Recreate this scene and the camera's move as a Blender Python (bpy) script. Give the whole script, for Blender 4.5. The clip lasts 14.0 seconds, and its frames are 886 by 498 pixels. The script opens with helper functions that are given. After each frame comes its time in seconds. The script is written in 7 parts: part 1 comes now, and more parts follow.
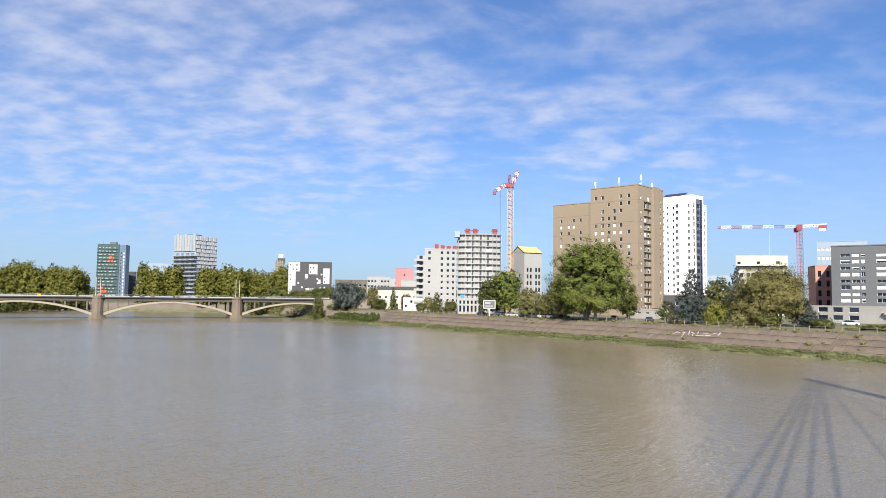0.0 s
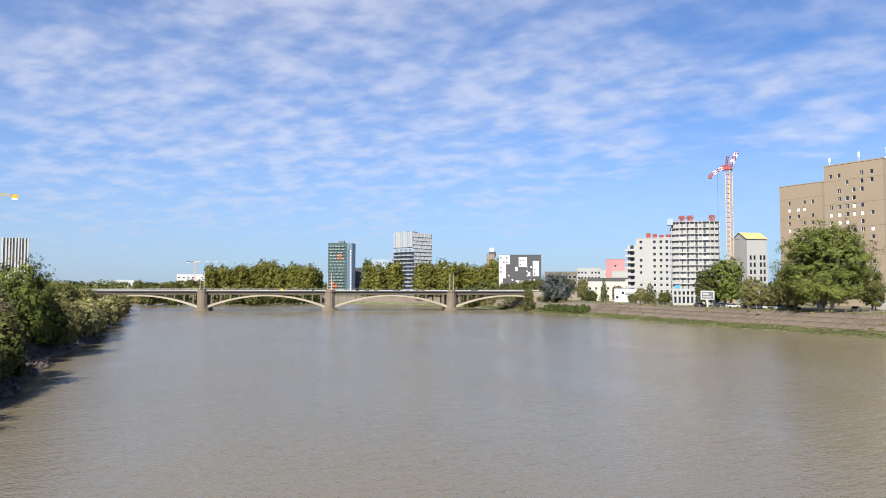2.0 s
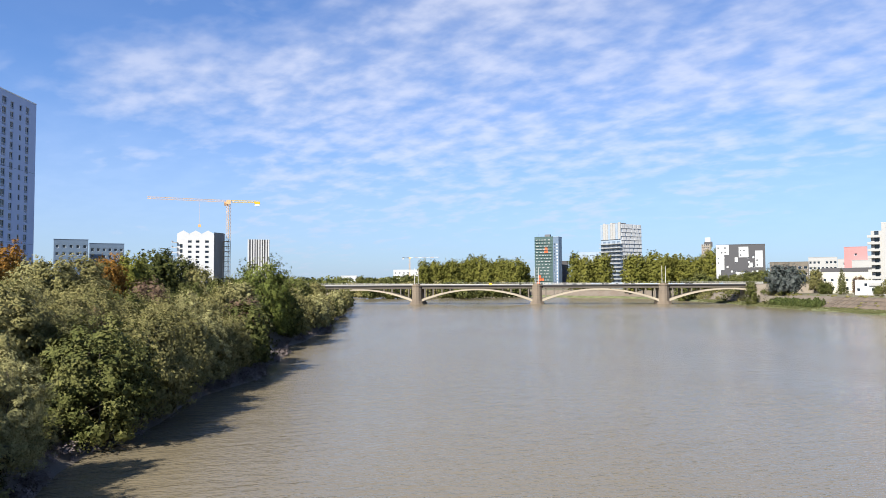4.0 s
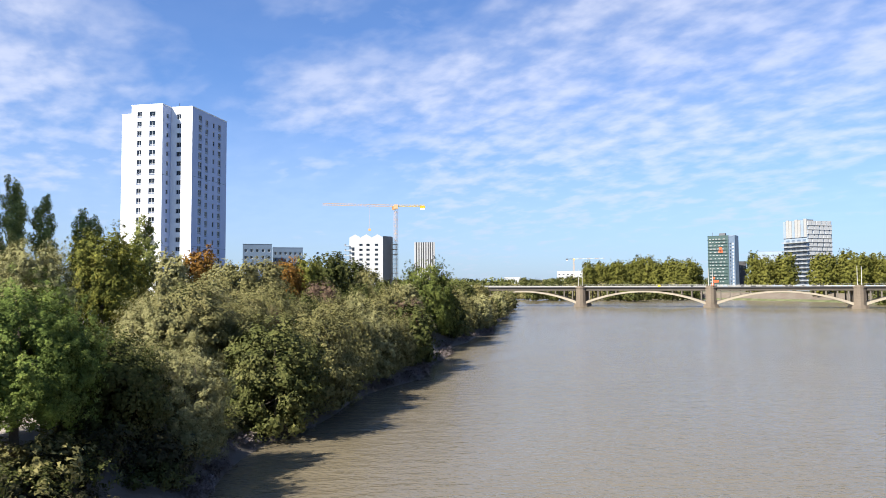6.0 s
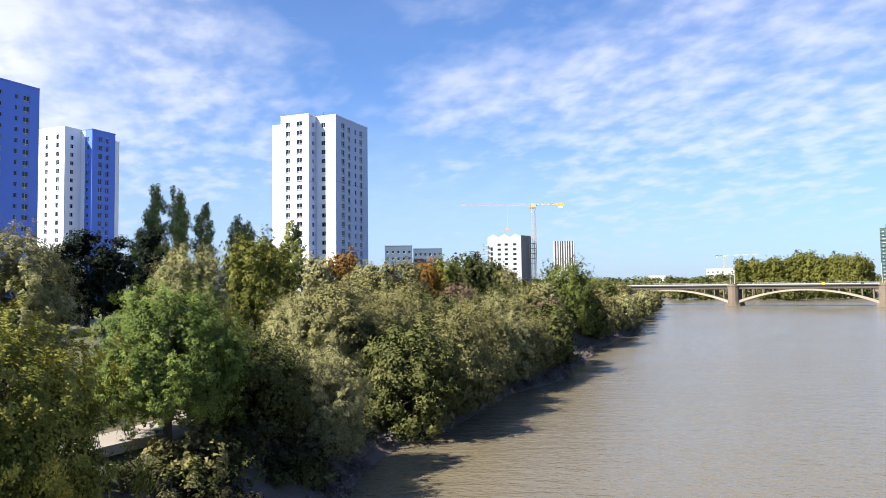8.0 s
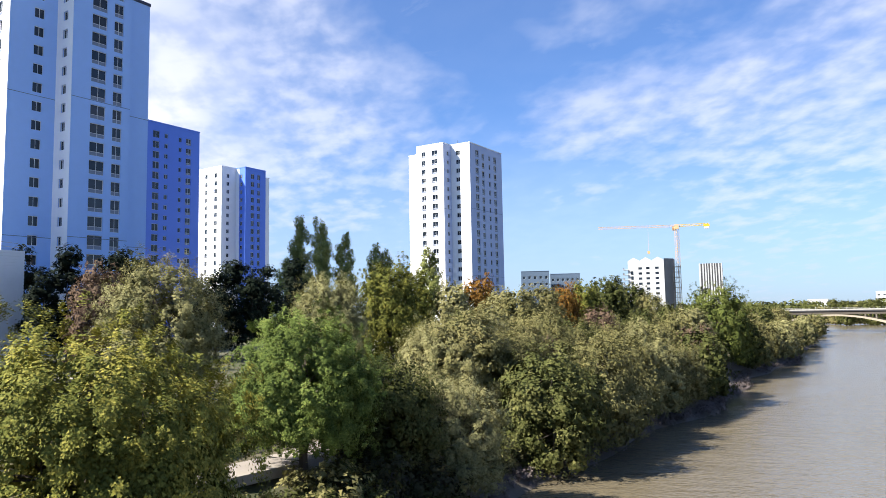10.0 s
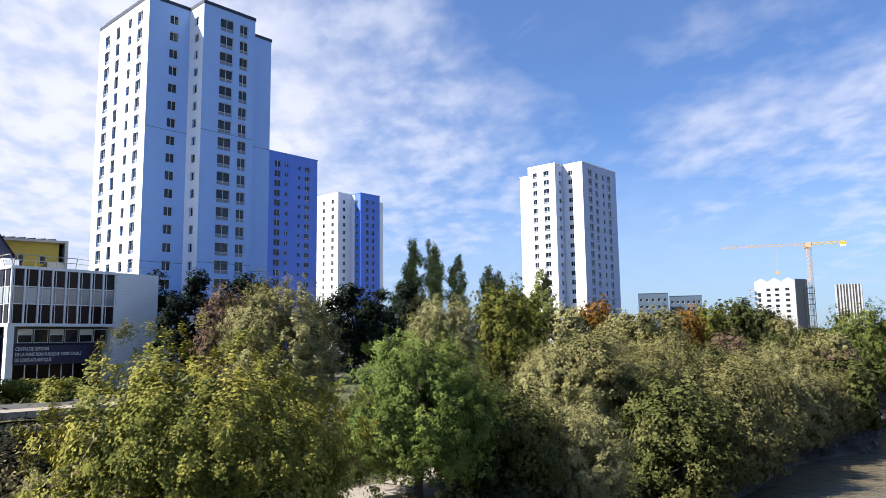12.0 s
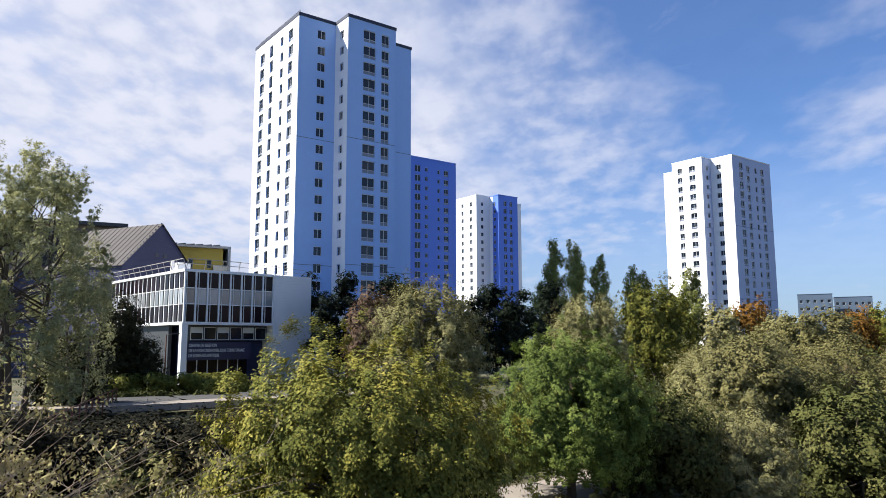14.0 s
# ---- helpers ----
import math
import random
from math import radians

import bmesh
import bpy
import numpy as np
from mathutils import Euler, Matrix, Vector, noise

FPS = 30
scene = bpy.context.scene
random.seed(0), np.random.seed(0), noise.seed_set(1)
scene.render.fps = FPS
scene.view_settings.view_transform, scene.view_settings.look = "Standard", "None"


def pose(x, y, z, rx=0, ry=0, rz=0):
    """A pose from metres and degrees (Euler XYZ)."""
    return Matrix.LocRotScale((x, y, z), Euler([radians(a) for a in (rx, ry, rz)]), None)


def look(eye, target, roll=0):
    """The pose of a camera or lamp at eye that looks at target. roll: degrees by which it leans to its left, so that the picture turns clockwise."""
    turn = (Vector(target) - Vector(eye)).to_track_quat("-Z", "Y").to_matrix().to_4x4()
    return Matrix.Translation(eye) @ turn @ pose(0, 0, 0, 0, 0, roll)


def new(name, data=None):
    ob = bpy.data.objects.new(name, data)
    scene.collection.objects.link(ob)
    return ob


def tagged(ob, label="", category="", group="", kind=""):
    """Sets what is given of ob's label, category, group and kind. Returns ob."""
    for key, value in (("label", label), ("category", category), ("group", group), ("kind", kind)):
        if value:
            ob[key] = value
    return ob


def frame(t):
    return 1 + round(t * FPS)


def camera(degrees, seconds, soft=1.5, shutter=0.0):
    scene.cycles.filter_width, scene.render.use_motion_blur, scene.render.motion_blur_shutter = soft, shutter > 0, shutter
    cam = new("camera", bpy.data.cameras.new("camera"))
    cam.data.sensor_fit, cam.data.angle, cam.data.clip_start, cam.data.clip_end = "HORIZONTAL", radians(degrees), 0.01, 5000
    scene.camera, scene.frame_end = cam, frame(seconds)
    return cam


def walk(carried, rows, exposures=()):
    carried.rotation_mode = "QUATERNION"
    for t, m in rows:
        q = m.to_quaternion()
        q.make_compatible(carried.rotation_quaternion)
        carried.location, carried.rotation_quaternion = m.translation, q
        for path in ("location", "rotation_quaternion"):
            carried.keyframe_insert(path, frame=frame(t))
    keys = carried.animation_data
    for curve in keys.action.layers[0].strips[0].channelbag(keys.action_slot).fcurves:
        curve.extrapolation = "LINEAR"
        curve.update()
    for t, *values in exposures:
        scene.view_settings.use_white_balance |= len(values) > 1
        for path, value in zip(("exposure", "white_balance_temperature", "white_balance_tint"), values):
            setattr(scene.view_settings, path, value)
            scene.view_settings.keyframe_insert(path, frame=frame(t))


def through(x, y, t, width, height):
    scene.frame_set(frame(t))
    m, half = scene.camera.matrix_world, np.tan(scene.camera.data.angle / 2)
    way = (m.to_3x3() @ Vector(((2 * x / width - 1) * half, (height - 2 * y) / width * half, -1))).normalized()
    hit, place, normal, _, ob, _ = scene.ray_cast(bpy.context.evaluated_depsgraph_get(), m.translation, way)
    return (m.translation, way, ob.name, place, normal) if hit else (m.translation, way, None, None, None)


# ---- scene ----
cam = camera(63.700, 14.0, soft=0.8)
PATH = [  # seconds, x, y, z, then turns about x, y, z
    (0.0, 0.568, -0.961, 11.490, 93.901, -0.742, -3.280),
    (0.5, 0.760, -1.292, 11.487, 93.664, -0.587, 0.873),
    (1.0, 0.983, -1.620, 11.484, 93.469, -0.377, 5.044),
    (1.5, 1.208, -1.932, 11.482, 93.300, -0.244, 9.209),
    (2.0, 1.402, -2.191, 11.484, 93.133, -0.124, 13.532),
    (2.5, 1.533, -2.361, 11.494, 92.955, 0.075, 17.794),
    (3.0, 1.576, -2.431, 11.510, 92.885, 0.290, 21.954),
    (3.5, 1.512, -2.421, 11.527, 92.756, 0.415, 26.046),
    (4.0, 1.358, -2.325, 11.534, 92.647, 0.330, 30.024),
    (6.5, 1.121, -1.142, 11.559, 92.899, 0.331, 45.923),
    (7.0, 0.905, -0.849, 11.549, 92.914, 0.436, 48.681),
    (7.5, 0.592, -0.534, 11.535, 92.914, 0.551, 51.445),
    (8.0, 0.243, -0.220, 11.523, 92.912, 0.695, 54.252),
    (8.5, -0.134, 0.087, 11.519, 93.048, 0.816, 57.039),
    (9.0, -0.534, 0.354, 11.524, 93.576, 0.937, 59.861),
    (11.5, -2.626, 1.207, 11.546, 97.034, 0.802, 72.172),
    (12.0, -2.855, 1.149, 11.533, 97.144, 0.716, 74.146),
    (12.5, -2.989, 1.019, 11.503, 97.206, 0.661, 76.102),
    (13.0, -3.077, 0.890, 11.464, 97.269, 0.483, 79.020),
    (13.5, -3.120, 0.773, 11.417, 97.325, 0.352, 82.039),
    (14.0, -3.122, 0.671, 11.363, 97.383, 0.150, 85.141),
]
EXPOSURES = [(0.0, 1.02), (3.0, 1.04), (4.0, 1.20), (6.5, 1.30), (9.0, 1.46), (11.5, 1.32), (14.0, 1.06)]
walk(cam, [(t, pose(*p)) for t, *p in PATH], EXPOSURES)


# ---- light ----
SUN_AZ, SUN_EL = 175.0, 42.0     # azimuth counter-clockwise from +y, elevation
sun_way = Vector((-math.sin(radians(SUN_AZ)) * math.cos(radians(SUN_EL)),
                  math.cos(radians(SUN_AZ)) * math.cos(radians(SUN_EL)), math.sin(radians(SUN_EL))))
sun_data = bpy.data.lights.new("sun", "SUN")
sun_data.energy, sun_data.angle, sun_data.color = 5.0, radians(0.55), (1.0, 0.95, 0.86)
sun_lamp = new("sun", sun_data)
sun_lamp.matrix_world = look(sun_way * 400, (0, 0, 0))


def link(tree, a, b):
    tree.links.new(a, b)


def make_world():
    """Clear sky with high broken cloud in rows, denser low down and towards the sun."""
    w = bpy.data.worlds.new("sky")
    scene.world = w
    w.use_nodes = True
    t = w.node_tree
    t.nodes.clear()
    N = t.nodes.new
    out, bg = N("ShaderNodeOutputWorld"), N("ShaderNodeBackground")
    sky = N("ShaderNodeTexSky")
    sky.sky_type, sky.sun_disc = "NISHITA", False
    sky.sun_elevation, sky.sun_rotation = radians(SUN_EL), radians(-SUN_AZ)
    sky.air_density, sky.dust_density, sky.ozone_density = 1.0, 0.6, 2.5
    co, sep = N("ShaderNodeTexCoord"), N("ShaderNodeSeparateXYZ")
    link(t, co.outputs["Generated"], sep.inputs[0])

    def m(op, a, b=None, c=None):
        n = N("ShaderNodeMath")
        n.operation = op
        for i, q in enumerate((a, b, c)):
            if q is None:
                continue
            if isinstance(q, (int, float)):
                n.inputs[i].default_value = q
            else:
                link(t, q, n.inputs[i])
        return n.outputs[0]

    def ramp(q, lo, hi, a=0.0, b=1.0):
        n = N("ShaderNodeMapRange")
        n.interpolation_type = "SMOOTHSTEP"
        for i, val in zip((1, 2, 3, 4), (lo, hi, a, b)):
            n.inputs[i].default_value = val
        link(t, q, n.inputs[0])
        return n.outputs[0]

    up = m("MAXIMUM", sep.outputs[2], 0.0)
    den = m("ADD", up, 0.20)
    comb = N("ShaderNodeCombineXYZ")
    link(t, m("DIVIDE", sep.outputs[0], den), comb.inputs[0])
    link(t, m("DIVIDE", sep.outputs[1], den), comb.inputs[1])
    turn = N("ShaderNodeMapping")
    turn.inputs["Rotation"].default_value = (0, 0, radians(SKY_TURN))
    turn.inputs["Scale"].default_value = (1.0, 1.25, 1)
    turn.inputs["Location"].default_value = SKY_SHIFT
    link(t, comb.outputs[0], turn.inputs[0])

    def noise_at(scale, detail, rough, warp=0.0, loc=0.0):
        n = N("ShaderNodeTexNoise")
        n.inputs["Scale"].default_value, n.inputs["Detail"].default_value = scale, detail
        n.inputs["Roughness"].default_value, n.inputs["Distortion"].default_value = rough, warp
        add = N("ShaderNodeVectorMath")
        add.inputs[1].default_value = (loc, loc * 0.7, loc * 1.3)
        link(t, turn.outputs[0], add.inputs[0])
        link(t, add.outputs[0], n.inputs["Vector"])
        return n.outputs["Fac"]

    puffs = noise_at(7.5, 4.0, 0.5, 0.1)
    rows = noise_at(2.1, 4.0, 0.5, 0.4, 5.5)
    veil = noise_at(0.8, 4.0, 0.55, 0.4, 7.3)
    wisps = noise_at(1.5, 7.0, 0.62, 1.2, 3.1)
    fleece = noise_at(15.0, 3.0, 0.5, 0.2, 1.7)

    def lobe(az, el, wide):
        """1 in the middle of a region of the sky, falling off over so many degrees."""
        v = (-math.sin(radians(az)) * math.cos(radians(el)), math.cos(radians(az)) * math.cos(radians(el)), math.sin(radians(el)))
        d = N("ShaderNodeVectorMath")
        d.operation = "DOT_PRODUCT"
        d.inputs[1].default_value = v
        link(t, co.outputs["Generated"], d.inputs[0])
        return ramp(d.outputs["Value"], math.cos(radians(wide)), 1.0)

    region = 0.0
    for az, el, wide, amount in CLOUD_REGIONS:
        term = m("MULTIPLY", lobe(az, el, wide), amount)
        region = term if isinstance(region, float) else m("ADD", region, term)
    field = m("ADD", m("ADD", m("MULTIPLY", veil, 0.9), m("MULTIPLY", rows, 0.55)), m("MULTIPLY", region, 0.45))
    mask = ramp(field, CLOUD_LO, CLOUD_HI)
    cells = m("ADD", m("ADD", m("MULTIPLY", puffs, 0.56), m("MULTIPLY", rows, 0.29)), m("MULTIPLY", fleece, 0.15))
    cloud = m("MULTIPLY", mask, ramp(cells, 0.33, 0.68, 0.26, 0.86))
    cloud = m("MAXIMUM", cloud, m("MULTIPLY", ramp(wisps, 0.48, 0.78), 0.38))
    haze = ramp(sep.outputs[2], 0.0, 0.30, 0.52, 0.08)
    bank = m("MULTIPLY", ramp(field, 1.2, 1.9), ramp(cells, 0.34, 0.58, 0.66, 0.98))
    cloud = m("MAXIMUM", m("MAXIMUM", m("MULTIPLY", cloud, 0.80), bank), haze)
    tint = N("ShaderNodeMix")
    tint.data_type = "RGBA"
    link(t, m("MULTIPLY", ramp(puffs, 0.35, 0.65, 0.55, 1.0), ramp(up, 0.02, 0.2)), tint.inputs["Factor"])
    tint.inputs["A"].default_value, tint.inputs["B"].default_value = CLOUD_A, CLOUD_B
    hue = N("ShaderNodeMix")
    hue.data_type, hue.blend_type = "RGBA", "MULTIPLY"
    hue.inputs["Factor"].default_value = 1.0
    link(t, sky.outputs[0], hue.inputs["A"])
    hue.inputs["B"].default_value = SKY_TINT
    mix = N("ShaderNodeMix")
    mix.data_type = "RGBA"
    link(t, cloud, mix.inputs["Factor"])
    link(t, hue.outputs["Result"], mix.inputs["A"])
    link(t, tint.outputs["Result"], mix.inputs["B"])
    link(t, mix.outputs["Result"], bg.inputs[0])
    bg.inputs[1].default_value = SKY_STRENGTH
    link(t, bg.outputs[0], out.inputs[0])


SKY_STRENGTH = 0.05
SKY_TURN, SKY_SHIFT = 25.0, (0.3, 1.1, 0.0)
SKY_TINT = (0.56, 0.97, 1.50, 1)
CLOUD_LO, CLOUD_HI = 0.68, 1.14
CLOUD_A, CLOUD_B = (5.6, 6.1, 7.7, 1), (7.7, 7.95, 9.2, 1)
# azimuth, elevation, width, amount: thick rows of cloud, the bright bank, and the clear parts
CLOUD_REGIONS = [(30, 7, 18, 0.5), (17, 20, 27, 0.82), (112, 18, 42, 3.0), (76, 8, 18, 0.75), (48, 9, 20, 0.55), (36, 8, 14, 0.35), (60, 20, 22, -0.05), (-24, 18, 27, 0.45), (250, 30, 95, -1.0)]
make_world()

# ---- materials ----
def material(name, base, rough=0.7, metal=0.0, vary=0.18, grain=6.0, stain=0.25, bump=0.15, other=None, island=0.0, piece=0.0, spec=0.5, stretch=(1, 1, 1)):
    """A surface with fine grain, large stains and a little relief, in object metres.
    other: a second colour that the large pattern mixes in; island, piece: how far loose parts differ in brightness."""
    mt = bpy.data.materials.new(name)
    mt.use_nodes = True
    t = mt.node_tree
    N = t.nodes.new
    p = t.nodes["Principled BSDF"]
    p.inputs["Metallic"].default_value = metal
    p.inputs["Specular IOR Level"].default_value = spec
    co, mp = N("ShaderNodeTexCoord"), N("ShaderNodeMapping")
    mp.inputs["Scale"].default_value = stretch
    link(t, co.outputs["Object"], mp.inputs[0])
    fine, big = N("ShaderNodeTexNoise"), N("ShaderNodeTexNoise")
    fine.inputs["Scale"].default_value, fine.inputs["Detail"].default_value = grain, 5
    big.inputs["Scale"].default_value, big.inputs["Detail"].default_value = grain * 0.07, 4
    link(t, mp.outputs[0], fine.inputs["Vector"])
    link(t, mp.outputs[0], big.inputs["Vector"])

    def m(op, a, b):
        n = N("ShaderNodeMath")
        n.operation = op
        for i, q in enumerate((a, b)):
            if isinstance(q, (int, float)):
                n.inputs[i].default_value = q
            else:
                link(t, q, n.inputs[i])
        return n.outputs[0]

    f = m("ADD", m("MULTIPLY", m("SUBTRACT", fine.outputs["Fac"], 0.5), vary * 2), 1.0)
    f = m("ADD", f, m("MULTIPLY", m("SUBTRACT", big.outputs["Fac"], 0.5), stain * 2))
    if island:
        g = N("ShaderNodeNewGeometry")
        f = m("ADD", f, m("MULTIPLY", m("SUBTRACT", g.outputs["Random Per Island"], 0.5), island * 2))
    if piece:
        oi = N("ShaderNodeObjectInfo")
        f = m("ADD", f, m("MULTIPLY", m("SUBTRACT", oi.outputs["Random"], 0.5), piece * 2))
    col = N("ShaderNodeMix")
    col.data_type = "RGBA"
    col.inputs["A"].default_value = (*base, 1)
    col.inputs["B"].default_value = (*(other or base), 1)
    rp = N("ShaderNodeMapRange")
    rp.inputs[1].default_value, rp.inputs[2].default_value = 0.40, 0.62
    link(t, big.outputs["Fac"], rp.inputs[0])
    link(t, rp.outputs[0], col.inputs["Factor"])
    mul = N("ShaderNodeVectorMath")
    mul.operation = "SCALE"
    link(t, col.outputs["Result"], mul.inputs[0])
    link(t, f, mul.inputs["Scale"])
    link(t, mul.outputs[0], p.inputs["Base Color"])
    link(t, m("ADD", m("MULTIPLY", m("SUBTRACT", fine.outputs["Fac"], 0.5), 0.2), rough), p.inputs["Roughness"])
    if bump:
        b = N("ShaderNodeBump")
        b.inputs["Strength"].default_value, b.inputs["Distance"].default_value = bump, 0.05
        link(t, fine.outputs["Fac"], b.inputs["Height"])
        link(t, b.outputs[0], p.inputs["Normal"])
    return mt


def leaf_material(name, a, b, c, through=0.35, scale=0.5):
    """Leaves: three colours mixed leaf by leaf and clump by clump, with light passing through."""
    mt = bpy.data.materials.new(name)
    mt.use_nodes = True
    t = mt.node_tree
    N = t.nodes.new
    p, out = t.nodes["Principled BSDF"], t.nodes["Material Output"]
    g, co, oi = N("ShaderNodeNewGeometry"), N("ShaderNodeTexCoord"), N("ShaderNodeObjectInfo")
    big = N("ShaderNodeTexNoise")
    big.inputs["Scale"].default_value, big.inputs["Detail"].default_value = scale, 3
    link(t, co.outputs["Object"], big.inputs["Vector"])
    rp = N("ShaderNodeValToRGB")
    el = rp.color_ramp.elements
    el[0].position, el[0].color = 0.18, (*a, 1)
    el[1].position, el[1].color = 0.85, (*c, 1)
    e = el.new(0.5)
    e.color = (*b, 1)
    s1, s2, s3 = N("ShaderNodeMath"), N("ShaderNodeMath"), N("ShaderNodeMath")
    s1.operation = s2.operation = s3.operation = "MULTIPLY_ADD"
    s1.inputs[1].default_value, s1.inputs[2].default_value = 0.26, 0.10
    link(t, g.outputs["Random Per Island"], s1.inputs[0])
    s2.inputs[1].default_value = 0.75
    link(t, big.outputs["Fac"], s2.inputs[0])
    link(t, s1.outputs[0], s2.inputs[2])
    s3.inputs[1].default_value = 0.16
    link(t, oi.outputs["Random"], s3.inputs[0])
    link(t, s2.outputs[0], s3.inputs[2])
    sub = N("ShaderNodeMath")
    sub.operation = "SUBTRACT"
    sub.inputs[1].default_value = 0.18
    link(t, s3.outputs[0], sub.inputs[0])
    link(t, sub.outputs[0], rp.inputs[0])
    link(t, rp.outputs[0], p.inputs["Base Color"])
    p.inputs["Roughness"].default_value = 0.7
    p.inputs["Specular IOR Level"].default_value = 0.06
    tr, mx = N("ShaderNodeBsdfTranslucent"), N("ShaderNodeMixShader")
    link(t, rp.outputs[0], tr.inputs[0])
    mx.inputs[0].default_value = through
    link(t, p.outputs[0], mx.inputs[1])
    link(t, tr.outputs[0], mx.inputs[2])
    link(t, mx.outputs[0], out.inputs[0])
    return mt


def water_material():
    """Muddy river: silt colour under a rippled, reflecting face, with smoother and rougher lanes."""
    mt = bpy.data.materials.new("river water")
    mt.use_nodes = True
    t = mt.node_tree
    N = t.nodes.new
    p = t.nodes["Principled BSDF"]
    co = N("ShaderNodeTexCoord")

    def nz(scale, detail, stretch, turn=33.0, warp=0.0):
        mp, n = N("ShaderNodeMapping"), N("ShaderNodeTexNoise")
        mp.vector_type = "TEXTURE"
        mp.inputs["Rotation"].default_value = (0, 0, radians(turn))
        mp.inputs["Scale"].default_value = stretch
        n.inputs["Scale"].default_value, n.inputs["Detail"].default_value = scale, detail
        n.inputs["Distortion"].default_value = warp
        link(t, co.outputs["Object"], mp.inputs[0])
        link(t, mp.outputs[0], n.inputs["Vector"])
        return n.outputs["Fac"]

    lanes = nz(0.02, 4, (1, 3.5, 1), 33, 0.8)
    silt = nz(0.06, 3, (1, 2, 1), 33, 0.4)
    small, mid, large = nz(3.2, 2, (1.7, 0.9, 1), 40), nz(0.9, 3, (1.9, 0.8, 1), 50), nz(0.22, 2, (2, 0.8, 1), 45)
    col = N("ShaderNodeMix")
    col.data_type = "RGBA"
    link(t, silt, col.inputs["Factor"])
    col.inputs["A"].default_value, col.inputs["B"].default_value = (0.125, 0.103, 0.066, 1), (0.150, 0.125, 0.082, 1)
    link(t, col.outputs["Result"], p.inputs["Base Color"])
    p.inputs["IOR"].default_value = 1.333
    p.inputs["Specular IOR Level"].default_value = 0.45
    rg = N("ShaderNodeMapRange")
    rg.inputs[1].default_value, rg.inputs[2].default_value, rg.inputs[3].default_value, rg.inputs[4].default_value = 0.35, 0.7, 0.14, 0.28
    link(t, lanes, rg.inputs[0])
    link(t, rg.outputs[0], p.inputs["Roughness"])
    add = None
    for fac, amount in ((small, 0.20), (mid, 0.34), (large, 0.32)):
        k = N("ShaderNodeMath")
        k.operation = "MULTIPLY_ADD"
        k.inputs[1].default_value = amount
        link(t, fac, k.inputs[0])
        if add:
            link(t, add, k.inputs[2])
        add = k.outputs[0]
    amp = N("ShaderNodeMapRange")
    amp.inputs[1].default_value, amp.inputs[2].default_value, amp.inputs[3].default_value, amp.inputs[4].default_value = 0.38, 0.62, 0.6, 1.0
    link(t, lanes, amp.inputs[0])
    slick = nz(0.011, 5, (1, 5.0, 1), 20, 1.6)
    calm = N("ShaderNodeMapRange")
    calm.interpolation_type = "SMOOTHSTEP"
    calm.inputs[1].default_value, calm.inputs[2].default_value, calm.inputs[3].default_value, calm.inputs[4].default_value = 0.585, 0.64, 1.0, 0.45
    link(t, slick, calm.inputs[0])
    still = N("ShaderNodeMath")
    still.operation = "MULTIPLY"
    link(t, amp.outputs[0], still.inputs[0])
    link(t, calm.outputs[0], still.inputs[1])
    b = N("ShaderNodeBump")
    b.inputs["Distance"].default_value = 0.45
    link(t, still.outputs[0], b.inputs["Strength"])
    link(t, add, b.inputs["Height"])
    link(t, b.outputs[0], p.inputs["Normal"])
    return mt


M_WATER = water_material()
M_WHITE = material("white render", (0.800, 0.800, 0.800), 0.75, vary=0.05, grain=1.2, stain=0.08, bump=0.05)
M_OFFWHITE = material("weathered white render", (0.44, 0.44, 0.435), 0.8, vary=0.07, grain=1.2, stain=0.12, bump=0.05)
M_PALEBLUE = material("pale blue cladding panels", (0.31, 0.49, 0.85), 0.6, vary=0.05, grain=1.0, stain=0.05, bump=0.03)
# shade on the twin tower's white river side, put into the colour
M_WHITE_SHADE = material("grey-blue cladding panels", (0.37, 0.45, 0.65), 0.6, vary=0.05, grain=1.0, stain=0.05, bump=0.03)
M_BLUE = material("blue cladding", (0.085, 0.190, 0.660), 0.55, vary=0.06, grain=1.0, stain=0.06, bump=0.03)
M_TAN = material("tan render", (0.250, 0.196, 0.136), 0.8, vary=0.08, grain=1.0, stain=0.1, bump=0.05)
M_TAN_JOINT = material("tan joint", (0.15, 0.11, 0.075), 0.8)
M_DARKCAP = material("dark roof edge", (0.020, 0.025, 0.050), 0.5, vary=0.1)
M_JOINT = material("panel joint", (0.12, 0.15, 0.22), 0.8)
M_ROOF = material("roof gravel", (0.228, 0.220, 0.205), 0.9, grain=3)
M_FRAME = material("white window frame", (0.750, 0.750, 0.740), 0.5, vary=0.04, bump=0)
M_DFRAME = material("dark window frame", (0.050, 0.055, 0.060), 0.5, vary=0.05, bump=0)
M_GLASS = material("window glass", (0.018, 0.025, 0.036), 0.06, vary=0.2, grain=0.4, stain=0.4, bump=0, piece=0.45, spec=0.4)
M_BLIND = material("white roller blind", (0.680, 0.680, 0.660), 0.6, vary=0.05, bump=0)
M_PANEL = material("grey window panel", (0.170, 0.200, 0.260), 0.5, vary=0.08, bump=0)
M_CONC = material("raw concrete", (0.426, 0.403, 0.365), 0.85, vary=0.14, grain=2.5, stain=0.22, bump=0.15)
M_CONC_D = material("weathered concrete", (0.129, 0.110, 0.087), 0.88, vary=0.16, grain=3, stain=0.35, bump=0.2)
M_STONE = material("pier stone", (0.251, 0.213, 0.167), 0.9, vary=0.2, grain=3, stain=0.35, bump=0.35, other=(0.190, 0.160, 0.129))
M_ARCH = material("pale arch concrete", (0.30, 0.255, 0.19), 0.85, vary=0.12, grain=2, stain=0.22, bump=0.1)
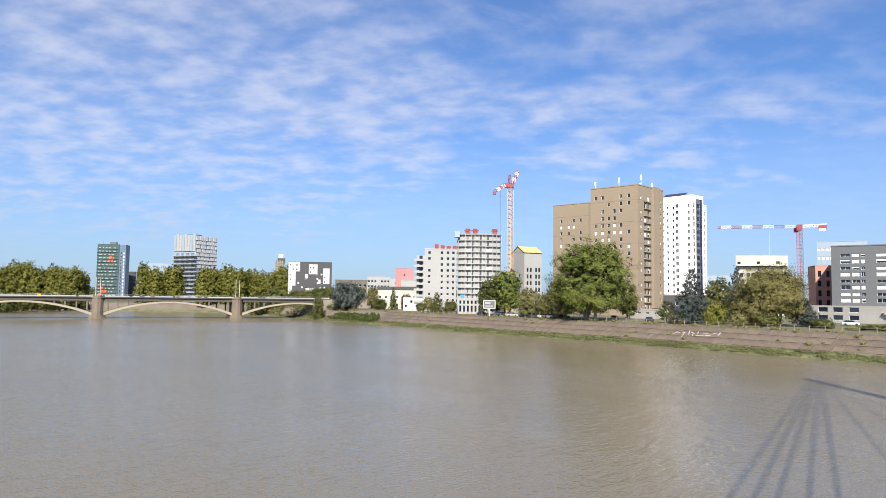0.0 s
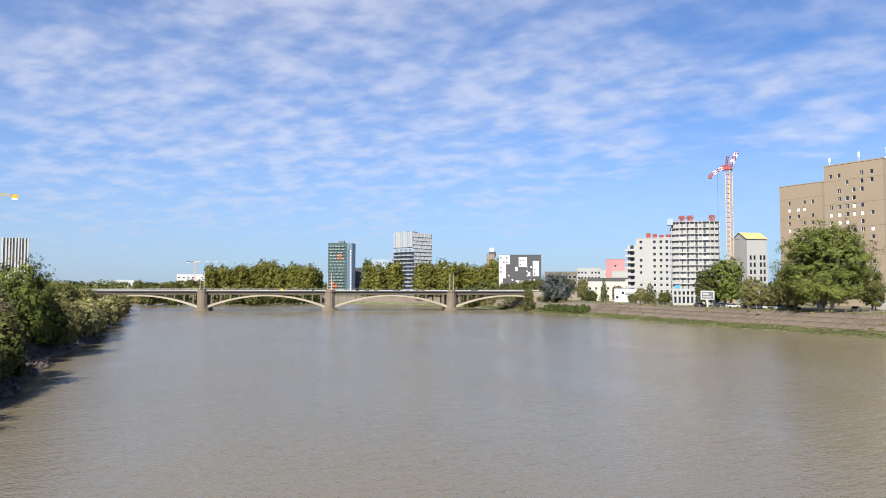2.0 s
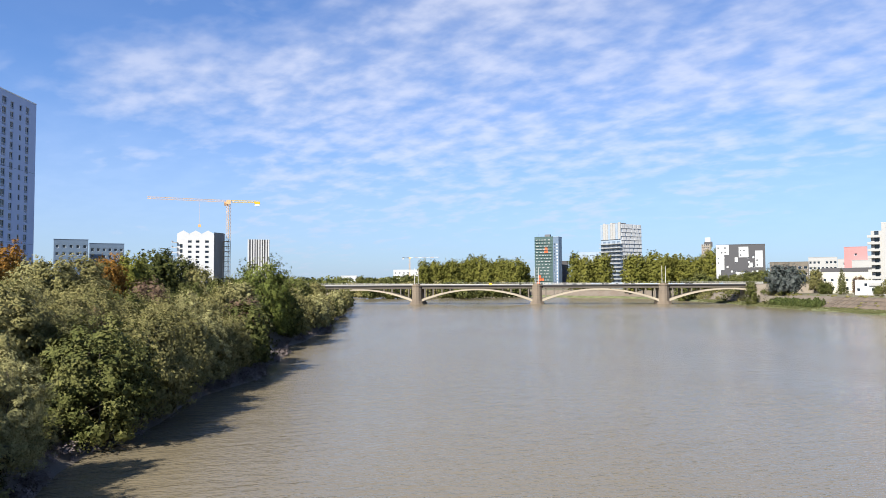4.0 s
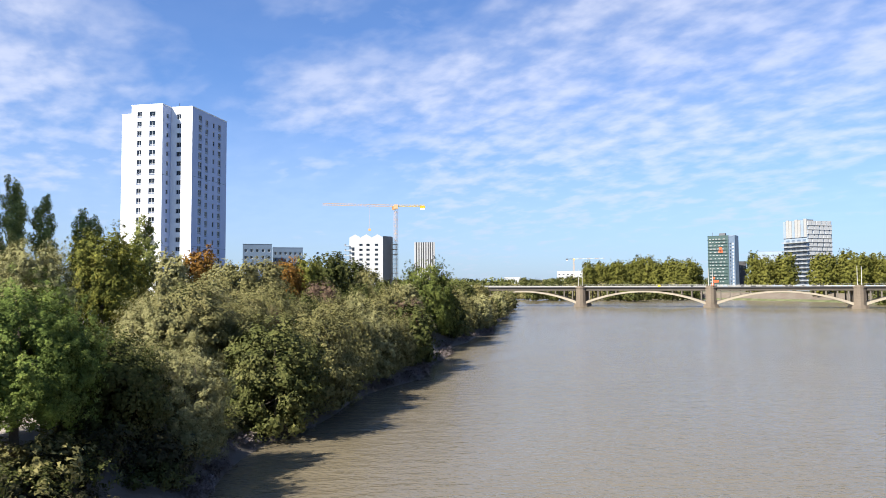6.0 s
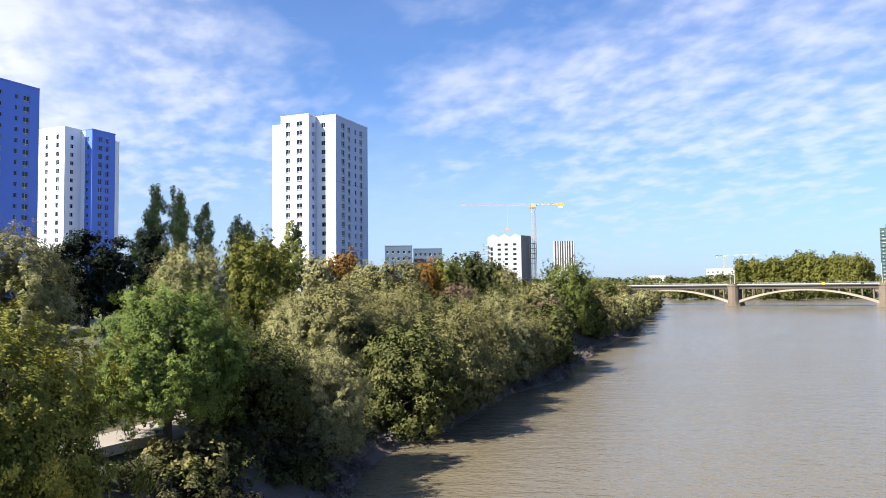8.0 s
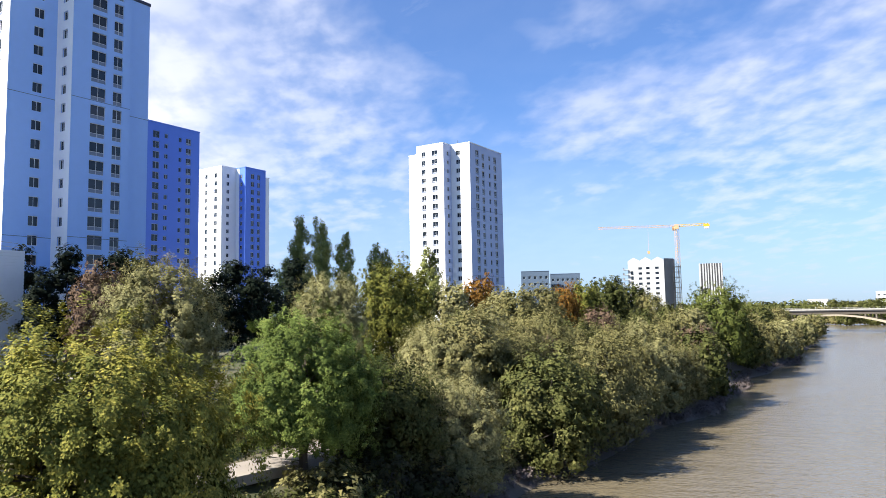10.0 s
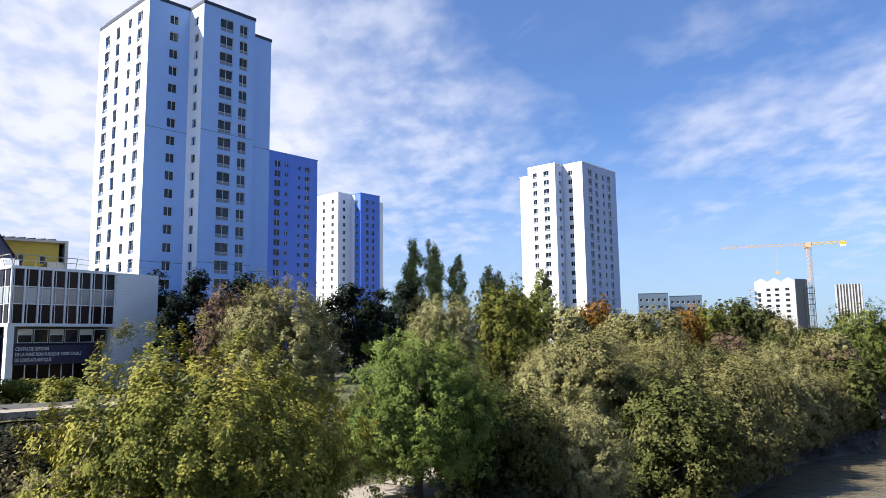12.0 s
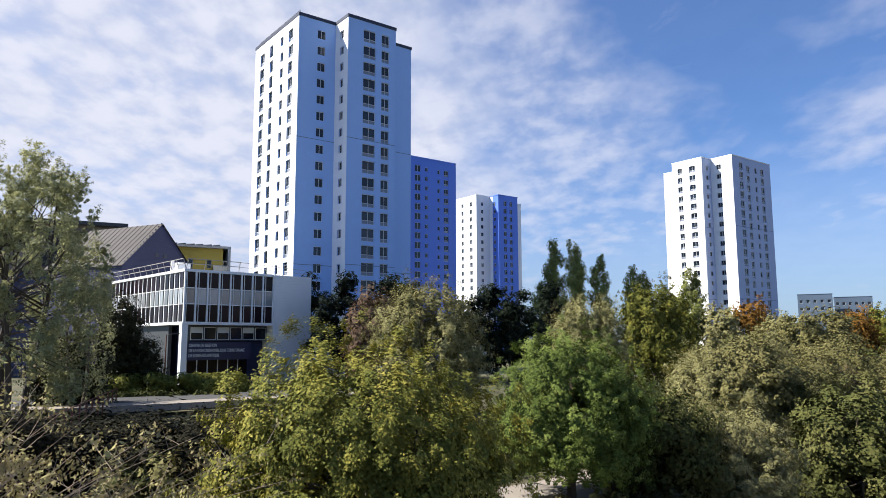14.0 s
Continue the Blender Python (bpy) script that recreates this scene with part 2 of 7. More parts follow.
M_RAIL = material("painted rail", (0.304, 0.293, 0.270), 0.6, vary=0.1)
M_STEEL = material("dark steel", (0.046, 0.046, 0.049), 0.5, vary=0.1)
M_GREY = material("grey cladding", (0.103, 0.106, 0.112), 0.65, vary=0.07, grain=1.2, stain=0.08)
M_DGREY = material("charcoal cladding", (0.049, 0.047, 0.050), 0.65, vary=0.08, grain=1.0, stain=0.1)
M_GREEN = material("green glazed cladding", (0.053, 0.087, 0.080), 0.35, vary=0.12, grain=0.6, stain=0.15, bump=0)
M_STEELBLUE = material("pale blue cladding", (0.251, 0.304, 0.365), 0.5, vary=0.08, grain=0.8)
M_HAZE = material("blue-grey glazed cladding", (0.105, 0.145, 0.20), 0.4, vary=0.1, grain=0.8)
M_ORANGE = material("orange panel", (0.471, 0.099, 0.030), 0.5, vary=0.08)
M_REDFORM = material("red formwork", (0.21, 0.030, 0.022), 0.6, vary=0.15, grain=2)
M_TERRA = material("terracotta render", (0.40, 0.20, 0.15), 0.75, vary=0.1, grain=1.5)
M_PINK = material("coral render", (0.36, 0.165, 0.16), 0.75, vary=0.06, grain=1)
M_CREAM = material("cream blockwork", (0.456, 0.426, 0.350), 0.8, vary=0.1, grain=1.5)
M_YELLOW = material("ochre render", (0.357, 0.274, 0.046), 0.75, vary=0.08, grain=1)
M_NAVY = material("navy slate cladding", (0.030, 0.032, 0.080), 0.55, vary=0.12, grain=2)
M_SLATE = material("weathered roof sheet", (0.040, 0.031, 0.031), 0.75, vary=0.12, grain=1.5, stain=0.25, other=(0.028, 0.022, 0.022), bump=0.1)
M_CRANE_R = material("red crane paint", (0.274, 0.042, 0.046), 0.5, vary=0.1)
M_CRANE_W = material("white crane paint", (0.78, 0.76, 0.74), 0.5, vary=0.1)
M_CRANE_O = material("orange crane paint", (0.60, 0.35, 0.13), 0.5, vary=0.12)
M_CRANE_P = material("faded orange crane paint", (0.60, 0.38, 0.20), 0.5, vary=0.12)
M_CRANE_Y = material("yellow crane paint", (0.608, 0.395, 0.023), 0.5, vary=0.08)
M_BARK = material("tree bark", (0.080, 0.061, 0.044), 0.9, vary=0.3, grain=8, stain=0.3, bump=0.6, stretch=(1, 1, 0.3))
M_PALEBARK = material("pale bark", (0.274, 0.243, 0.190), 0.85, vary=0.25, grain=4, stain=0.3, bump=0.4)
M_ASPHALT = material("asphalt", (0.057, 0.055, 0.053), 0.9, vary=0.2, grain=14, stain=0.25, bump=0.25)
M_PATH = material("pale path", (0.274, 0.236, 0.198), 0.9, vary=0.15, grain=6, stain=0.2)
M_TYRE = material("tyre", (0.020, 0.020, 0.020), 0.85)
M_RUST = material("rusty post", (0.152, 0.061, 0.038), 0.8, vary=0.25, grain=9)
M_WOODROOF = material("pale yellow roof boards", (0.44, 0.33, 0.13), 0.75, vary=0.12, grain=2)

L_YELLOW = leaf_material("yellowing leaves", (0.033, 0.039, 0.010), (0.144, 0.153, 0.032), (0.423, 0.355, 0.074), 0.11, 0.55)
L_GREEN = leaf_material("fresh green leaves", (0.039, 0.060, 0.015), (0.143, 0.188, 0.042), (0.335, 0.348, 0.091), 0.09, 0.6)
L_OLIVE = leaf_material("olive leaves", (0.059, 0.058, 0.021), (0.163, 0.150, 0.057), (0.271, 0.233, 0.098), 0.09, 0.5)
L_WILLOW = leaf_material("grey willow leaves", (0.090, 0.090, 0.035), (0.245, 0.227, 0.098), (0.377, 0.347, 0.155), 0.09, 0.6)
L_DARK = leaf_material("dark pine needles", (0.003, 0.006, 0.004), (0.011, 0.017, 0.010), (0.026, 0.034, 0.018), 0.04, 0.6)
L_DEEP = leaf_material("deep green leaves", (0.020, 0.026, 0.007), (0.072, 0.079, 0.023), (0.164, 0.156, 0.053), 0.09, 0.35)
L_PLANE = leaf_material("plane tree leaves", (0.047, 0.053, 0.009), (0.131, 0.128, 0.027), (0.163, 0.153, 0.036), 0.07, 0.14)
L_ORANGE = leaf_material("orange autumn leaves", (0.062, 0.035, 0.009), (0.213, 0.104, 0.021), (0.410, 0.215, 0.038), 0.08, 0.5)
L_CEDAR = leaf_material("blue cedar needles", (0.018, 0.024, 0.021), (0.056, 0.067, 0.061), (0.112, 0.117, 0.109), 0.04, 0.3)
L_SILVER = leaf_material("muddy grey scrub", (0.044, 0.036, 0.032), (0.131, 0.107, 0.098), (0.273, 0.218, 0.201), 0.05, 0.8)
L_RED = leaf_material("rusty twig leaves", (0.041, 0.026, 0.018), (0.115, 0.075, 0.050), (0.206, 0.142, 0.093), 0.06, 0.6)
L_MAPLE = leaf_material("green maple leaves", (0.044, 0.053, 0.011), (0.153, 0.154, 0.031), (0.376, 0.304, 0.056), 0.09, 0.6)
L_POPLAR = leaf_material("poplar leaves", (0.057, 0.067, 0.020), (0.176, 0.193, 0.055), (0.363, 0.359, 0.110), 0.08, 0.6)
L_QUAY = leaf_material("quay tree leaves", (0.031, 0.041, 0.009), (0.100, 0.120, 0.028), (0.231, 0.233, 0.061), 0.09, 0.25)
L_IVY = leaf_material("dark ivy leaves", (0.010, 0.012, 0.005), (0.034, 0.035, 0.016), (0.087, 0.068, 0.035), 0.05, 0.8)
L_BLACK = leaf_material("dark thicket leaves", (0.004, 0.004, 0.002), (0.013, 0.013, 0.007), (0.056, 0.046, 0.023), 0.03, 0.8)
L_SALLOW = leaf_material("sallow willow leaves", (0.106, 0.116, 0.056), (0.340, 0.344, 0.177), (0.710, 0.682, 0.377), 0.35, 0.6)
L_RUSSET = leaf_material("olive-brown autumn leaves", (0.055, 0.052, 0.018), (0.125, 0.112, 0.040), (0.225, 0.190, 0.075), 0.08, 0.3)
L_DRY = leaf_material("dry buff leaves", (0.13, 0.10, 0.055), (0.29, 0.25, 0.12), (0.46, 0.44, 0.15), 0.15, 0.8)
L_REED = leaf_material("reeds", (0.023, 0.035, 0.010), (0.076, 0.093, 0.028), (0.156, 0.161, 0.056), 0.07, 0.3)


# ---- mesh tools ----
class Shape:
    """Gathers faces for one mesh; m is the material's place in the list given to part()."""

    def __init__(self):
        self.v, self.f, self.k = [], [], []

    def face(self, pts, m=0):
        i = len(self.v)
        self.v.extend(tuple(p) for p in pts)
        self.f.append(tuple(range(i, i + len(pts))))
        self.k.append(m)

    def box(self, x0, x1, y0, y1, z0, z1, m=0):
        i = len(self.v)
        self.v.extend([(x0, y0, z0), (x1, y0, z0), (x1, y1, z0), (x0, y1, z0), (x0, y0, z1), (x1, y0, z1), (x1, y1, z1), (x0, y1, z1)])
        for q in ((0, 3, 2, 1), (4, 5, 6, 7), (0, 1, 5, 4), (1, 2, 6, 5), (2, 3, 7, 6), (3, 0, 4, 7)):
            self.f.append(tuple(i + a for a in q))
            self.k.append(m)

    def prism(self, poly, z0, z1, m=0):
        """A flat outline in x, y raised from z0 to z1."""
        n, i = len(poly), len(self.v)
        self.v.extend([(x, y, z0) for x, y in poly] + [(x, y, z1) for x, y in poly])
        self.f.append(tuple(i + a for a in range(n - 1, -1, -1)))
        self.f.append(tuple(i + n + a for a in range(n)))
        self.f.extend((i + a, i + (a + 1) % n, i + n + (a + 1) % n, i + n + a) for a in range(n))
        self.k.extend([m] * (n + 2))

    def slab(self, poly, y0, y1, m=0):
        """A flat outline in x, z carried from y0 to y1."""
        n, i = len(poly), len(self.v)
        self.v.extend([(x, y0, z) for x, z in poly] + [(x, y1, z) for x, z in poly])
        self.f.append(tuple(i + a for a in range(n)))
        self.f.append(tuple(i + n + a for a in range(n - 1, -1, -1)))
        self.f.extend((i + a, i + n + a, i + n + (a + 1) % n, i + (a + 1) % n) for a in range(n))
        self.k.extend([m] * (n + 2))

    def rod(self, a, b, r0, r1=None, n=6, m=0, caps=True):
        a, b = Vector(a), Vector(b)
        r1 = r0 if r1 is None else r1
        way = (b - a).normalized()
        s = way.orthogonal().normalized()
        q = way.cross(s)
        i = len(self.v)
        for p, r in ((a, r0), (b, r1)):
            for j in range(n):
                g = 2 * math.pi * j / n
                self.v.append(tuple(p + (s * math.cos(g) + q * math.sin(g)) * r))
        for j in range(n):
            self.f.append((i + j, i + (j + 1) % n, i + n + (j + 1) % n, i + n + j))
            self.k.append(m)
        if caps:
            self.f.append(tuple(i + j for j in range(n - 1, -1, -1)))
            self.f.append(tuple(i + n + j for j in range(n)))
            self.k += [m, m]

    def mesh(self, name, mats):
        me = bpy.data.meshes.new(name)
        me.from_pydata(self.v, [], self.f)
        for mt in mats:
            me.materials.append(mt)
        if len(mats) > 1:
            me.polygons.foreach_set("material_index", self.k)
        me.update()
        return me


def part(name, shape, mats, parent=None, label="", m=None):
    """Links a shape (or a ready mesh) as one object, under its thing or part."""
    me = shape if isinstance(shape, bpy.types.Mesh) else shape.mesh(name, mats if isinstance(mats, (list, tuple)) else [mats])
    ob = new(name, me)
    if parent:
        ob.parent = parent
    if m is not None:
        ob.matrix_basis = m
    return tagged(ob, label)


def thing(name, label, category, x=0, y=0, z=0, turn=0, group="", kind=""):
    ob = new(name)
    ob.empty_display_size = 0.5
    ob.matrix_basis = pose(x, y, z, 0, 0, turn)
    return tagged(ob, label, category, group, kind)


def polar(az, d):
    """x, y of a place so far away, at an azimuth counter-clockwise from +y."""
    return -d * math.sin(radians(az)), d * math.cos(radians(az))


RIV = 33.0                                            # the river's course


def river_xy(s, n):
    """x, y of a place s metres along the river and n metres across it, towards the far bank."""
    c, q = math.cos(radians(RIV)), math.sin(radians(RIV))
    return -q * s + c * n, c * s + q * n


def river_sn(x, y):
    c, q = math.cos(radians(RIV)), math.sin(radians(RIV))
    return -q * x + c * y, c * x + q * y


EYE_Z = 11.5


def bend(s):
    return 0.0 if s < 380 else -95.0 * ((s - 380) / 160.0) ** 2.4


def left_edge(s):
    """The near bank's waterline."""
    return -20.0 + 1.3 * math.sin(s * 0.085) + 0.8 * math.sin(s * 0.23 + 1) - max(0.0, min(s, 380) - 180) * 0.045 + bend(s)


def right_edge(s):
    return 149.0 + 0.00009 * max(0.0, s - 40) ** 2 + 1.2 * math.sin(s * 0.06) + 0.5 * math.sin(s * 0.21) + bend(s)


LEFT_PROFILE = [(-2600, 7.0), (-900, 6.6), (-300, 6.4), (-120, 6.4), (-64, 6.3), (-46, 6.0), (-34, 5.6), (-24, 5.2), (-14, 4.7), (-9, 4.3), (-6, 3.6), (-3.4, 2.0), (-1.4, 0.7), (0, 0.0), (2.5, -0.8), (8, -1.6)]
RIGHT_PROFILE = [(-8, -1.6), (-2.5, -0.7), (0, 0.0), (1.2, 0.35), (4.2, 0.9), (6.0, 1.3), (13.0, 5.0), (13.6, 5.15), (20, 5.2), (40, 5.3), (100, 5.5), (300, 5.8), (900, 6.2), (2600, 6.5)]


def ground_z(x, y):
    s, n = river_sn(x, y)
    le, re = left_edge(s), right_edge(s)
    prof, q = (LEFT_PROFILE, n - le) if n < (le + re) / 2 else (RIGHT_PROFILE, n - re)
    if q <= prof[0][0]:
        return prof[0][1]
    for (a, za), (b, zb) in zip(prof, prof[1:]):
        if q <= b:
            return za + (zb - za) * (q - a) / (b - a)
    return prof[-1][1] if prof is RIGHT_PROFILE else -1.6

# ---- ground and water ----
def make_ground():
    """One sheet: near bank, river bed, far bank, out to the horizon."""
    ss = [-1500, -700, -350, -200, -130, -90, -60, -45] + [-35 + 3 * i for i in range(135)] + [375 + 12 * i for i in range(30)] + [760, 850, 1000, 1300, 1800, 2600, 3800]
    cols_l, cols_r = [], []
    for prof, cols in ((LEFT_PROFILE, cols_l), (RIGHT_PROFILE, cols_r)):
        for (a, za), (b, zb) in zip(prof, prof[1:]):
            k = 3 if b - a < 16 else 2
            cols += [(a + (b - a) * i / k, za + (zb - za) * i / k) for i in range(k)]
        cols.append(prof[-1])
    vs, fs, ks = [], [], []
    width = len(cols_l) + len(cols_r)
    for s in ss:
        le, re = left_edge(min(s, 760)), right_edge(min(s, 760))
        for edge, cols in ((le, cols_l), (re, cols_r)):
            for q, z in cols:
                x, y = river_xy(s, edge + q)
                if abs(q) < 60 and 0.2 < z:
                    rough = 0.35 if z < 4.6 and edge == le else 0.12
                    z += rough * (noise.noise((x * 0.35, y * 0.35, 0)) + 0.5 * noise.noise((x * 1.1, y * 1.1, 3)))
                vs.append((x, y, z))
    for i in range(len(ss) - 1):
        for j in range(width - 1):
            a = i * width + j
            fs.append((a, a + 1, a + width + 1, a + width))
            side = cols_l if j < len(cols_l) else cols_r
            q = side[j if j < len(cols_l) else j - len(cols_l)][0]
            if side is cols_r:
                ks.append(1 if 5.0 <= q < 12.9 else 2 if q < 5 else 3)
            else:
                ks.append(4 if -6 < q else 0)
    me = bpy.data.meshes.new("ground")
    me.from_pydata(vs, [], fs)
    for mt in (material("rough grass", (0.057, 0.065, 0.023), 0.95, vary=0.4, grain=5, stain=0.5, bump=0.6, other=(0.091, 0.076, 0.042)),
               material("stone revetment", (0.152, 0.125, 0.095), 0.9, vary=0.6, grain=3.5, stain=0.6, bump=1.0, other=(0.099, 0.076, 0.057)),
               material("wet bank grass", (0.080, 0.095, 0.030), 0.95, vary=0.4, grain=3, stain=0.5, bump=0.7, other=(0.122, 0.125, 0.057)),
               material("dry verge", (0.122, 0.103, 0.065), 0.95, vary=0.3, grain=3, stain=0.4, bump=0.4, other=(0.065, 0.072, 0.027)),
               material("river mud and stones", (0.106, 0.087, 0.068), 0.85, vary=0.4, grain=4, stain=0.5, bump=0.8, other=(0.068, 0.057, 0.046))):
        me.materials.append(mt)
    me.polygons.foreach_set("material_index", ks)
    for p in me.polygons:
        p.use_smooth = True
    me.update()
    tagged(new("ground", me), "grassy river banks with a stone revetment, reaching the horizon", "ground", kind="structure")


make_ground()
sh = Shape()
sh.face([(-4500, -3000, 0), (3000, -3000, 0), (3000, 4500, 0), (-4500, 4500, 0)])
tagged(part("water", sh, M_WATER), "muddy grey-brown river with fine ripples", "river", kind="structure")


# ---- facades ----
def wall_face(sh, x0, x1, z0, z1, holes, at, m=0, depth=0.25):
    """A wall with real openings. at(x, d, z) gives the place at x along it, d metres behind its face."""
    xs = sorted({x0, x1, *[v for h in holes for v in h[:2]]})
    zs = sorted({z0, z1, *[v for h in holes for v in h[2:4]]})
    cut = {(h[0], h[2]): h for h in holes}
    full = set()
    for a, b, c, d in holes:
        for i, x in enumerate(xs[:-1]):
            if a <= x < b:
                for z in zs[:-1]:
                    if c <= z < d:
                        full.add((x, z))
    for j in range(len(zs) - 1):
        run = None
        for i in range(len(xs) - 1):
            if (xs[i], zs[j]) in full:
                if run is not None:
                    sh.face([at(run, 0, zs[j]), at(xs[i], 0, zs[j]), at(xs[i], 0, zs[j + 1]), at(run, 0, zs[j + 1])], m)
                    run = None
            elif run is None:
                run = xs[i]
        if run is not None:
            sh.face([at(run, 0, zs[j]), at(x1, 0, zs[j]), at(x1, 0, zs[j + 1]), at(run, 0, zs[j + 1])], m)
    for a, b, c, d in holes:
        sh.face([at(a, 0, c), at(a, depth, c), at(a, depth, d), at(a, 0, d)], m)
        sh.face([at(b, 0, c), at(b, 0, d), at(b, depth, d), at(b, depth, c)], m)
        sh.face([at(a, 0, d), at(a, depth, d), at(b, depth, d), at(b, 0, d)], m)
        sh.face([at(a, 0, c), at(b, 0, c), at(b, depth, c), at(a, depth, c)], m)


WINDOW_MESHES = {}


def grid_frame(xs, zs, solid, y0, y1):
    """A connected frame: the cells of a grid that solid(i, j) names, with depth."""
    s, ix = Shape(), {}

    def vert(i, j, y):
        if (i, j, y) not in ix:
            ix[i, j, y] = len(s.v)
            s.v.append((xs[i], y, zs[j]))
        return ix[i, j, y]

    nx, nz = len(xs) - 1, len(zs) - 1
    full = lambda i, j: 0 <= i < nx and 0 <= j < nz and solid(i, j)
    for i in range(nx):
        for j in range(nz):
            if not solid(i, j):
                continue
            s.f.append((vert(i, j, y0), vert(i + 1, j, y0), vert(i + 1, j + 1, y0), vert(i, j + 1, y0)))
            for di, dj, p, q in ((-1, 0, (i, j), (i, j + 1)), (1, 0, (i + 1, j), (i + 1, j + 1)), (0, -1, (i, j), (i + 1, j)), (0, 1, (i, j + 1), (i + 1, j + 1))):
                if not full(i + di, j + dj):
                    s.f.append((vert(*p, y0), vert(*q, y0), vert(*q, y1), vert(*p, y1)))
    s.k = [0] * len(s.f)
    return s


def window_mesh(w, h, style):
    """Meshes of a window that fills an opening w by h: its frame, its pane, and a blind or panel if it has one. Its face is at y = 0."""
    key = (round(w, 2), round(h, 2), style)
    if key not in WINDOW_MESHES:
        f = min(0.055, w * 0.06)
        xs, zs = [0, f, w - f, w], [0, f, h - f, h]
        if style in ("leaf", "leafpanel") and w > 0.9:
            xs = [0, f, w * 0.5 - f / 2, w * 0.5 + f / 2, w - f, w]
        if style == "leafpanel":
            zs = [0, f, h * 0.28, h * 0.28 + f, h - f, h]
        fr = grid_frame(xs, zs, lambda i, j: i % 2 == 0 or j % 2 == 0, 0, 0.06)
        pn = Shape()
        pn.face([(f * 0.5, 0.045, f * 0.5), (w - f * 0.5, 0.045, f * 0.5), (w - f * 0.5, 0.045, h - f * 0.5), (f * 0.5, 0.045, h - f * 0.5)])
        ex = None
        if style in ("leafpanel", "blind", "halfblind"):
            z0, z1 = {"leafpanel": (f, h * 0.28), "blind": (h * 0.08, h - f), "halfblind": (h * 0.55, h - f)}[style]
            ex = Shape()
            ex.box(f, w - f, 0.02, 0.04, z0, z1)
            ex = ex.mesh("blind", [M_PANEL if style == "leafpanel" else M_BLIND])
        WINDOW_MESHES[key] = (fr.mesh("window", [M_DFRAME if style == "void" else M_FRAME]), pn.mesh("pane", [M_GLASS]), ex)
    return WINDOW_MESHES[key]


def put_window(house, w, h, style, m):
    fr, pn, ex = window_mesh(w, h, style)
    ob = part("window", fr, None, house, m=m)
    part("pane", pn, None, ob)
    if ex:
        part("panel" if style == "leafpanel" else "blind", ex, None, ob)


def volume(house, x0, x1, y0, y1, z0, z1, mat, fronts=(), sides=(), rights=(), cap=None, depth=0.22, joints=(), name="wall", joint_mat=None, top=True):
    """One block of a building: four walls and a flat roof; openings in the -y front, the -x side and the +x side.
    Each opening: along, z, width, height, style."""
    sh = Shape()
    fr = [(a, a + w, z, z + h) for a, z, w, h, _ in fronts]
    sd = [(a, a + w, z, z + h) for a, z, w, h, _ in sides]
    rt = [(a, a + w, z, z + h) for a, z, w, h, _ in rights]
    wall_face(sh, x0, x1, z0, z1, fr, lambda a, d, z: (a, y0 + d, z), 0, depth)
    wall_face(sh, y0, y1, z0, z1, sd, lambda a, d, z: (x0 + d, a, z), 0, depth)
    wall_face(sh, y0, y1, z0, z1, rt, lambda a, d, z: (x1 - d, a, z), 0, depth)
    sh.face([(x1, y1, z0), (x0, y1, z0), (x0, y1, z1), (x1, y1, z1)])
    w = part(name, sh, mat, house)
    for z in joints:
        jt = Shape()
        jt.box(x0 - 0.012, x1 + 0.012, y0 - 0.012, y1, z, z + 0.09)
        part("joint", jt, joint_mat or M_JOINT, w)
    if top:
        rf = Shape()
        rf.box(x0 + 0.3, x1 - 0.3, y0 + 0.3, y1 - 0.3, z1 - 0.4, z1 - 0.15)
        part("roof", rf, M_ROOF, house)
    if cap:
        cp = Shape()
        for a, b, c, d in ((x0 - 0.1, x1 + 0.1, y0 - 0.1, y0 + 0.3), (x0 - 0.1, x1 + 0.1, y1 - 0.3, y1 + 0.1), (x0 - 0.1, x0 + 0.3, y0 + 0.3, y1 - 0.3), (x1 - 0.3, x1 + 0.1, y0 + 0.3, y1 - 0.3)):
            cp.box(a, b, c, d, z1, z1 + cap[1])
        part("parapet", cp, cap[0], house)
    for a, z, ww, h, style in fronts:
        put_window(house, ww, h, style, pose(a, y0 + depth - 0.06, z))
    for a, z, ww, h, style in sides:
        put_window(house, ww, h, style, pose(x0 + depth - 0.06, a + ww, z, 0, 0, -90))
    for a, z, ww, h, style in rights:
        put_window(house, ww, h, style, pose(x1 - depth + 0.06, a, z, 0, 0, 90))
    return w


def column(a, w, h, style, z0, step, count, skip=()):
    return [(a, z0 + step * i, w, h, style) for i in range(count) if i not in skip]


def mixed(cols, rows, z0, step, w, h, styles, seed, keep=0.85):
    r = random.Random(seed)
    return [(a, z0 + step * j, w, h, r.choice(styles)) for a in cols for j in range(rows) if r.random() < keep]


# ---- towers of the near bank ----
STEP = 2.86


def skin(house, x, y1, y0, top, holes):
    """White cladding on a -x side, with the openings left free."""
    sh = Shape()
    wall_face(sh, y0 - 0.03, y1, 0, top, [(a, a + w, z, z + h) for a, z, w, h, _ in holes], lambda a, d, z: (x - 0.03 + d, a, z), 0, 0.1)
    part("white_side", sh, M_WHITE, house)


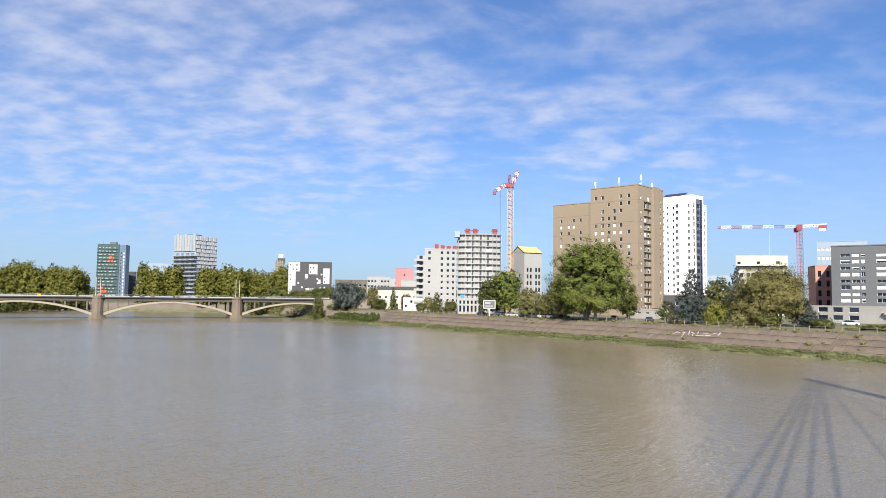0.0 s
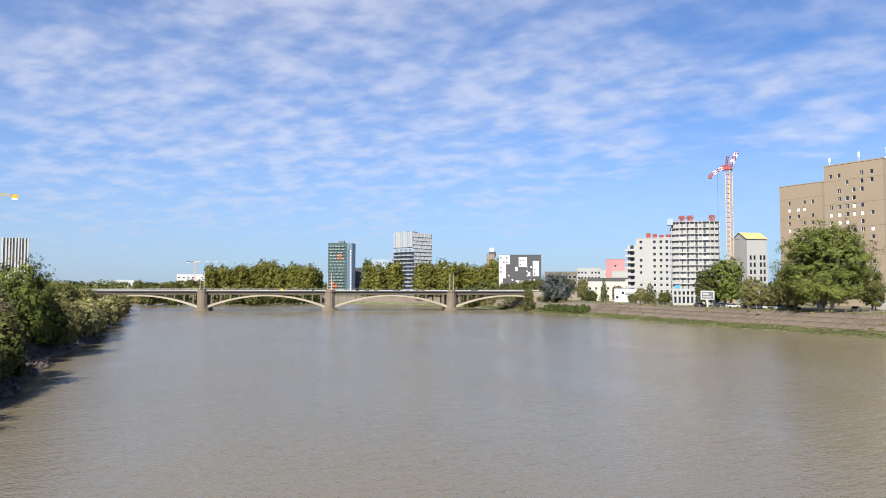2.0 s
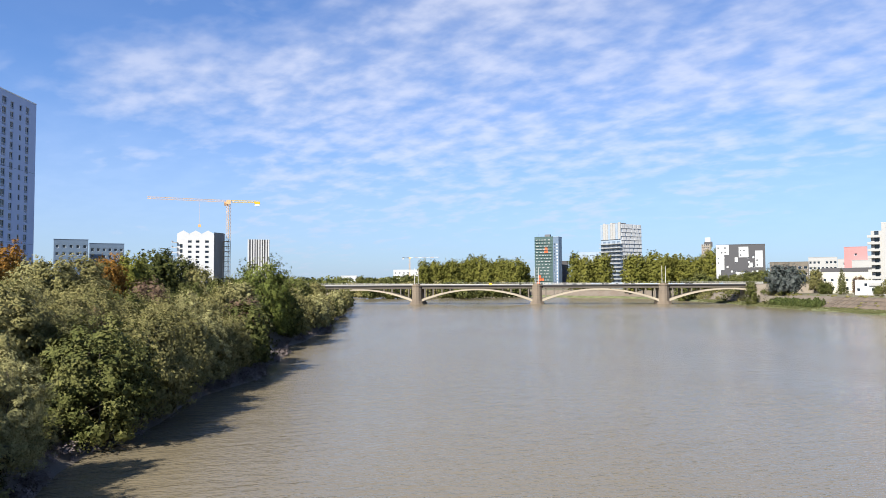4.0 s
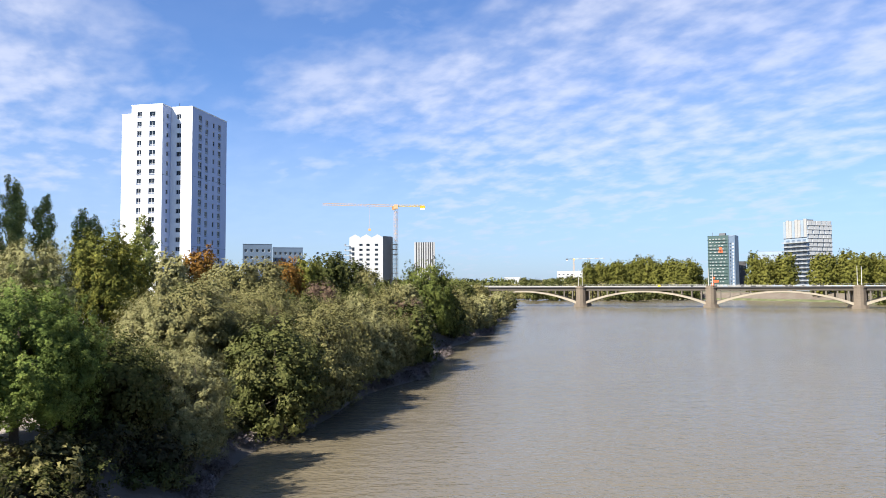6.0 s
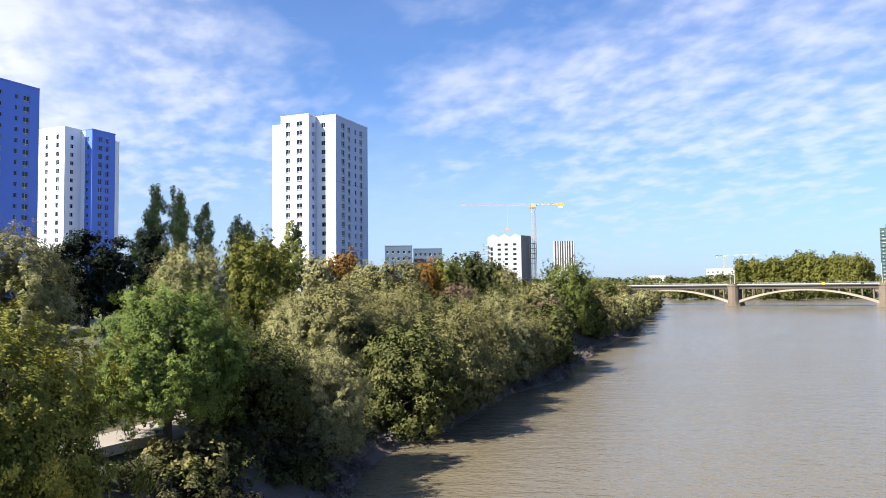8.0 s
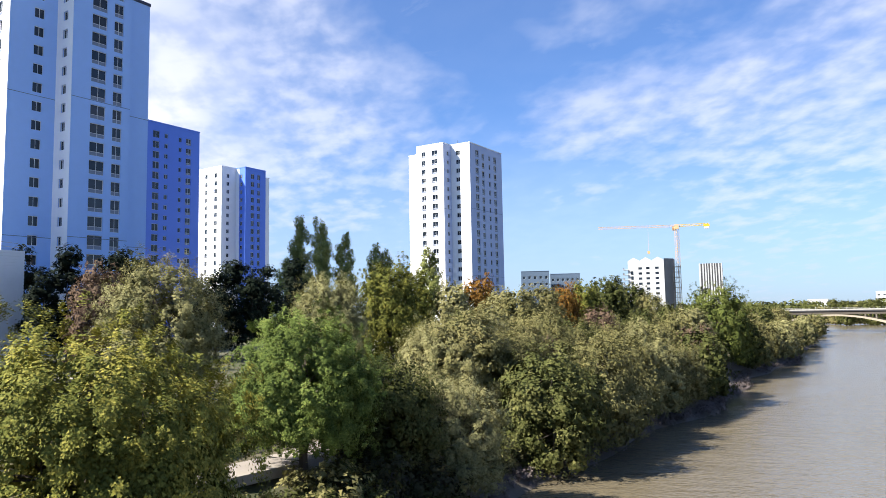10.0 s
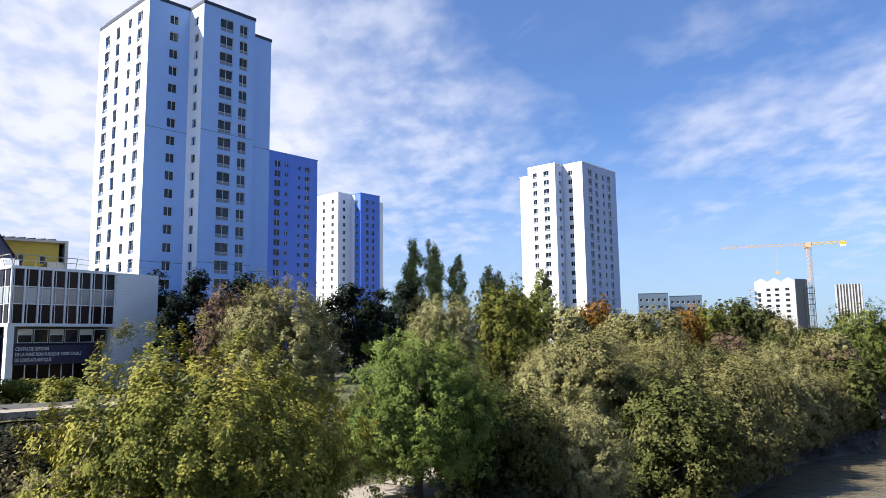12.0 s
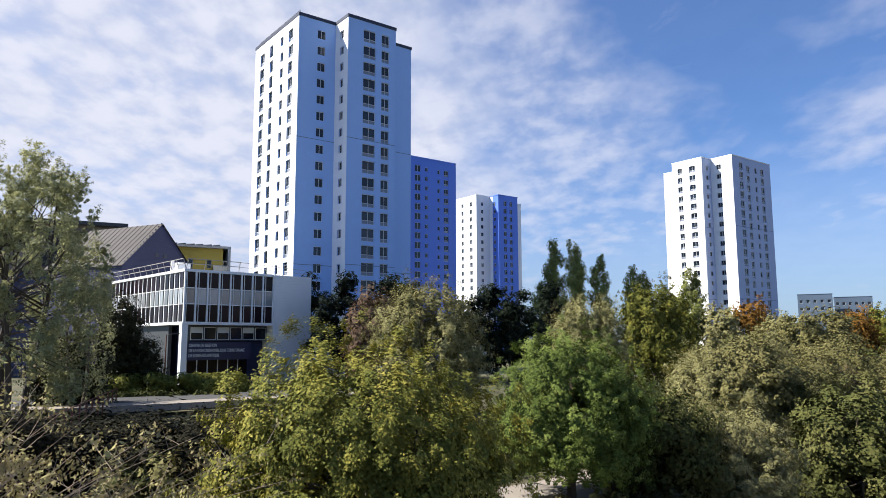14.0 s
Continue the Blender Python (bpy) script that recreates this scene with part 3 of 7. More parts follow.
def tower_tall():
    """The nearest white tower."""
    x, y = polar(96.54, 119)
    z = ground_z(x, y)
    t = thing("apartment_tower", "white high-rise block with dark roof edge and rows of tall windows", "apartment building", x, y, z, 122, "white and blue towers")
    top = 65.7 - z
    n = 19
    z0 = top - 0.9 - STEP * n + 0.25
    side = column(2.2, 1.7, 2.1, "leafpanel", z0, STEP, n) + column(6.1, 1.1, 1.6, "plain", z0 + 0.35, STEP, n) + column(10.4, 1.4, 2.1, "plain", z0 - 0.2, STEP, n) + column(14.2, 1.9, 2.2, "leafpanel", z0 - 0.6, STEP, n)
    joints = [top - 20.9, top - 42.0]
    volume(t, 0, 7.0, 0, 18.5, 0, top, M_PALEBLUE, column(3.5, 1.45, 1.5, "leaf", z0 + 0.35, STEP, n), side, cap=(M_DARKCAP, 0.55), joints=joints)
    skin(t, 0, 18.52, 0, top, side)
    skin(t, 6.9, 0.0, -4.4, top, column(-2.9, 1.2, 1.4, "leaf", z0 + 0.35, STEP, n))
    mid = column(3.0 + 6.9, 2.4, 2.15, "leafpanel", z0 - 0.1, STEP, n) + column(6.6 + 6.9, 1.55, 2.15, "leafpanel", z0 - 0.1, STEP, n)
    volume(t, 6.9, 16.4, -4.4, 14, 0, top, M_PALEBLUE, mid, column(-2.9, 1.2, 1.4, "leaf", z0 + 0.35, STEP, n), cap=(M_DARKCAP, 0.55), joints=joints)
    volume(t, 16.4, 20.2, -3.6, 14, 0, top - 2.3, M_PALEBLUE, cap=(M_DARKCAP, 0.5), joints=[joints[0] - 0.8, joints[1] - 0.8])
    rail = Shape()
    for i in range(12):
        rail.rod((0.4, 0.5 + i * 1.5, top + 0.5), (0.4, 0.5 + i * 1.5, top + 1.2), 0.03, n=4)
    rail.rod((0.4, 0.5, top + 1.2), (0.4, 17.5, top + 1.2), 0.03, n=4)
    part("roof_rail", rail, M_STEEL, t)


def tower_twin():
    """White tower with a deep recess, by the river trees."""
    x, y = polar(62.78, 223)
    z = ground_z(x, y)
    t = thing("apartment_tower", "white high-rise block with a deep recess and grey-blue shaded side", "apartment building", x, y, z, 122, "white and blue towers")
    top = 65.2 - z
    n = 18
    z0 = top - 1.6 - STEP * n + 0.6
    cols = column(3.6, 2.0, 2.2, "leafpanel", z0, STEP, n) + column(7.6, 1.6, 2.1, "leafpanel", z0 - 0.5, STEP, n) + column(12.1, 1.1, 1.6, "plain", z0, STEP, n) + column(15.4, 1.8, 2.2, "leafpanel", z0 - 0.4, STEP, n)
    joints = [top - 20.9, top - 42.0]
    side2 = column(3.6, 1.5, 1.4, "leaf", z0 + 0.4, STEP, n)
    # white skin on the sunlit sides; the grey-blue walls carry painted shade
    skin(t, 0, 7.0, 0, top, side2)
    volume(t, 0, 21.0, 0, 16, 0, top, M_WHITE_SHADE, cols, side2, cap=(M_WHITE, 0.25), joints=joints)
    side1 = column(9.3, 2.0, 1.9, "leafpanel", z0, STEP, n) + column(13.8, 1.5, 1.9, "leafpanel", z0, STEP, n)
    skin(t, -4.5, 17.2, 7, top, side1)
    volume(t, -4.5, 8, 7, 17.2, 0, top, M_WHITE_SHADE, column(-2.4, 1.1, 1.3, "leaf", z0 + 0.3, STEP, n), side1, cap=(M_WHITE, 0.25), joints=joints)
    volume(t, -4.0, 8, 17.2, 20.7, 0, top - 2.4, M_WHITE, cap=(M_WHITE, 0.2))
    an = Shape()
    an.rod((6, 8, top), (6, 8, top + 3.0), 0.06, n=5)
    part("antenna", an, M_STEEL, t)


def tower_blue_far():
    x, y = polar(80.57, 264)
    z = ground_z(x, y)
    t = thing("apartment_tower", "white high-rise block with a cobalt blue river side", "apartment building", x, y, z, 122, "white and blue towers")
    top = 65.2 - z
    n = 18
    z0 = top - 1.5 - STEP * n + 0.6
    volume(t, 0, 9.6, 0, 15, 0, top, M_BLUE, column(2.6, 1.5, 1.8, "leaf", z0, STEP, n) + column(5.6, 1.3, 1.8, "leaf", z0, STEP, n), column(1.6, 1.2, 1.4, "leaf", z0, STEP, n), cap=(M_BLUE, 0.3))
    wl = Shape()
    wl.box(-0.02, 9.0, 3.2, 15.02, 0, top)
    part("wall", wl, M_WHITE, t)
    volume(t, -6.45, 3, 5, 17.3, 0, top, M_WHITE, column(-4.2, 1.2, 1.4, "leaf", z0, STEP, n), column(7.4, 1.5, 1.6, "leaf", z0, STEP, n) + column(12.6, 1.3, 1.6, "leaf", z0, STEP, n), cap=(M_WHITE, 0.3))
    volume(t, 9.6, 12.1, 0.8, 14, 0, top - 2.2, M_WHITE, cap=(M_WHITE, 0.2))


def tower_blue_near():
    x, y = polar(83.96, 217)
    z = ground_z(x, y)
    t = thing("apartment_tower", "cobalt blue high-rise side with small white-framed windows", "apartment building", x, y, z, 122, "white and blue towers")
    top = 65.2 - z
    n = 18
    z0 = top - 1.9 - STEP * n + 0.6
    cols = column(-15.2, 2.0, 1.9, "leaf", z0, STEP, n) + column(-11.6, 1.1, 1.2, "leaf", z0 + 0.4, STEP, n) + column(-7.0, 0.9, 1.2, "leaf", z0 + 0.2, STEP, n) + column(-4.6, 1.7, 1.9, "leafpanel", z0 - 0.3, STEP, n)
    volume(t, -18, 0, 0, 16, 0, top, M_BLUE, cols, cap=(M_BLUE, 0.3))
    volume(t, -26, -18, 2.5, 18, 0, top, M_WHITE, column(-22, 1.4, 1.5, "leaf", z0, STEP, n), column(8, 1.6, 1.7, "leaf", z0, STEP, n), cap=(M_WHITE, 0.3))


tower_tall()
tower_twin()
tower_blue_far()
tower_blue_near()


# ---- buildings of the far bank ----
def at_far(az, d):
    x, y = polar(az, d)
    return x, y, ground_z(x, y)


def tower_tan():
    x, y, z = at_far(-18.73, 280)
    t = thing("apartment_tower", "tall tan-rendered tower of flats with scattered small windows", "apartment building", x, y, z, 44)
    top = EYE_Z + 280 * math.tan(radians(8.95)) - z
    joints = [top - 2.8 * k for k in range(2, 18, 3)]
    side = mixed([3.2, 6.6, 9.4, 11.8, 14.6, 17.6], 16, 3.6, 2.8, 1.15, 1.5, ["plain", "blind", "plain", "leaf"], 4, 0.62)
    fro = mixed([2.2, 18.6], 16, 3.0, 2.8, 0.9, 1.2, ["plain", "blind"], 6, 0.85) + mixed([5.2, 8.0], 16, 2.6, 2.8, 1.5, 1.9, ["blind", "plain", "halfblind", "leaf"], 5, 0.95)
    volume(t, 0, 21.6, 0, 20.6, 0, top, M_TAN, fro, side, joints=joints, joint_mat=M_TAN_JOINT, cap=(M_TAN, 0.4))
    bay = Shape()
    bay.box(11.6, 16.6, -0.9, 0, 3, top + 0.6)
    part("stair_bay", bay, M_TAN, t)
    for k in range(16):
        b = Shape()
        b.box(4.6, 10.4, -0.5, -0.02, 2.2 + 2.8 * k, 2.36 + 2.8 * k)
        part("balcony", b, M_TAN, t)
    for px, py, hh in ((1, 19, 3.2), (2, 9, 4.0), (4, 0.6, 4.6), (18, 3, 3.4), (10, 4, 2.4)):
        m = Shape()
        m.rod((px, py, top), (px, py, top + hh), 0.1, n=5)
        m.box(px - 0.25, px + 0.25, py - 0.25, py + 0.25, top + hh * 0.5, top + hh * 0.95)
        part("antenna", m, M_CRANE_W, t)
    x, y, z = at_far(-14.93, 318)
    t = thing("apartment_block", "lower tan-rendered block of flats beside the tan tower", "apartment building", x, y, z, 44)
    top = EYE_Z + 318 * math.tan(radians(7.61)) - z
    side = mixed([3.5, 7.0, 9.6, 13.6], 14, 4.0, 2.8, 1.1, 1.5, ["plain", "blind", "blind", "leaf"], 9, 0.7)
    volume(t, 0, 16, 0, 18.5, 0, top, M_TAN, (), side, joints=[top - 2.8 * k for k in range(2, 18, 3)], joint_mat=M_TAN_JOINT, cap=(M_TAN, 0.3))


def tower_white():
    x, y, z = at_far(-22.72, 320)
    t = thing("apartment_tower", "white tower of flats with dark glazed strips and solar panels", "apartment building", x, y, z, 37)
    top = EYE_Z + 320 * math.tan(radians(8.0)) - z
    volume(t, 0, 9.0, 0, 15, 0, top, M_WHITE, column(0.8, 1.5, 2.0, "leaf", 4, 2.8, 16), column(1.2, 1.0, 1.4, "leaf", 4, 2.8, 16) + column(6.6, 1.3, 1.5, "leaf", 4.3, 2.8, 16) + column(8.6, 0.9, 1.2, "plain", 3.6, 2.8, 16) + column(11.4, 0.8, 1.2, "plain", 4, 2.8, 16), cap=(M_WHITE, 0.4))
    volume(t, 9.0, 13.4, 1.0, 13, 0, top - 3.2, M_WHITE, column(11.2, 1.2, 1.7, "leaf", 4, 2.8, 15), cap=(M_WHITE, 0.3))
    for k in range(16):
        b = Shape()
        b.box(-0.9, -0.02, 13.2, 15.4, 3.4 + 2.8 * k, 3.55 + 2.8 * k)
        b.box(-0.9, -0.82, 13.2, 15.4, 3.55 + 2.8 * k, 4.2 + 2.8 * k)
        part("balcony", b, M_WHITE, t)
    for a, b, mt in ((3.0, 5.6, M_GREY), (6.0, 7.6, M_NAVY)):
        strip = Shape()
        strip.box(a, b, -0.22, -0.02, 3, top - 1.2)
        st = part("cladding_strip", strip, mt, t, "dark cladding strip")
        for k in range(16):
            w = Shape()
            w.box(a + 0.3, b - 0.3, -0.3, -0.23, 4 + 2.8 * k, 5.6 + 2.8 * k)
            part("strip_window", w, M_GLASS, st)
    for i in range(6):
        pan = Shape()
        y0 = 4 + i * 1.8
        pan.slab([(1.0, top + 0.5), (3.2, top + 1.9), (3.1, top + 2.0), (0.9, top + 0.6)], y0, y0 + 1.6)
        part("solar_panel", pan, M_NAVY, t)


M_PODIUM = material("stained podium concrete", (0.228, 0.217, 0.198), 0.85, vary=0.12, grain=2, stain=0.25)


def block_grey():
    x, y, z = at_far(-32.06, 250)
    t = thing("apartment_block", "long grey-clad block with white blinds above a concrete podium", "apartment building", x, y, z, -40)
    top = EYE_Z + 250 * math.tan(radians(3.95)) - z
    r = random.Random(3)
    fro = []
    for j in range(8):
        for a, w in ((2.5, 2.6), (5.6, 2.0), (8.0, 1.1), (12.0, 2.6), (14.9, 2.2), (19, 3.4), (24, 2.6), (27, 2)):
            fro.append((a, 6.2 + 1.98 * j, w, 0.95 if j % 2 else 1.25, r.choice(["blind", "blind", "halfblind", "leaf"])))
    volume(t, 0, 32, 0, 14, 5.2, top, M_GREY, fro, (), cap=(M_GREY, 0.3))
    pod = [(a, z1, 2.6, 1.5, "plain") for a in (-3.5, 0.5, 4.8) for z1 in (0.8, 3.2)]
    volume(t, -8.5, 16, -2.2, 13, -0.6, 5.2, M_PODIUM, pod, (), name="podium")
    volume(t, 16, 34, 0.8, 13, -0.6, 5.2, M_DGREY, name="podium")
    st = Shape()
    for i in range(9):
        st.box(13.4 + i * 0.5, 13.9 + i * 0.5, -3.4, -2.25, 3.2 - i * 0.36, 3.35 - i * 0.36)
    part("outside_stair", st, M_CONC, t)


def block_site():
    """Concrete tower under construction with open floors, and the white blocks beside it."""
    x, y, z = at_far(-8.09, 288)
    d = 288
    t = thing("unfinished_tower", "raw concrete tower under construction with open balconies and red formwork", "building site", x, y, z, -3)
    top = EYE_Z + d * math.tan(radians(5.1)) - z
    core = Shape()
    core.prism([(-17.4, 1.9), (-15.2, 0.8), (-10, 0.25), (-3.7, 0.8), (-0.6, 2.0), (-0.6, 13), (-17.4, 13)], 0, top)
    part("core_wall", core, M_CONC_W, t)
    fl = 12
    for k in range(fl + 1):
        zz = 3.2 + (top - 3.2) * k / fl
        s = Shape()
        s.prism([(-18, 1.2), (-15.5, 0), (-10, -0.6), (-3.5, 0), (0, 1.4), (0, 13), (-18, 13)], zz - 0.10, zz + 0.10)
        part("floor_slab", s, M_CONC_W, t)
        if k < fl:
            hgt = (top - 3.2) / fl
            for a in (-17.8, -16.2, -14.9, -12.4, -11.0, -9.4, -8.0, -6.6, -3.8, -2.2, -0.3):
                c = Shape()
                yy = 0.5 if -16 < a < -2 else 1.6
                c.box(a, a + 0.3, yy - 0.75, yy + 1.0, zz + 0.10, zz + hgt - 0.10)
                part("concrete_fin", c, M_CONC_W, t)
            if k % 3 == 0:
                for a in (-14.4, -6.2):
                    p = Shape()
                    p.box(a, a + 2.2, 0.3, 0.45, zz + 0.14, zz + 1.2)
                    part("balcony_wall", p, M_CONC, t)
            # solid dark boxes on the wall: the openings' inner shade is their colour
            for a, yf in ((-13.9, 0.62), (-12.0, 0.40), (-8.9, 0.30), (-5.9, 0.50)):
                v = Shape()
                v.box(a, a + 0.75, yf, yf + 0.5, zz + 0.3, zz + hgt - 0.6)
                part("opening", v, M_DFRAME, t)
    for k in range(3):
        f = Shape()
        a = (-14.6, -11.6, -3.6)[k]
        f.box(a, a + 1.9, 2.5, 4.5, top + 0.1, top + 2.6)
        f.box(a - 0.5, a + 2.4, 2.2, 4.8, top + 1.7, top + 1.9)
        part("formwork", f, M_REDFORM, t, "red steel formwork")
    g = Shape()
    for a in range(15):
        g.rod((-18.6 + a * 1.35, 0.2, top - 0.4), (-18.6 + a * 1.35, 0.2, top + 1.4), 0.05, n=4)
    for zz in (top + 0.4, top + 1.4):
        g.rod((-18.6, 0.2, zz), (0.5, 0.2, zz), 0.04, n=4)
    g.box(-19.2, -17.0, -0.4, 3, top - 1.2, top + 1.2)
    part("guard_rail", g, M_STEELBLUE, t)
    x, y, z = at_far(-4.5, 330)
    t = thing("unfinished_block", "white block under construction with small square windows and red formwork", "building site", x, y, z, -3)
    top = EYE_Z + 330 * math.tan(radians(3.9)) - z
    hol = [(a, 4.4 + 2.75 * j, 1.15, 1.2, "void" if j > 4 else "plain") for a in (-13.5, -7.7, -4.9, -2.4) for j in range(9) if not (a == -13.5 and j in (2, 6))]
    volume(t, -15.1, -0.3, 0, 12, 0, top, M_CONC_W, hol, (), cap=(M_CONC, 0.2))
    for k in range(4):
        f = Shape()
        a = -10.6 + 2.8 * k
        f.box(a, a + 1.9, 1, 1.4, top + 0.2, top + (2.3, 1.9, 1.5, 1.6)[k])
        part("formwork", f, M_REDFORM, t, "red steel formwork")
    volume(t, -18.8, -15.1, 0.8, 11, 0, top - 3.0, M_CONC_W, [(-17.6, 4.4 + 2.75 * j, 1.5, 1.9, "void") for j in range(8)], (), name="wall")
    for j in range(8):
        b = Shape()
        b.box(-20.0, -15.8, -0.7, 0.79, 3.7 + 2.75 * j, 3.9 + 2.75 * j)
        b.box(-20.0, -15.8, -0.7, -0.62, 3.9 + 2.75 * j, 4.7 + 2.75 * j)
        part("balcony", b, M_CONC_W, t)
    x, y, z = at_far(-1.6, 338)
    t = thing("site_podium", "pale two-storey podium of the building site with dark windows", "building", x, y, z, -4)
    base = [(1.0 + 2.5 * i, 1.0, 1.1, 2.4, "void") for i in range(8)] + [(1.0 + 2.5 * i, 4.0, 1.1, 1.4, "void") for i in range(8)]
    volume(t, 0, 21.5, 0, 5, 0, 6.4, M_CONC_W, base, ())
    x, y, z = at_far(-4.6, 281)
    t = thing("site_podium", "pale two-storey podium of the unfinished tower with dark windows", "building", x, y, z, -6)
    base = [(0.6 + 1.5 * i, 0.9, 0.8, 2.4, "void") for i in range(6)] + [(0.6 + 1.5 * i, 4.0, 0.8, 1.3, "void") for i in range(6)]
    volume(t, 0, 9.4, 0, 4, 0, 6.2, M_CONC_W, base, ())
    bl = Shape()
    bl.box(1.0, 2.6, -0.2, -0.05, 6.3, 7.6)
    part("tarpaulin", bl, M_SKYTARP, t, "bright blue tarpaulin")
    x, y, z = at_far(-9.9, 302)
    t = thing("unfinished_house_block", "white gabled block with dark openings and a pale yellow roof", "building site", x, y, z, 25)
    top = EYE_Z + 302 * math.tan(radians(3.75)) - z
    hol = [(a, 3.5 + 2.8 * j, 0.95, 1.7, "void") for a in (1.2, 2.9) for j in range(6)] + [(a, 3.5 + 2.8 * j, 1.0, 1.8, "void") for a in (5.6, 7.2) for j in range(6)]
    sid = [(3.5, 4 + 2.8 * j, 0.9, 1.5, "void") for j in range(5)] + [(7.4, 4 + 2.8 * j, 0.9, 1.5, "void") for j in range(5)]
    volume(t, 0, 9, 0, 9.4, 0, top, M_CONC_W, hol, sid)
    rf = Shape()
    rf.face([(-0.3, -0.4, top - 0.3), (9.3, -0.4, top - 0.3), (9.3, 4.7, top + 2.6), (-0.3, 4.7, top + 2.6)])
    rf.face([(-0.3, 9.8, top - 0.3), (-0.3, 4.7, top + 2.6), (9.3, 4.7, top + 2.6), (9.3, 9.8, top - 0.3)])
    rf.face([(0, 0, top - 0.2), (0, 4.7, top + 2.4), (0, 9.4, top - 0.2)], 1)
    part("pitched_roof", rf, [M_WOODROOF, M_CONC_W], t)


M_SKYTARP = material("blue tarpaulin", (0.038, 0.243, 0.471), 0.6)
M_CONC_W = material("whitish fair-face concrete", (0.305, 0.300, 0.288), 0.8, vary=0.08, grain=1.4, stain=0.1, bump=0.05)
tower_tan()
tower_white()
block_grey()
block_site()


# ---- distant buildings ----
def far_green_tower():
    x, y, z = at_far(21.2, 660)
    t = thing("office_tower", "green glazed tower with white balcony bands and orange panels", "apartment building", x, y, z, 8)
    top = EYE_Z + 660 * math.tan(radians(3.55)) - z
    w = 660 * math.radians(1.5)
    volume(t, -w, 0, 0, 14, 0, top, M_GREEN, cap=(M_GREEN, 0.4))
    volume(t, 0.02, 5.2, 0.4, 14, 0, top, M_HAZE, column(1.0, 0.9, 1.7, "leaf", 4, 2.9, 13) + column(3.2, 0.9, 1.7, "blind", 4, 2.9, 13), cap=(M_STEELBLUE, 0.3))
    r = random.Random(8)
    for k in range(15):
        zz = 3.2 + k * (top - 4) / 15
        b = Shape()
        b.box(-w - 0.1, -1.0, -0.5, -0.01, zz, zz + 0.25)
        part("balcony", b, M_GREEN, t)
        s = Shape()
        a = -w + 1.5
        while a < -3:
            ln = r.uniform(0.7, 2.4)
            s.box(a, min(a + ln, -1.4), -0.16, -0.03, zz + 0.6, zz + 1.3)
            a += ln + r.uniform(0.8, 2.4)
        part("white_band", s, M_CONC_W, t)
    for k, a in ((11, -7.5), (10, -7.0), (10, -8.2), (2, -14), (1, -13), (0, -15), (1, -11)):
        o = Shape()
        o.box(a, a + 2.4, -0.56, -0.1, 3.5 + k * (top - 4) / 15, 5.6 + k * (top - 4) / 15)
        part("orange_panel", o, M_ORANGE, t)
    c = Shape()
    c.box(-w * 0.5, -w * 0.2, 4, 8, top, top + 2.6)
    c.rod((-w * 0.8, 3, top), (-w * 0.8, 3, top + 3.5), 0.15, n=5)
    part("roof_plant", c, M_GREY, t)


def far_banded_tower():
    """A corner tower: slatted balconies on one face, white staggered panels on the other."""
    x, y, z = at_far(15.9, 590)
    t = thing("apartment_tower", "white-topped tower with grey slatted balconies and white staggered panels", "apartment building", x, y, z, 61)
    top = EYE_Z + 590 * math.tan(radians(4.44)) - z
    volume(t, 0, 23, 0, 23, 0, top, M_STEELBLUE, (), (), cap=(M_OFFWHITE, 0.3))
    r = random.Random(2)
    low = top * 0.74
    floors = 15
    step = (top - 4.0) / floors
    for k in range(floors):
        zz = 4.0 + k * step
        if zz < low:
            b = Shape()
            b.box(-2.4, -0.02, -1.2, 23, zz, zz + 0.3)
            b.box(-2.4, -2.25, -1.2, 23, zz + 0.55, zz + 0.72)
            b.box(-2.4, -2.25, -1.2, 23, zz + 0.95, zz + 1.12)
            part("balcony", b, M_CONC_W, t)
            for a in (1.0, 6.2, 11.5, 16.8):
                w = Shape()
                w.box(-0.1, -0.02, a + r.uniform(0, 1.2), a + 3.6, zz + 0.5, zz + 2.5)
                part("glazing", w, M_HAZE, t)
        a = 0.3 + (k % 2) * 1.1
        while a < 22:
            ln = r.uniform(3.0, 5.2)
            p = Shape()
            p.box(a, min(a + ln, 22.9), -0.3, -0.02, zz + 0.35, zz + step)
            part("white_panel", p, M_OFFWHITE, t)
            a += ln + r.uniform(0.7, 1.3)
        f = Shape()
        f.box(-0.1, 23.1, -0.55, -0.02, zz, zz + 0.32)
        part("floor_band", f, M_GREY if zz < low else M_OFFWHITE, t)
    for i in range(8):
        c = Shape()
        c.box(-0.6, -0.02, 0.1 + i * 2.87, 2.7 + i * 2.87, low + 1.6, top + (1.0 if i % 3 else 1.8))
        part("crown_panel", c, M_STEELBLUE if i % 3 == 1 else M_CONC_W, t)
    g = Shape()
    g.box(4, 12, 6, 15, top, top + 1.8)
    part("roof_plant", g, M_GREY, t)


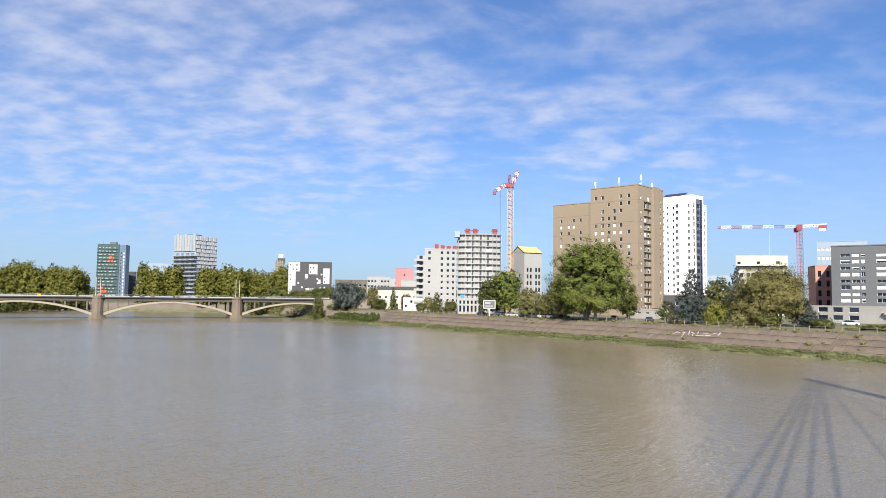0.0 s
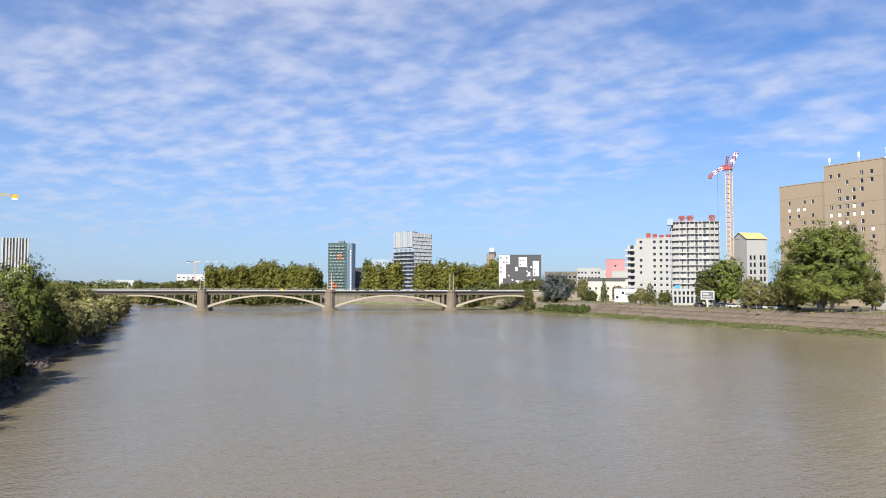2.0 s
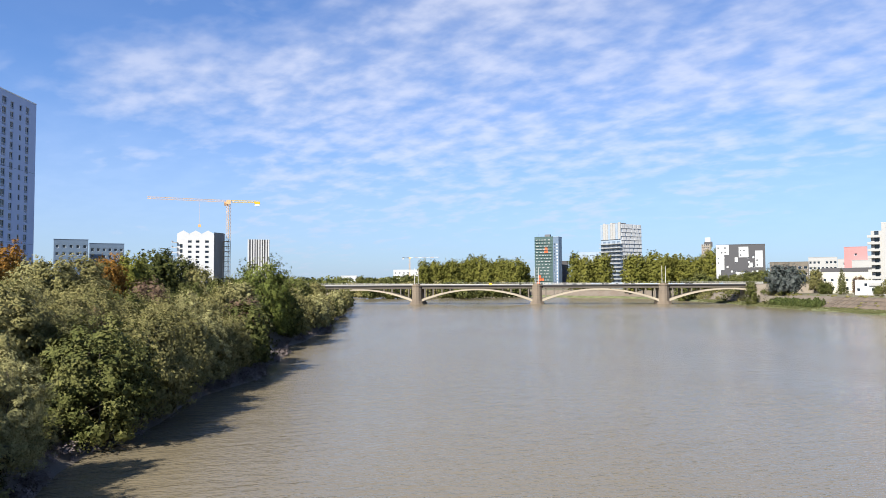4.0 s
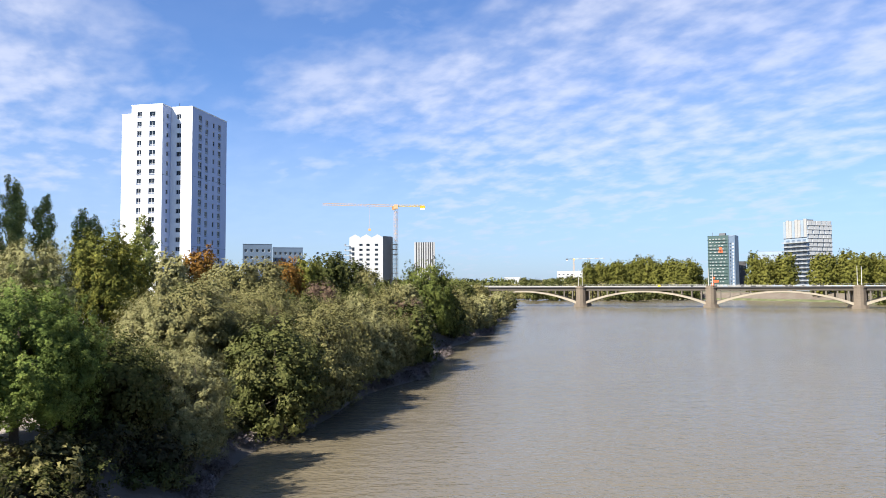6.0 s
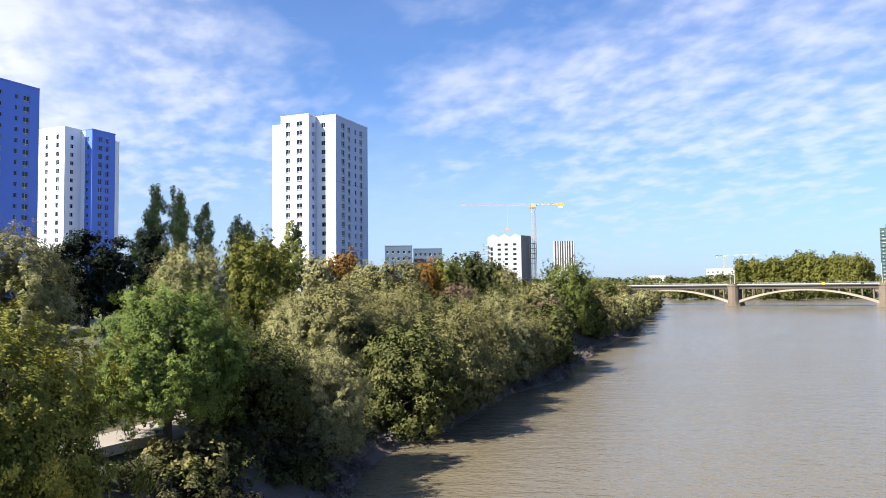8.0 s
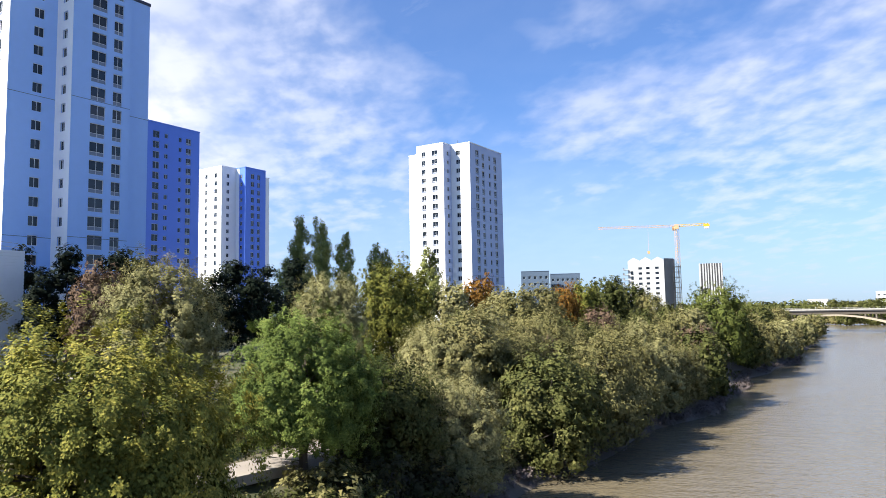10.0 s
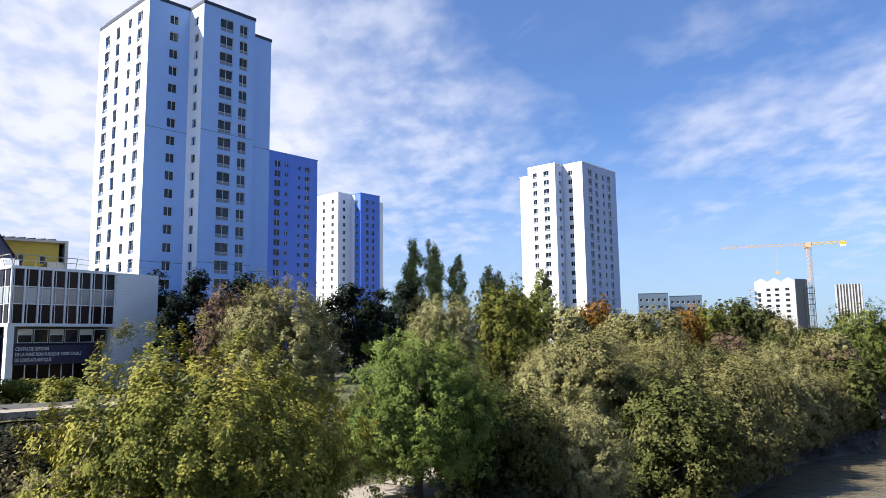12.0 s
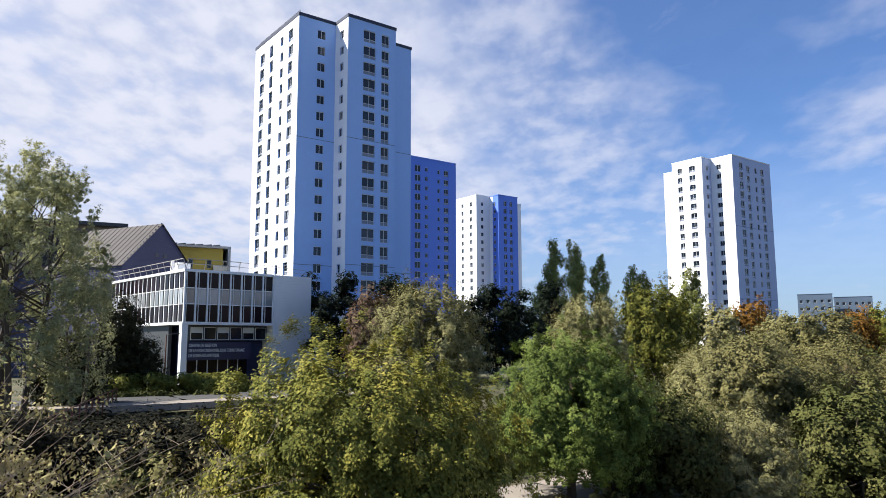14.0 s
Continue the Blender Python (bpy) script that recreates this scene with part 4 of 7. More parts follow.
def far_checkered():
    x, y, z = at_far(8.9, 480)
    t = thing("apartment_block", "charcoal block with white square patches and scattered windows", "apartment building", x, y, z, 7)
    top = EYE_Z + 480 * math.tan(radians(2.66)) - z
    w = 480 * math.radians(3.35)
    r = random.Random(12)
    hol = []
    for j in range(7):
        for i in range(11):
            if r.random() < 0.42:
                hol.append((1.0 + i * 2.45 + r.uniform(-0.3, 0.3), 2.5 + j * 2.9, 1.0, 1.1, r.choice(["plain", "blind", "plain"])))
    volume(t, 0, w, 0, 14, 0, top, M_DGREY, hol, [(3, 3 + 2.9 * j, 1.0, 1.2, "plain") for j in range(7)], cap=(M_DGREY, 0.2))
    for a, b, c, d in ((0.05, 4.5, 0.45, 0.78), (0.05, 7.2, 0.78, 1.0), (13.0, 18.6, 0.72, 0.95), (22.4, 26.6, 0.50, 0.86), (10.6, 12.4, 0.62, 0.72), (11.0, 16.4, 0.16, 0.40), (5.6, 7.2, 0.18, 0.28), (19.0, 20.8, 0.50, 0.60), (0.05, 2.4, 0.1, 0.46)):
        p = Shape()
        # a thin frame of white cladding with its own small windows
        holes = [(a + 0.6 + 2.0 * i, a + 1.5 + 2.0 * i, top * c + 0.9 + 2.9 * k, top * c + 1.9 + 2.9 * k) for i in range(int((b - a - 0.8) / 2.0) + 0) for k in range(int(top * (d - c) / 2.9))]
        holes = [h for i, h in enumerate(holes) if (i * 7 + int(a)) % 3]
        wall_face(p, a, min(b, w), top * c, top * d, holes, lambda q, e, zz: (q, -0.22 + e, zz), 0, 0.3)
        p.face([(a, -0.22, top * d), (min(b, w), -0.22, top * d), (min(b, w), 0, top * d), (a, 0, top * d)])
        part("white_patch", p, M_OFFWHITE, t)
    sh2 = Shape()
    sh2.box(-0.25, -0.03, -0.2, 13.6, 0, top)
    part("white_side", sh2, M_OFFWHITE, t)
    x, y, z = at_far(9.75, 900)
    t = thing("office_tower", "distant grey-brown office tower with a white roof cabin", "tower", x, y, z, 7)
    top = EYE_Z + 900 * math.tan(radians(2.55)) - z
    volume(t, -4, 6, 0, 12, 0, top, M_STONE, [(-3 + 2.1 * i, 5 + 3.2 * j, 1.2, 1.6, "plain") for i in range(4) for j in range(14)], ())
    c = Shape()
    c.box(-1, 8, 2, 10, top, top + 6)
    c.box(0, 6, 3, 9, top + 6, top + 11, 1)
    part("roof_cabin", c, [M_DGREY, M_OFFWHITE], t)


def simple_block(name, label, az0, az1, d, el, mat, turn, cols, rows, style="plain", deep=12, w=1.2, h=1.3, seed=1, keep=0.9, cap=None, low=0.0):
    """A plain distant block whose front reaches from az0 to az1."""
    x, y, z = at_far(az0, d)
    t = thing(name, label, "building", x, y, z, turn)
    wide = d * math.radians(abs(az0 - az1)) / max(0.4, math.cos(radians(turn - (az0 + az1) / 2)))
    top = EYE_Z + d * math.tan(radians(el)) - z
    hol = []
    rr = random.Random(seed)
    base = top * low
    st = (top - base - 2.0 * (low == 0)) / rows
    for j in range(rows):
        for i in range(cols):
            if rr.random() < keep:
                hol.append((wide * (i + 0.5) / cols - w / 2, base + 1.6 * (low == 0) + 0.6 * (low > 0) + st * j, w, min(h, st * 0.62), style if isinstance(style, str) else rr.choice(style)))
    volume(t, 0, wide, 0, deep, base, top, mat, hol, (), cap=cap or (mat, 0.2))
    return t, wide, top


far_green_tower()
far_banded_tower()
far_checkered()
simple_block("apartment_block", "white and brown low block of flats", 5.26, 2.74, 450, 1.30, M_CONC_D, 2, 7, 4, w=1.8, h=1.6, seed=2)
simple_block("apartment_block", "white low block with rows of windows", 2.74, 0.92, 520, 1.6, M_CONC_W, 2, 7, 5, w=1.5, h=1.6, seed=3)
simple_block("apartment_block", "white low block behind the villas", 0.9, -1.4, 500, 1.45, M_CONC_W, 0, 8, 5, w=1.4, h=1.6, seed=4)
simple_block("apartment_block", "coral pink block with a white base", 0.48, -0.94, 460, 2.28, M_PINK, 0, 3, 5, seed=5, keep=0.3)
simple_block("apartment_block", "white block below the coral one", 0.0, -1.2, 452, 1.35, M_CONC_W, 0, 5, 3, w=2.2, seed=6)
simple_block("villa", "cream villa with a slate roof on the quay", 1.9, -1.3, 372, 0.55, M_CREAM, 0, 7, 2, seed=7, cap=(M_DGREY, 1.8))
simple_block("villa", "small white quay house", -0.2, -2.8, 330, -0.05, M_OFFWHITE, -2, 6, 2, seed=8)
simple_block("gatehouse", "pale stone house beside the bridge end", 2.5, 1.5, 395, 0.55, M_CREAM, 0, 2, 2, seed=9)
simple_block("apartment_block", "cream block under construction with an overhanging top floor", -25.9, -29.2, 330, 2.5, M_CREAM, -27, 7, 5, "void", w=1.3, h=1.9, seed=10, keep=1)
simple_block("top_floor", "pale overhanging top floor of the cream building site", -25.75, -29.25, 328.5, 3.38, M_CREAM, -27, 8, 1, seed=11, keep=0.5, w=1.4, low=0.83)
simple_block("apartment_block", "narrow terracotta block with tall openings", -31.04, -32.1, 268, 2.6, M_TERRA, -20, 2, 5, "void", w=1.0, h=2.2, seed=12, keep=1)
simple_block("apartment_tower", "pale curved tower with banded balconies", -31.1, -34.2, 420, 4.3, M_STEELBLUE, -33, 12, 8, "blind", w=1.3, h=1.5, seed=13)
simple_block("low_hall", "pale low block with a ribbed roof edge", -23.3, -25.6, 420, 1.95, M_STEELBLUE, -25, 10, 4, seed=14)
simple_block("restaurant", "brown timber pavilion on the quay", -20.6, -24.6, 262, 0.35, M_DGREY, -22, 6, 2, seed=15, cap=(M_TAN_JOINT, 0.5))
simple_block("kiosk", "white quay kiosk beside the tan tower", -17.9, -21.0, 250, -0.75, M_PODIUM, -20, 5, 1, seed=16)


def white_site_block():
    """White block with a saw-tooth parapet, its shaded end, and the striped tower beside it."""
    x, y, z = at_far(47.95, 400)
    t = thing("unfinished_block", "white block under construction with a saw-tooth parapet and scaffolding", "building site", x, y, z, 40)
    top = EYE_Z + 400 * math.tan(radians(3.75)) - z
    hol = [(a, 5 + 2.75 * j, 1.9, 1.25, "void") for a in (-4.6, -9.4, -13.4) for j in range(9)] + [(-17.4, 5 + 2.75 * j, 1.3, 2.0, "void") for j in range(8)]
    volume(t, -19, 0, 0, 13, 0, top, M_OFFWHITE, hol, (), [(3, 5 + 2.75 * j, 1.5, 1.4, "void") for j in range(9)])
    for i in range(3):
        s = Shape()
        a = -19 + i * 6.34
        s.slab([(a, top), (a + 6.3, top), (a + 6.2, top + 0.5), (a + 3.2, top + 2.2), (a + 0.1, top + 0.5)], 0, 0.35)
        part("parapet", s, M_OFFWHITE, t)
    # the white block's shaded end: its shade is put into the grey colour
    e = Shape()
    e.prism([(0.02, 0.1), (4.0, 5.6), (4.0, 12.5), (0.02, 12.5)], 0, top + 1.2)
    part("end_wall", e, M_PODIUM, t)
    for j in range(9):
        b = Shape()
        b.box(-21.5, -18.6, -1.5, 3, 5 + 2.75 * j, 5.25 + 2.75 * j)
        b.box(-21.5, -21.4, -1.5, 3, 5.25 + 2.75 * j, 6.1 + 2.75 * j)
        part("balcony", b, M_OFFWHITE, t)
    sc = Shape()
    for j in range(9):
        zz = 6 + 2.75 * j
        sc.rod((4.2, 3, zz), (7.4, 3, zz), 0.1, n=4)
        sc.rod((7.4, 3, zz), (7.4, 9, zz), 0.1, n=4)
        sc.rod((4.2, 3, zz), (7.4, 3, zz + 2.75), 0.06, n=4)
        sc.box(4.2, 7.4, 3, 9, zz - 0.08, zz)
    for a in ((4.3, 3), (5.8, 3), (7.4, 3), (7.4, 9)):
        sc.rod((*a, 0), (*a, 29), 0.1, n=4)
    part("scaffold", sc, M_STEEL, t)
    x, y, z = at_far(44.6, 600)
    t = thing("apartment_tower", "dark tower faced with vertical white strips", "tower", x, y, z, 46)
    top = EYE_Z + 600 * math.tan(radians(3.4)) - z
    volume(t, -8, 8.8, 0, 12, 0, top, M_DGREY)
    for i in range(9):
        p = Shape()
        a = -8 + i * 1.95
        p.box(a, a + (1.0 if i % 3 else 0.7), -0.3, -0.01, 2, top + 0.1)
        part("white_strip", p, M_OFFWHITE, t)
    p = Shape()
    p.box(-8.4, -8.02, -0.3, 12, 0, top + 0.3)
    part("side_wall", p, M_OFFWHITE, t)


white_site_block()
simple_block("office_block", "grey glazed office block beyond the trees", 58.9, 56.7, 330, 3.2, M_HAZE, 58, 5, 7, seed=20)
simple_block("office_block", "white office block beyond the trees", 56.6, 54.3, 345, 2.95, M_HAZE, 58, 6, 7, seed=21)
simple_block("hospital_block", "long white building on the skyline", 34.0, 31.0, 1250, 1.0, M_OFFWHITE, 32, 9, 4, seed=22, w=3, h=2)
simple_block("hospital_block", "white building on the skyline", 31.0, 28.7, 1300, 1.2, M_OFFWHITE, 30, 7, 4, seed=23, w=3, h=2)
simple_block("skyline_house", "distant white houses on the skyline", 38.2, 36.9, 1500, 0.55, M_OFFWHITE, 37, 6, 2, seed=24, w=3, h=2)
simple_block("skyline_house", "distant pale houses on the skyline", 35.2, 34.4, 1400, 0.35, M_CREAM, 35, 4, 2, seed=25, w=3, h=2)
simple_block("apartment_block", "grey block behind the round tree", 19.2, 17.6, 760, 2.3, M_STEELBLUE, 18, 6, 8, seed=26)
simple_block("apartment_block", "dark low block beside the green tower", 20.6, 20.0, 700, 1.6, M_DGREY, 20, 2, 5, seed=27)


# ---- the bridge over the river ----
# dark brown: the shadow along the deck's side is in the colour
M_DECK = material("soot-stained deck concrete", (0.075, 0.062, 0.048), 0.88, vary=0.2, grain=2, stain=0.4, bump=0.2)
M_PIER = material("weathered pier stone", (0.185, 0.145, 0.105), 0.9, vary=0.25, grain=2.5, stain=0.4, bump=0.35, other=(0.12, 0.095, 0.07))


def make_bridge():
    xa, ya = polar(22.47, 363)
    xb, yb = polar(12.73, 367)
    turn = math.degrees(math.atan2(yb - ya, xb - xa))
    span = math.hypot(xb - xa, yb - ya)
    t = thing("bridge", "old concrete arch bridge on stone piers with graffiti on its parapet", "bridge", xa, ya, 0, turn)
    deck = 9.9
    x0, x1 = -span * 2.05, span * 1.75
    s = Shape()
    s.box(x0, x1, -0.6, 9.6, deck - 0.45, deck)
    s.box(x0, x1, -0.2, 9.2, deck - 1.9, deck - 0.45)
    part("deck", s, M_DECK, t)
    c = Shape()
    c.box(x0, x1, -0.75, -0.6, deck - 0.5, deck - 0.15)
    part("deck_edge", c, M_STEEL, t)
    r = random.Random(5)
    p = Shape()
    p.box(x0, x1, -0.55, -0.35, deck, deck + 0.55)
    part("parapet", p, M_RAIL, t)
    h = Shape()
    h.rod((x0, -0.45, deck + 1.05), (x1, -0.45, deck + 1.05), 0.05, n=5)
    part("handrail", h, M_RAIL, t)
    a = x0
    while a < x1:
        q = Shape()
        q.box(a, a + 0.12, -0.5, -0.4, deck + 0.55, deck + 1.05)
        part("rail_post", q, M_RAIL, t)
        a += 3.1
    for k in range(46):
        g = Shape()
        a = -span * 0.25 + k * (span * 1.75) / 46 + r.uniform(-0.5, 0.5)
        w = r.uniform(0.8, 2.2)
        g.box(a, a + w, -0.585, -0.553, deck + r.uniform(0.0, 0.15), deck + r.uniform(0.42, 0.55))
        part("graffiti_patch", g, (M_CONC_W, M_CONC_W, M_STEELBLUE, M_DFRAME)[r.randrange(4)], t)
    y = Shape()
    y.prism([(-span * 0.39, -0.62), (-span * 0.37, -0.62), (-span * 0.37, -0.56), (-span * 0.39, -0.56)], deck - 0.1, deck + 1.0)
    part("sign_board", y, M_CRANE_Y, t, "yellow navigation board")
    for i in (-1, 0, 1):
        cx = span * i
        pier = Shape()
        for z0, z1, w, d0, d1 in ((-1.6, 0.9, 3.4, -3.6, 12.6), (0.9, 1.5, 3.0, -3.2, 12.2), (1.5, deck - 0.6, 2.35, -2.3, 11.3), (deck - 0.6, deck - 0.1, 2.6, -2.5, 11.5), (deck - 0.1, deck + 0.55, 1.9, -2.2, -0.7 + 1.6)):
            out = [(cx - w, d0 + 1.6), (cx - w * 0.55, d0 + 0.4), (cx, d0), (cx + w * 0.55, d0 + 0.4), (cx + w, d0 + 1.6), (cx + w, d1 - 1.6), (cx, d1), (cx - w, d1 - 1.6)]
            pier.prism(out, z0, z1)
        po = part("pier", pier, M_PIER, t)
        for k in range(6):
            co = Shape()
            zz = 2.1 + k * 1.15
            w = 2.37
            co.prism([(cx - w, -0.7), (cx - w * 0.55, -1.92), (cx, -2.33), (cx + w * 0.55, -1.92), (cx + w, -0.7), (cx + w, 0.1), (cx - w, 0.1)], zz, zz + 0.08)
            part("stone_course", co, M_CONC_D, po)
        for j in (-1, 1):
            la = Shape()
            la.rod((cx + j * 0.9, -1.0 + j * 0.3, deck), (cx + j * 0.9, -1.0 + j * 0.3, deck + 9.0), 0.16, 0.1, 6)
            part("mast", la, M_CONC, t)
    half = span / 2
    for i in (-2, -1, 0, 1):
        c0 = span * (i + 0.5)
        reach = half - 2.3
        for yy in (-0.1, 8.0):
            arch = Shape()
            pts_o, pts_i = [], []
            for k in range(25):
                q = -1 + 2 * k / 24
                zo = 2.6 + (deck - 1.95 - 2.6) * (1 - q * q)
                thick = 0.75 + 0.55 * q * q
                pts_o.append((c0 + reach * q, zo))
                pts_i.append((c0 + reach * q, zo - thick))
            arch.slab(pts_i + pts_o[::-1], yy, yy + 1.1)
            part("arch", arch, M_ARCH, t)
        for q in (-0.93, -0.78, -0.62, -0.47, 0.47, 0.62, 0.78, 0.93):
            zo = 2.6 + (deck - 1.95 - 2.6) * (1 - q * q)
            for yy in (0.0, 8.1):
                st = Shape()
                st.box(c0 + reach * q - 0.3, c0 + reach * q + 0.3, yy, yy + 0.9, zo, deck - 1.9)
                part("spandrel_post", st, M_CONC_D, t)
    ab = Shape()
    ab.box(span * 1.62, span * 2.2, -1.5, 10.5, -1, deck - 0.4)
    part("abutment", ab, M_STONE, t)
    road = Shape()
    road.box(span * 1.75, span * 2.8, -0.6, 9.6, deck - 0.5, deck - 0.05)
    road.box(span * 1.75, span * 2.8, -0.2, 0.2, 5.0, deck - 0.5, 1)
    part("approach", road, [M_CONC_D, M_STONE], t)


make_bridge()


# ---- cranes ----
def lattice(sh, a, b, wide, steps, r, side=Vector((0, 0, 1)), m=0, m2=None, stripe=0):
    """A square lattice boom from a to b."""
    a, b = Vector(a), Vector(b)
    way = (b - a).normalized()
    p = way.cross(side)
    p = (p if p.length > 0.01 else way.orthogonal()).normalized() * wide / 2
    q = way.cross(p).normalized() * wide / 2
    cs = [p + q, p - q, -p - q, -p + q]
    for i in range(steps):
        u, v = a.lerp(b, i / steps), a.lerp(b, (i + 1) / steps)
        k = m2 if stripe and (i // stripe) % 2 else m
        for j in range(4):
            c, d = cs[j], cs[(j + 1) % 4]
            sh.rod(u + c, v + c, r, n=4, m=k, caps=False)
            sh.rod(u + c, v + d, r * 0.7, n=3, m=k, caps=False)
            sh.rod(u + c, u + d, r * 0.7, n=3, m=k, caps=False)


def flat_crane(label, az, d, z_top_el, jib_len, back_len, jib_turn, colors, sink=0):
    x, y, z = at_far(az, d)
    t = thing("tower_crane", label, "crane", x, y, z, jib_turn, "tower cranes")
    top = EYE_Z + d * math.tan(radians(z_top_el)) - z
    ma, ja, ca = colors
    s = Shape()
    lattice(s, (0, 0, 0), (0, 0, top - 1.5), 1.7, 24, 0.09)
    part("mast", s, ma, t)
    j = Shape()
    lattice(j, (1.4, 0, top + 0.3), (jib_len, 0, top + 0.9), 1.05, 22, 0.065, m=0, m2=1, stripe=3)
    part("jib", j, [ja, ma], t)
    k = Shape()
    lattice(k, (-1.4, 0, top + 0.3), (-back_len, 0, top + 0.5), 1.0, 5, 0.1)
    part("counter_jib", k, M_CRANE_W if ca is M_CRANE_R else ca, t)
    e = Shape()
    e.box(-back_len, -back_len + 3.0, -0.6, 0.6, top - 0.9, top + 0.5)
    part("ballast_box", e, ca, t)
    w = Shape()
    w.box(-back_len + 0.4, -back_len + 2.8, -0.7, 0.7, top - 1.9, top - 0.92)
    part("counterweight", w, M_CRANE_W, t)
    b = Shape()
    b.box(-1.1, 1.1, -1.0, 1.0, top - 1.4, top + 1.0)
    b.box(0.4, 2.2, -2.4, -1.0, top - 2.0, top + 0.2)
    part("cab", b, ma, t)
    hk = Shape()
    hx = jib_len * 0.36
    hk.rod((hx, 0, top), (hx, 0, top - 13), 0.06, n=4)
    hk.box(hx - 0.7, hx + 0.7, -0.4, 0.4, top - 14.4, top - 13)
    part("hook", hk, M_CRANE_O, t)


flat_crane("tower crane with a yellow counter-jib and pale orange lattice", 46.9, 410, 6.3, 42, 17, 230, (M_CRANE_P, M_CRANE_P, M_CRANE_Y))
flat_crane("tower crane with a red mast and red-and-white jib", -30.05, 330, 5.4, 32, 10, 151, (M_CRANE_R, M_CRANE_W, M_CRANE_R))
flat_crane("small distant tower crane", 32.7, 1150, 1.95, 48, 12, 30, (M_CRANE_O, M_CRANE_W, M_STEEL))


def luffing_crane():
    x, y, z = at_far(-8.75, 300)
    t = thing("tower_crane", "luffing tower crane with a raised red jib and orange lattice mast", "crane", x, y, z, 0, "tower cranes")
    top = EYE_Z + 300 * math.tan(radians(8.9)) - z
    s = Shape()
    lattice(s, (0, 0, 0), (0, 0, top), 1.8, 28, 0.12)
    part("mast", s, M_CRANE_O, t)
    c = Shape()
    c.box(-1.3, 1.3, -1.2, 1.2, top, top + 1.1)
    c.box(-3.2, -1.3, -1.0, 1.0, top - 0.1, top + 1.5)
    part("cab", c, M_CRANE_R, t)
    j = Shape()
    lattice(j, (0.6, 0, top + 1.2), (5.6, 15, top + 9.6), 1.1, 9, 0.1, m=0, m2=1, stripe=2)
    part("jib", j, [M_CRANE_R, M_CRANE_W], t)
    k = Shape()
    lattice(k, (-1.5, 0, top + 1.4), (-7.4, -4, top - 2.6), 1.0, 5, 0.1, m=0, m2=1, stripe=1)
    k.box(-8.0, -6.8, -4.9, -3.7, top - 3.9, top - 2.6)
    part("counter_jib", k, [M_CRANE_R, M_CRANE_W], t)
    a = Shape()
    lattice(a, (-0.8, 0, top + 1.2), (-0.6, -2, top + 5.0), 0.7, 4, 0.08)
    a.rod((-0.6, -2, top + 5.0), (5.6, 15, top + 9.6), 0.05, n=4)
    part("a_frame", a, M_CRANE_R, t)
    r = Shape()
    r.rod((-4.2, 0, top), (-4.2, 0, top - 36), 0.05, n=4)
    part("hoist_rope", r, M_STEEL, t)


luffing_crane()


# ---- the cable-stayed bridge that carries the walk, behind the view ----
def own_bridge():
    x, y = river_xy(-8, 0)
    t = thing("cable_stayed_bridge", "white cable-stayed bridge with a tall pylon and thick stays", "bridge", x, y, 0, RIV)
    d = Shape()
    d.box(-60, 190, -16, 4.5, 8.3, 9.6)
    part("deck", d, M_CONC, t)
    p = Shape()
    p.rod((62, 2.7, -1), (62, 2.7, 67.5), 1.5, 0.7, 10)
    part("pylon", p, M_WHITE, t)
    for i, n0 in enumerate((-13, -8.5, -4.5, 1, 6, 19, 32, 44)):
        for side in (1, -1):
            st = Shape()
            st.rod((62 + (n0 - 62) * side, 3.4, 9.5), (62, 2.7, 66.5 - i * 0.8), 0.08, n=6)
            part("stay", st, M_WHITE, t)


own_bridge()


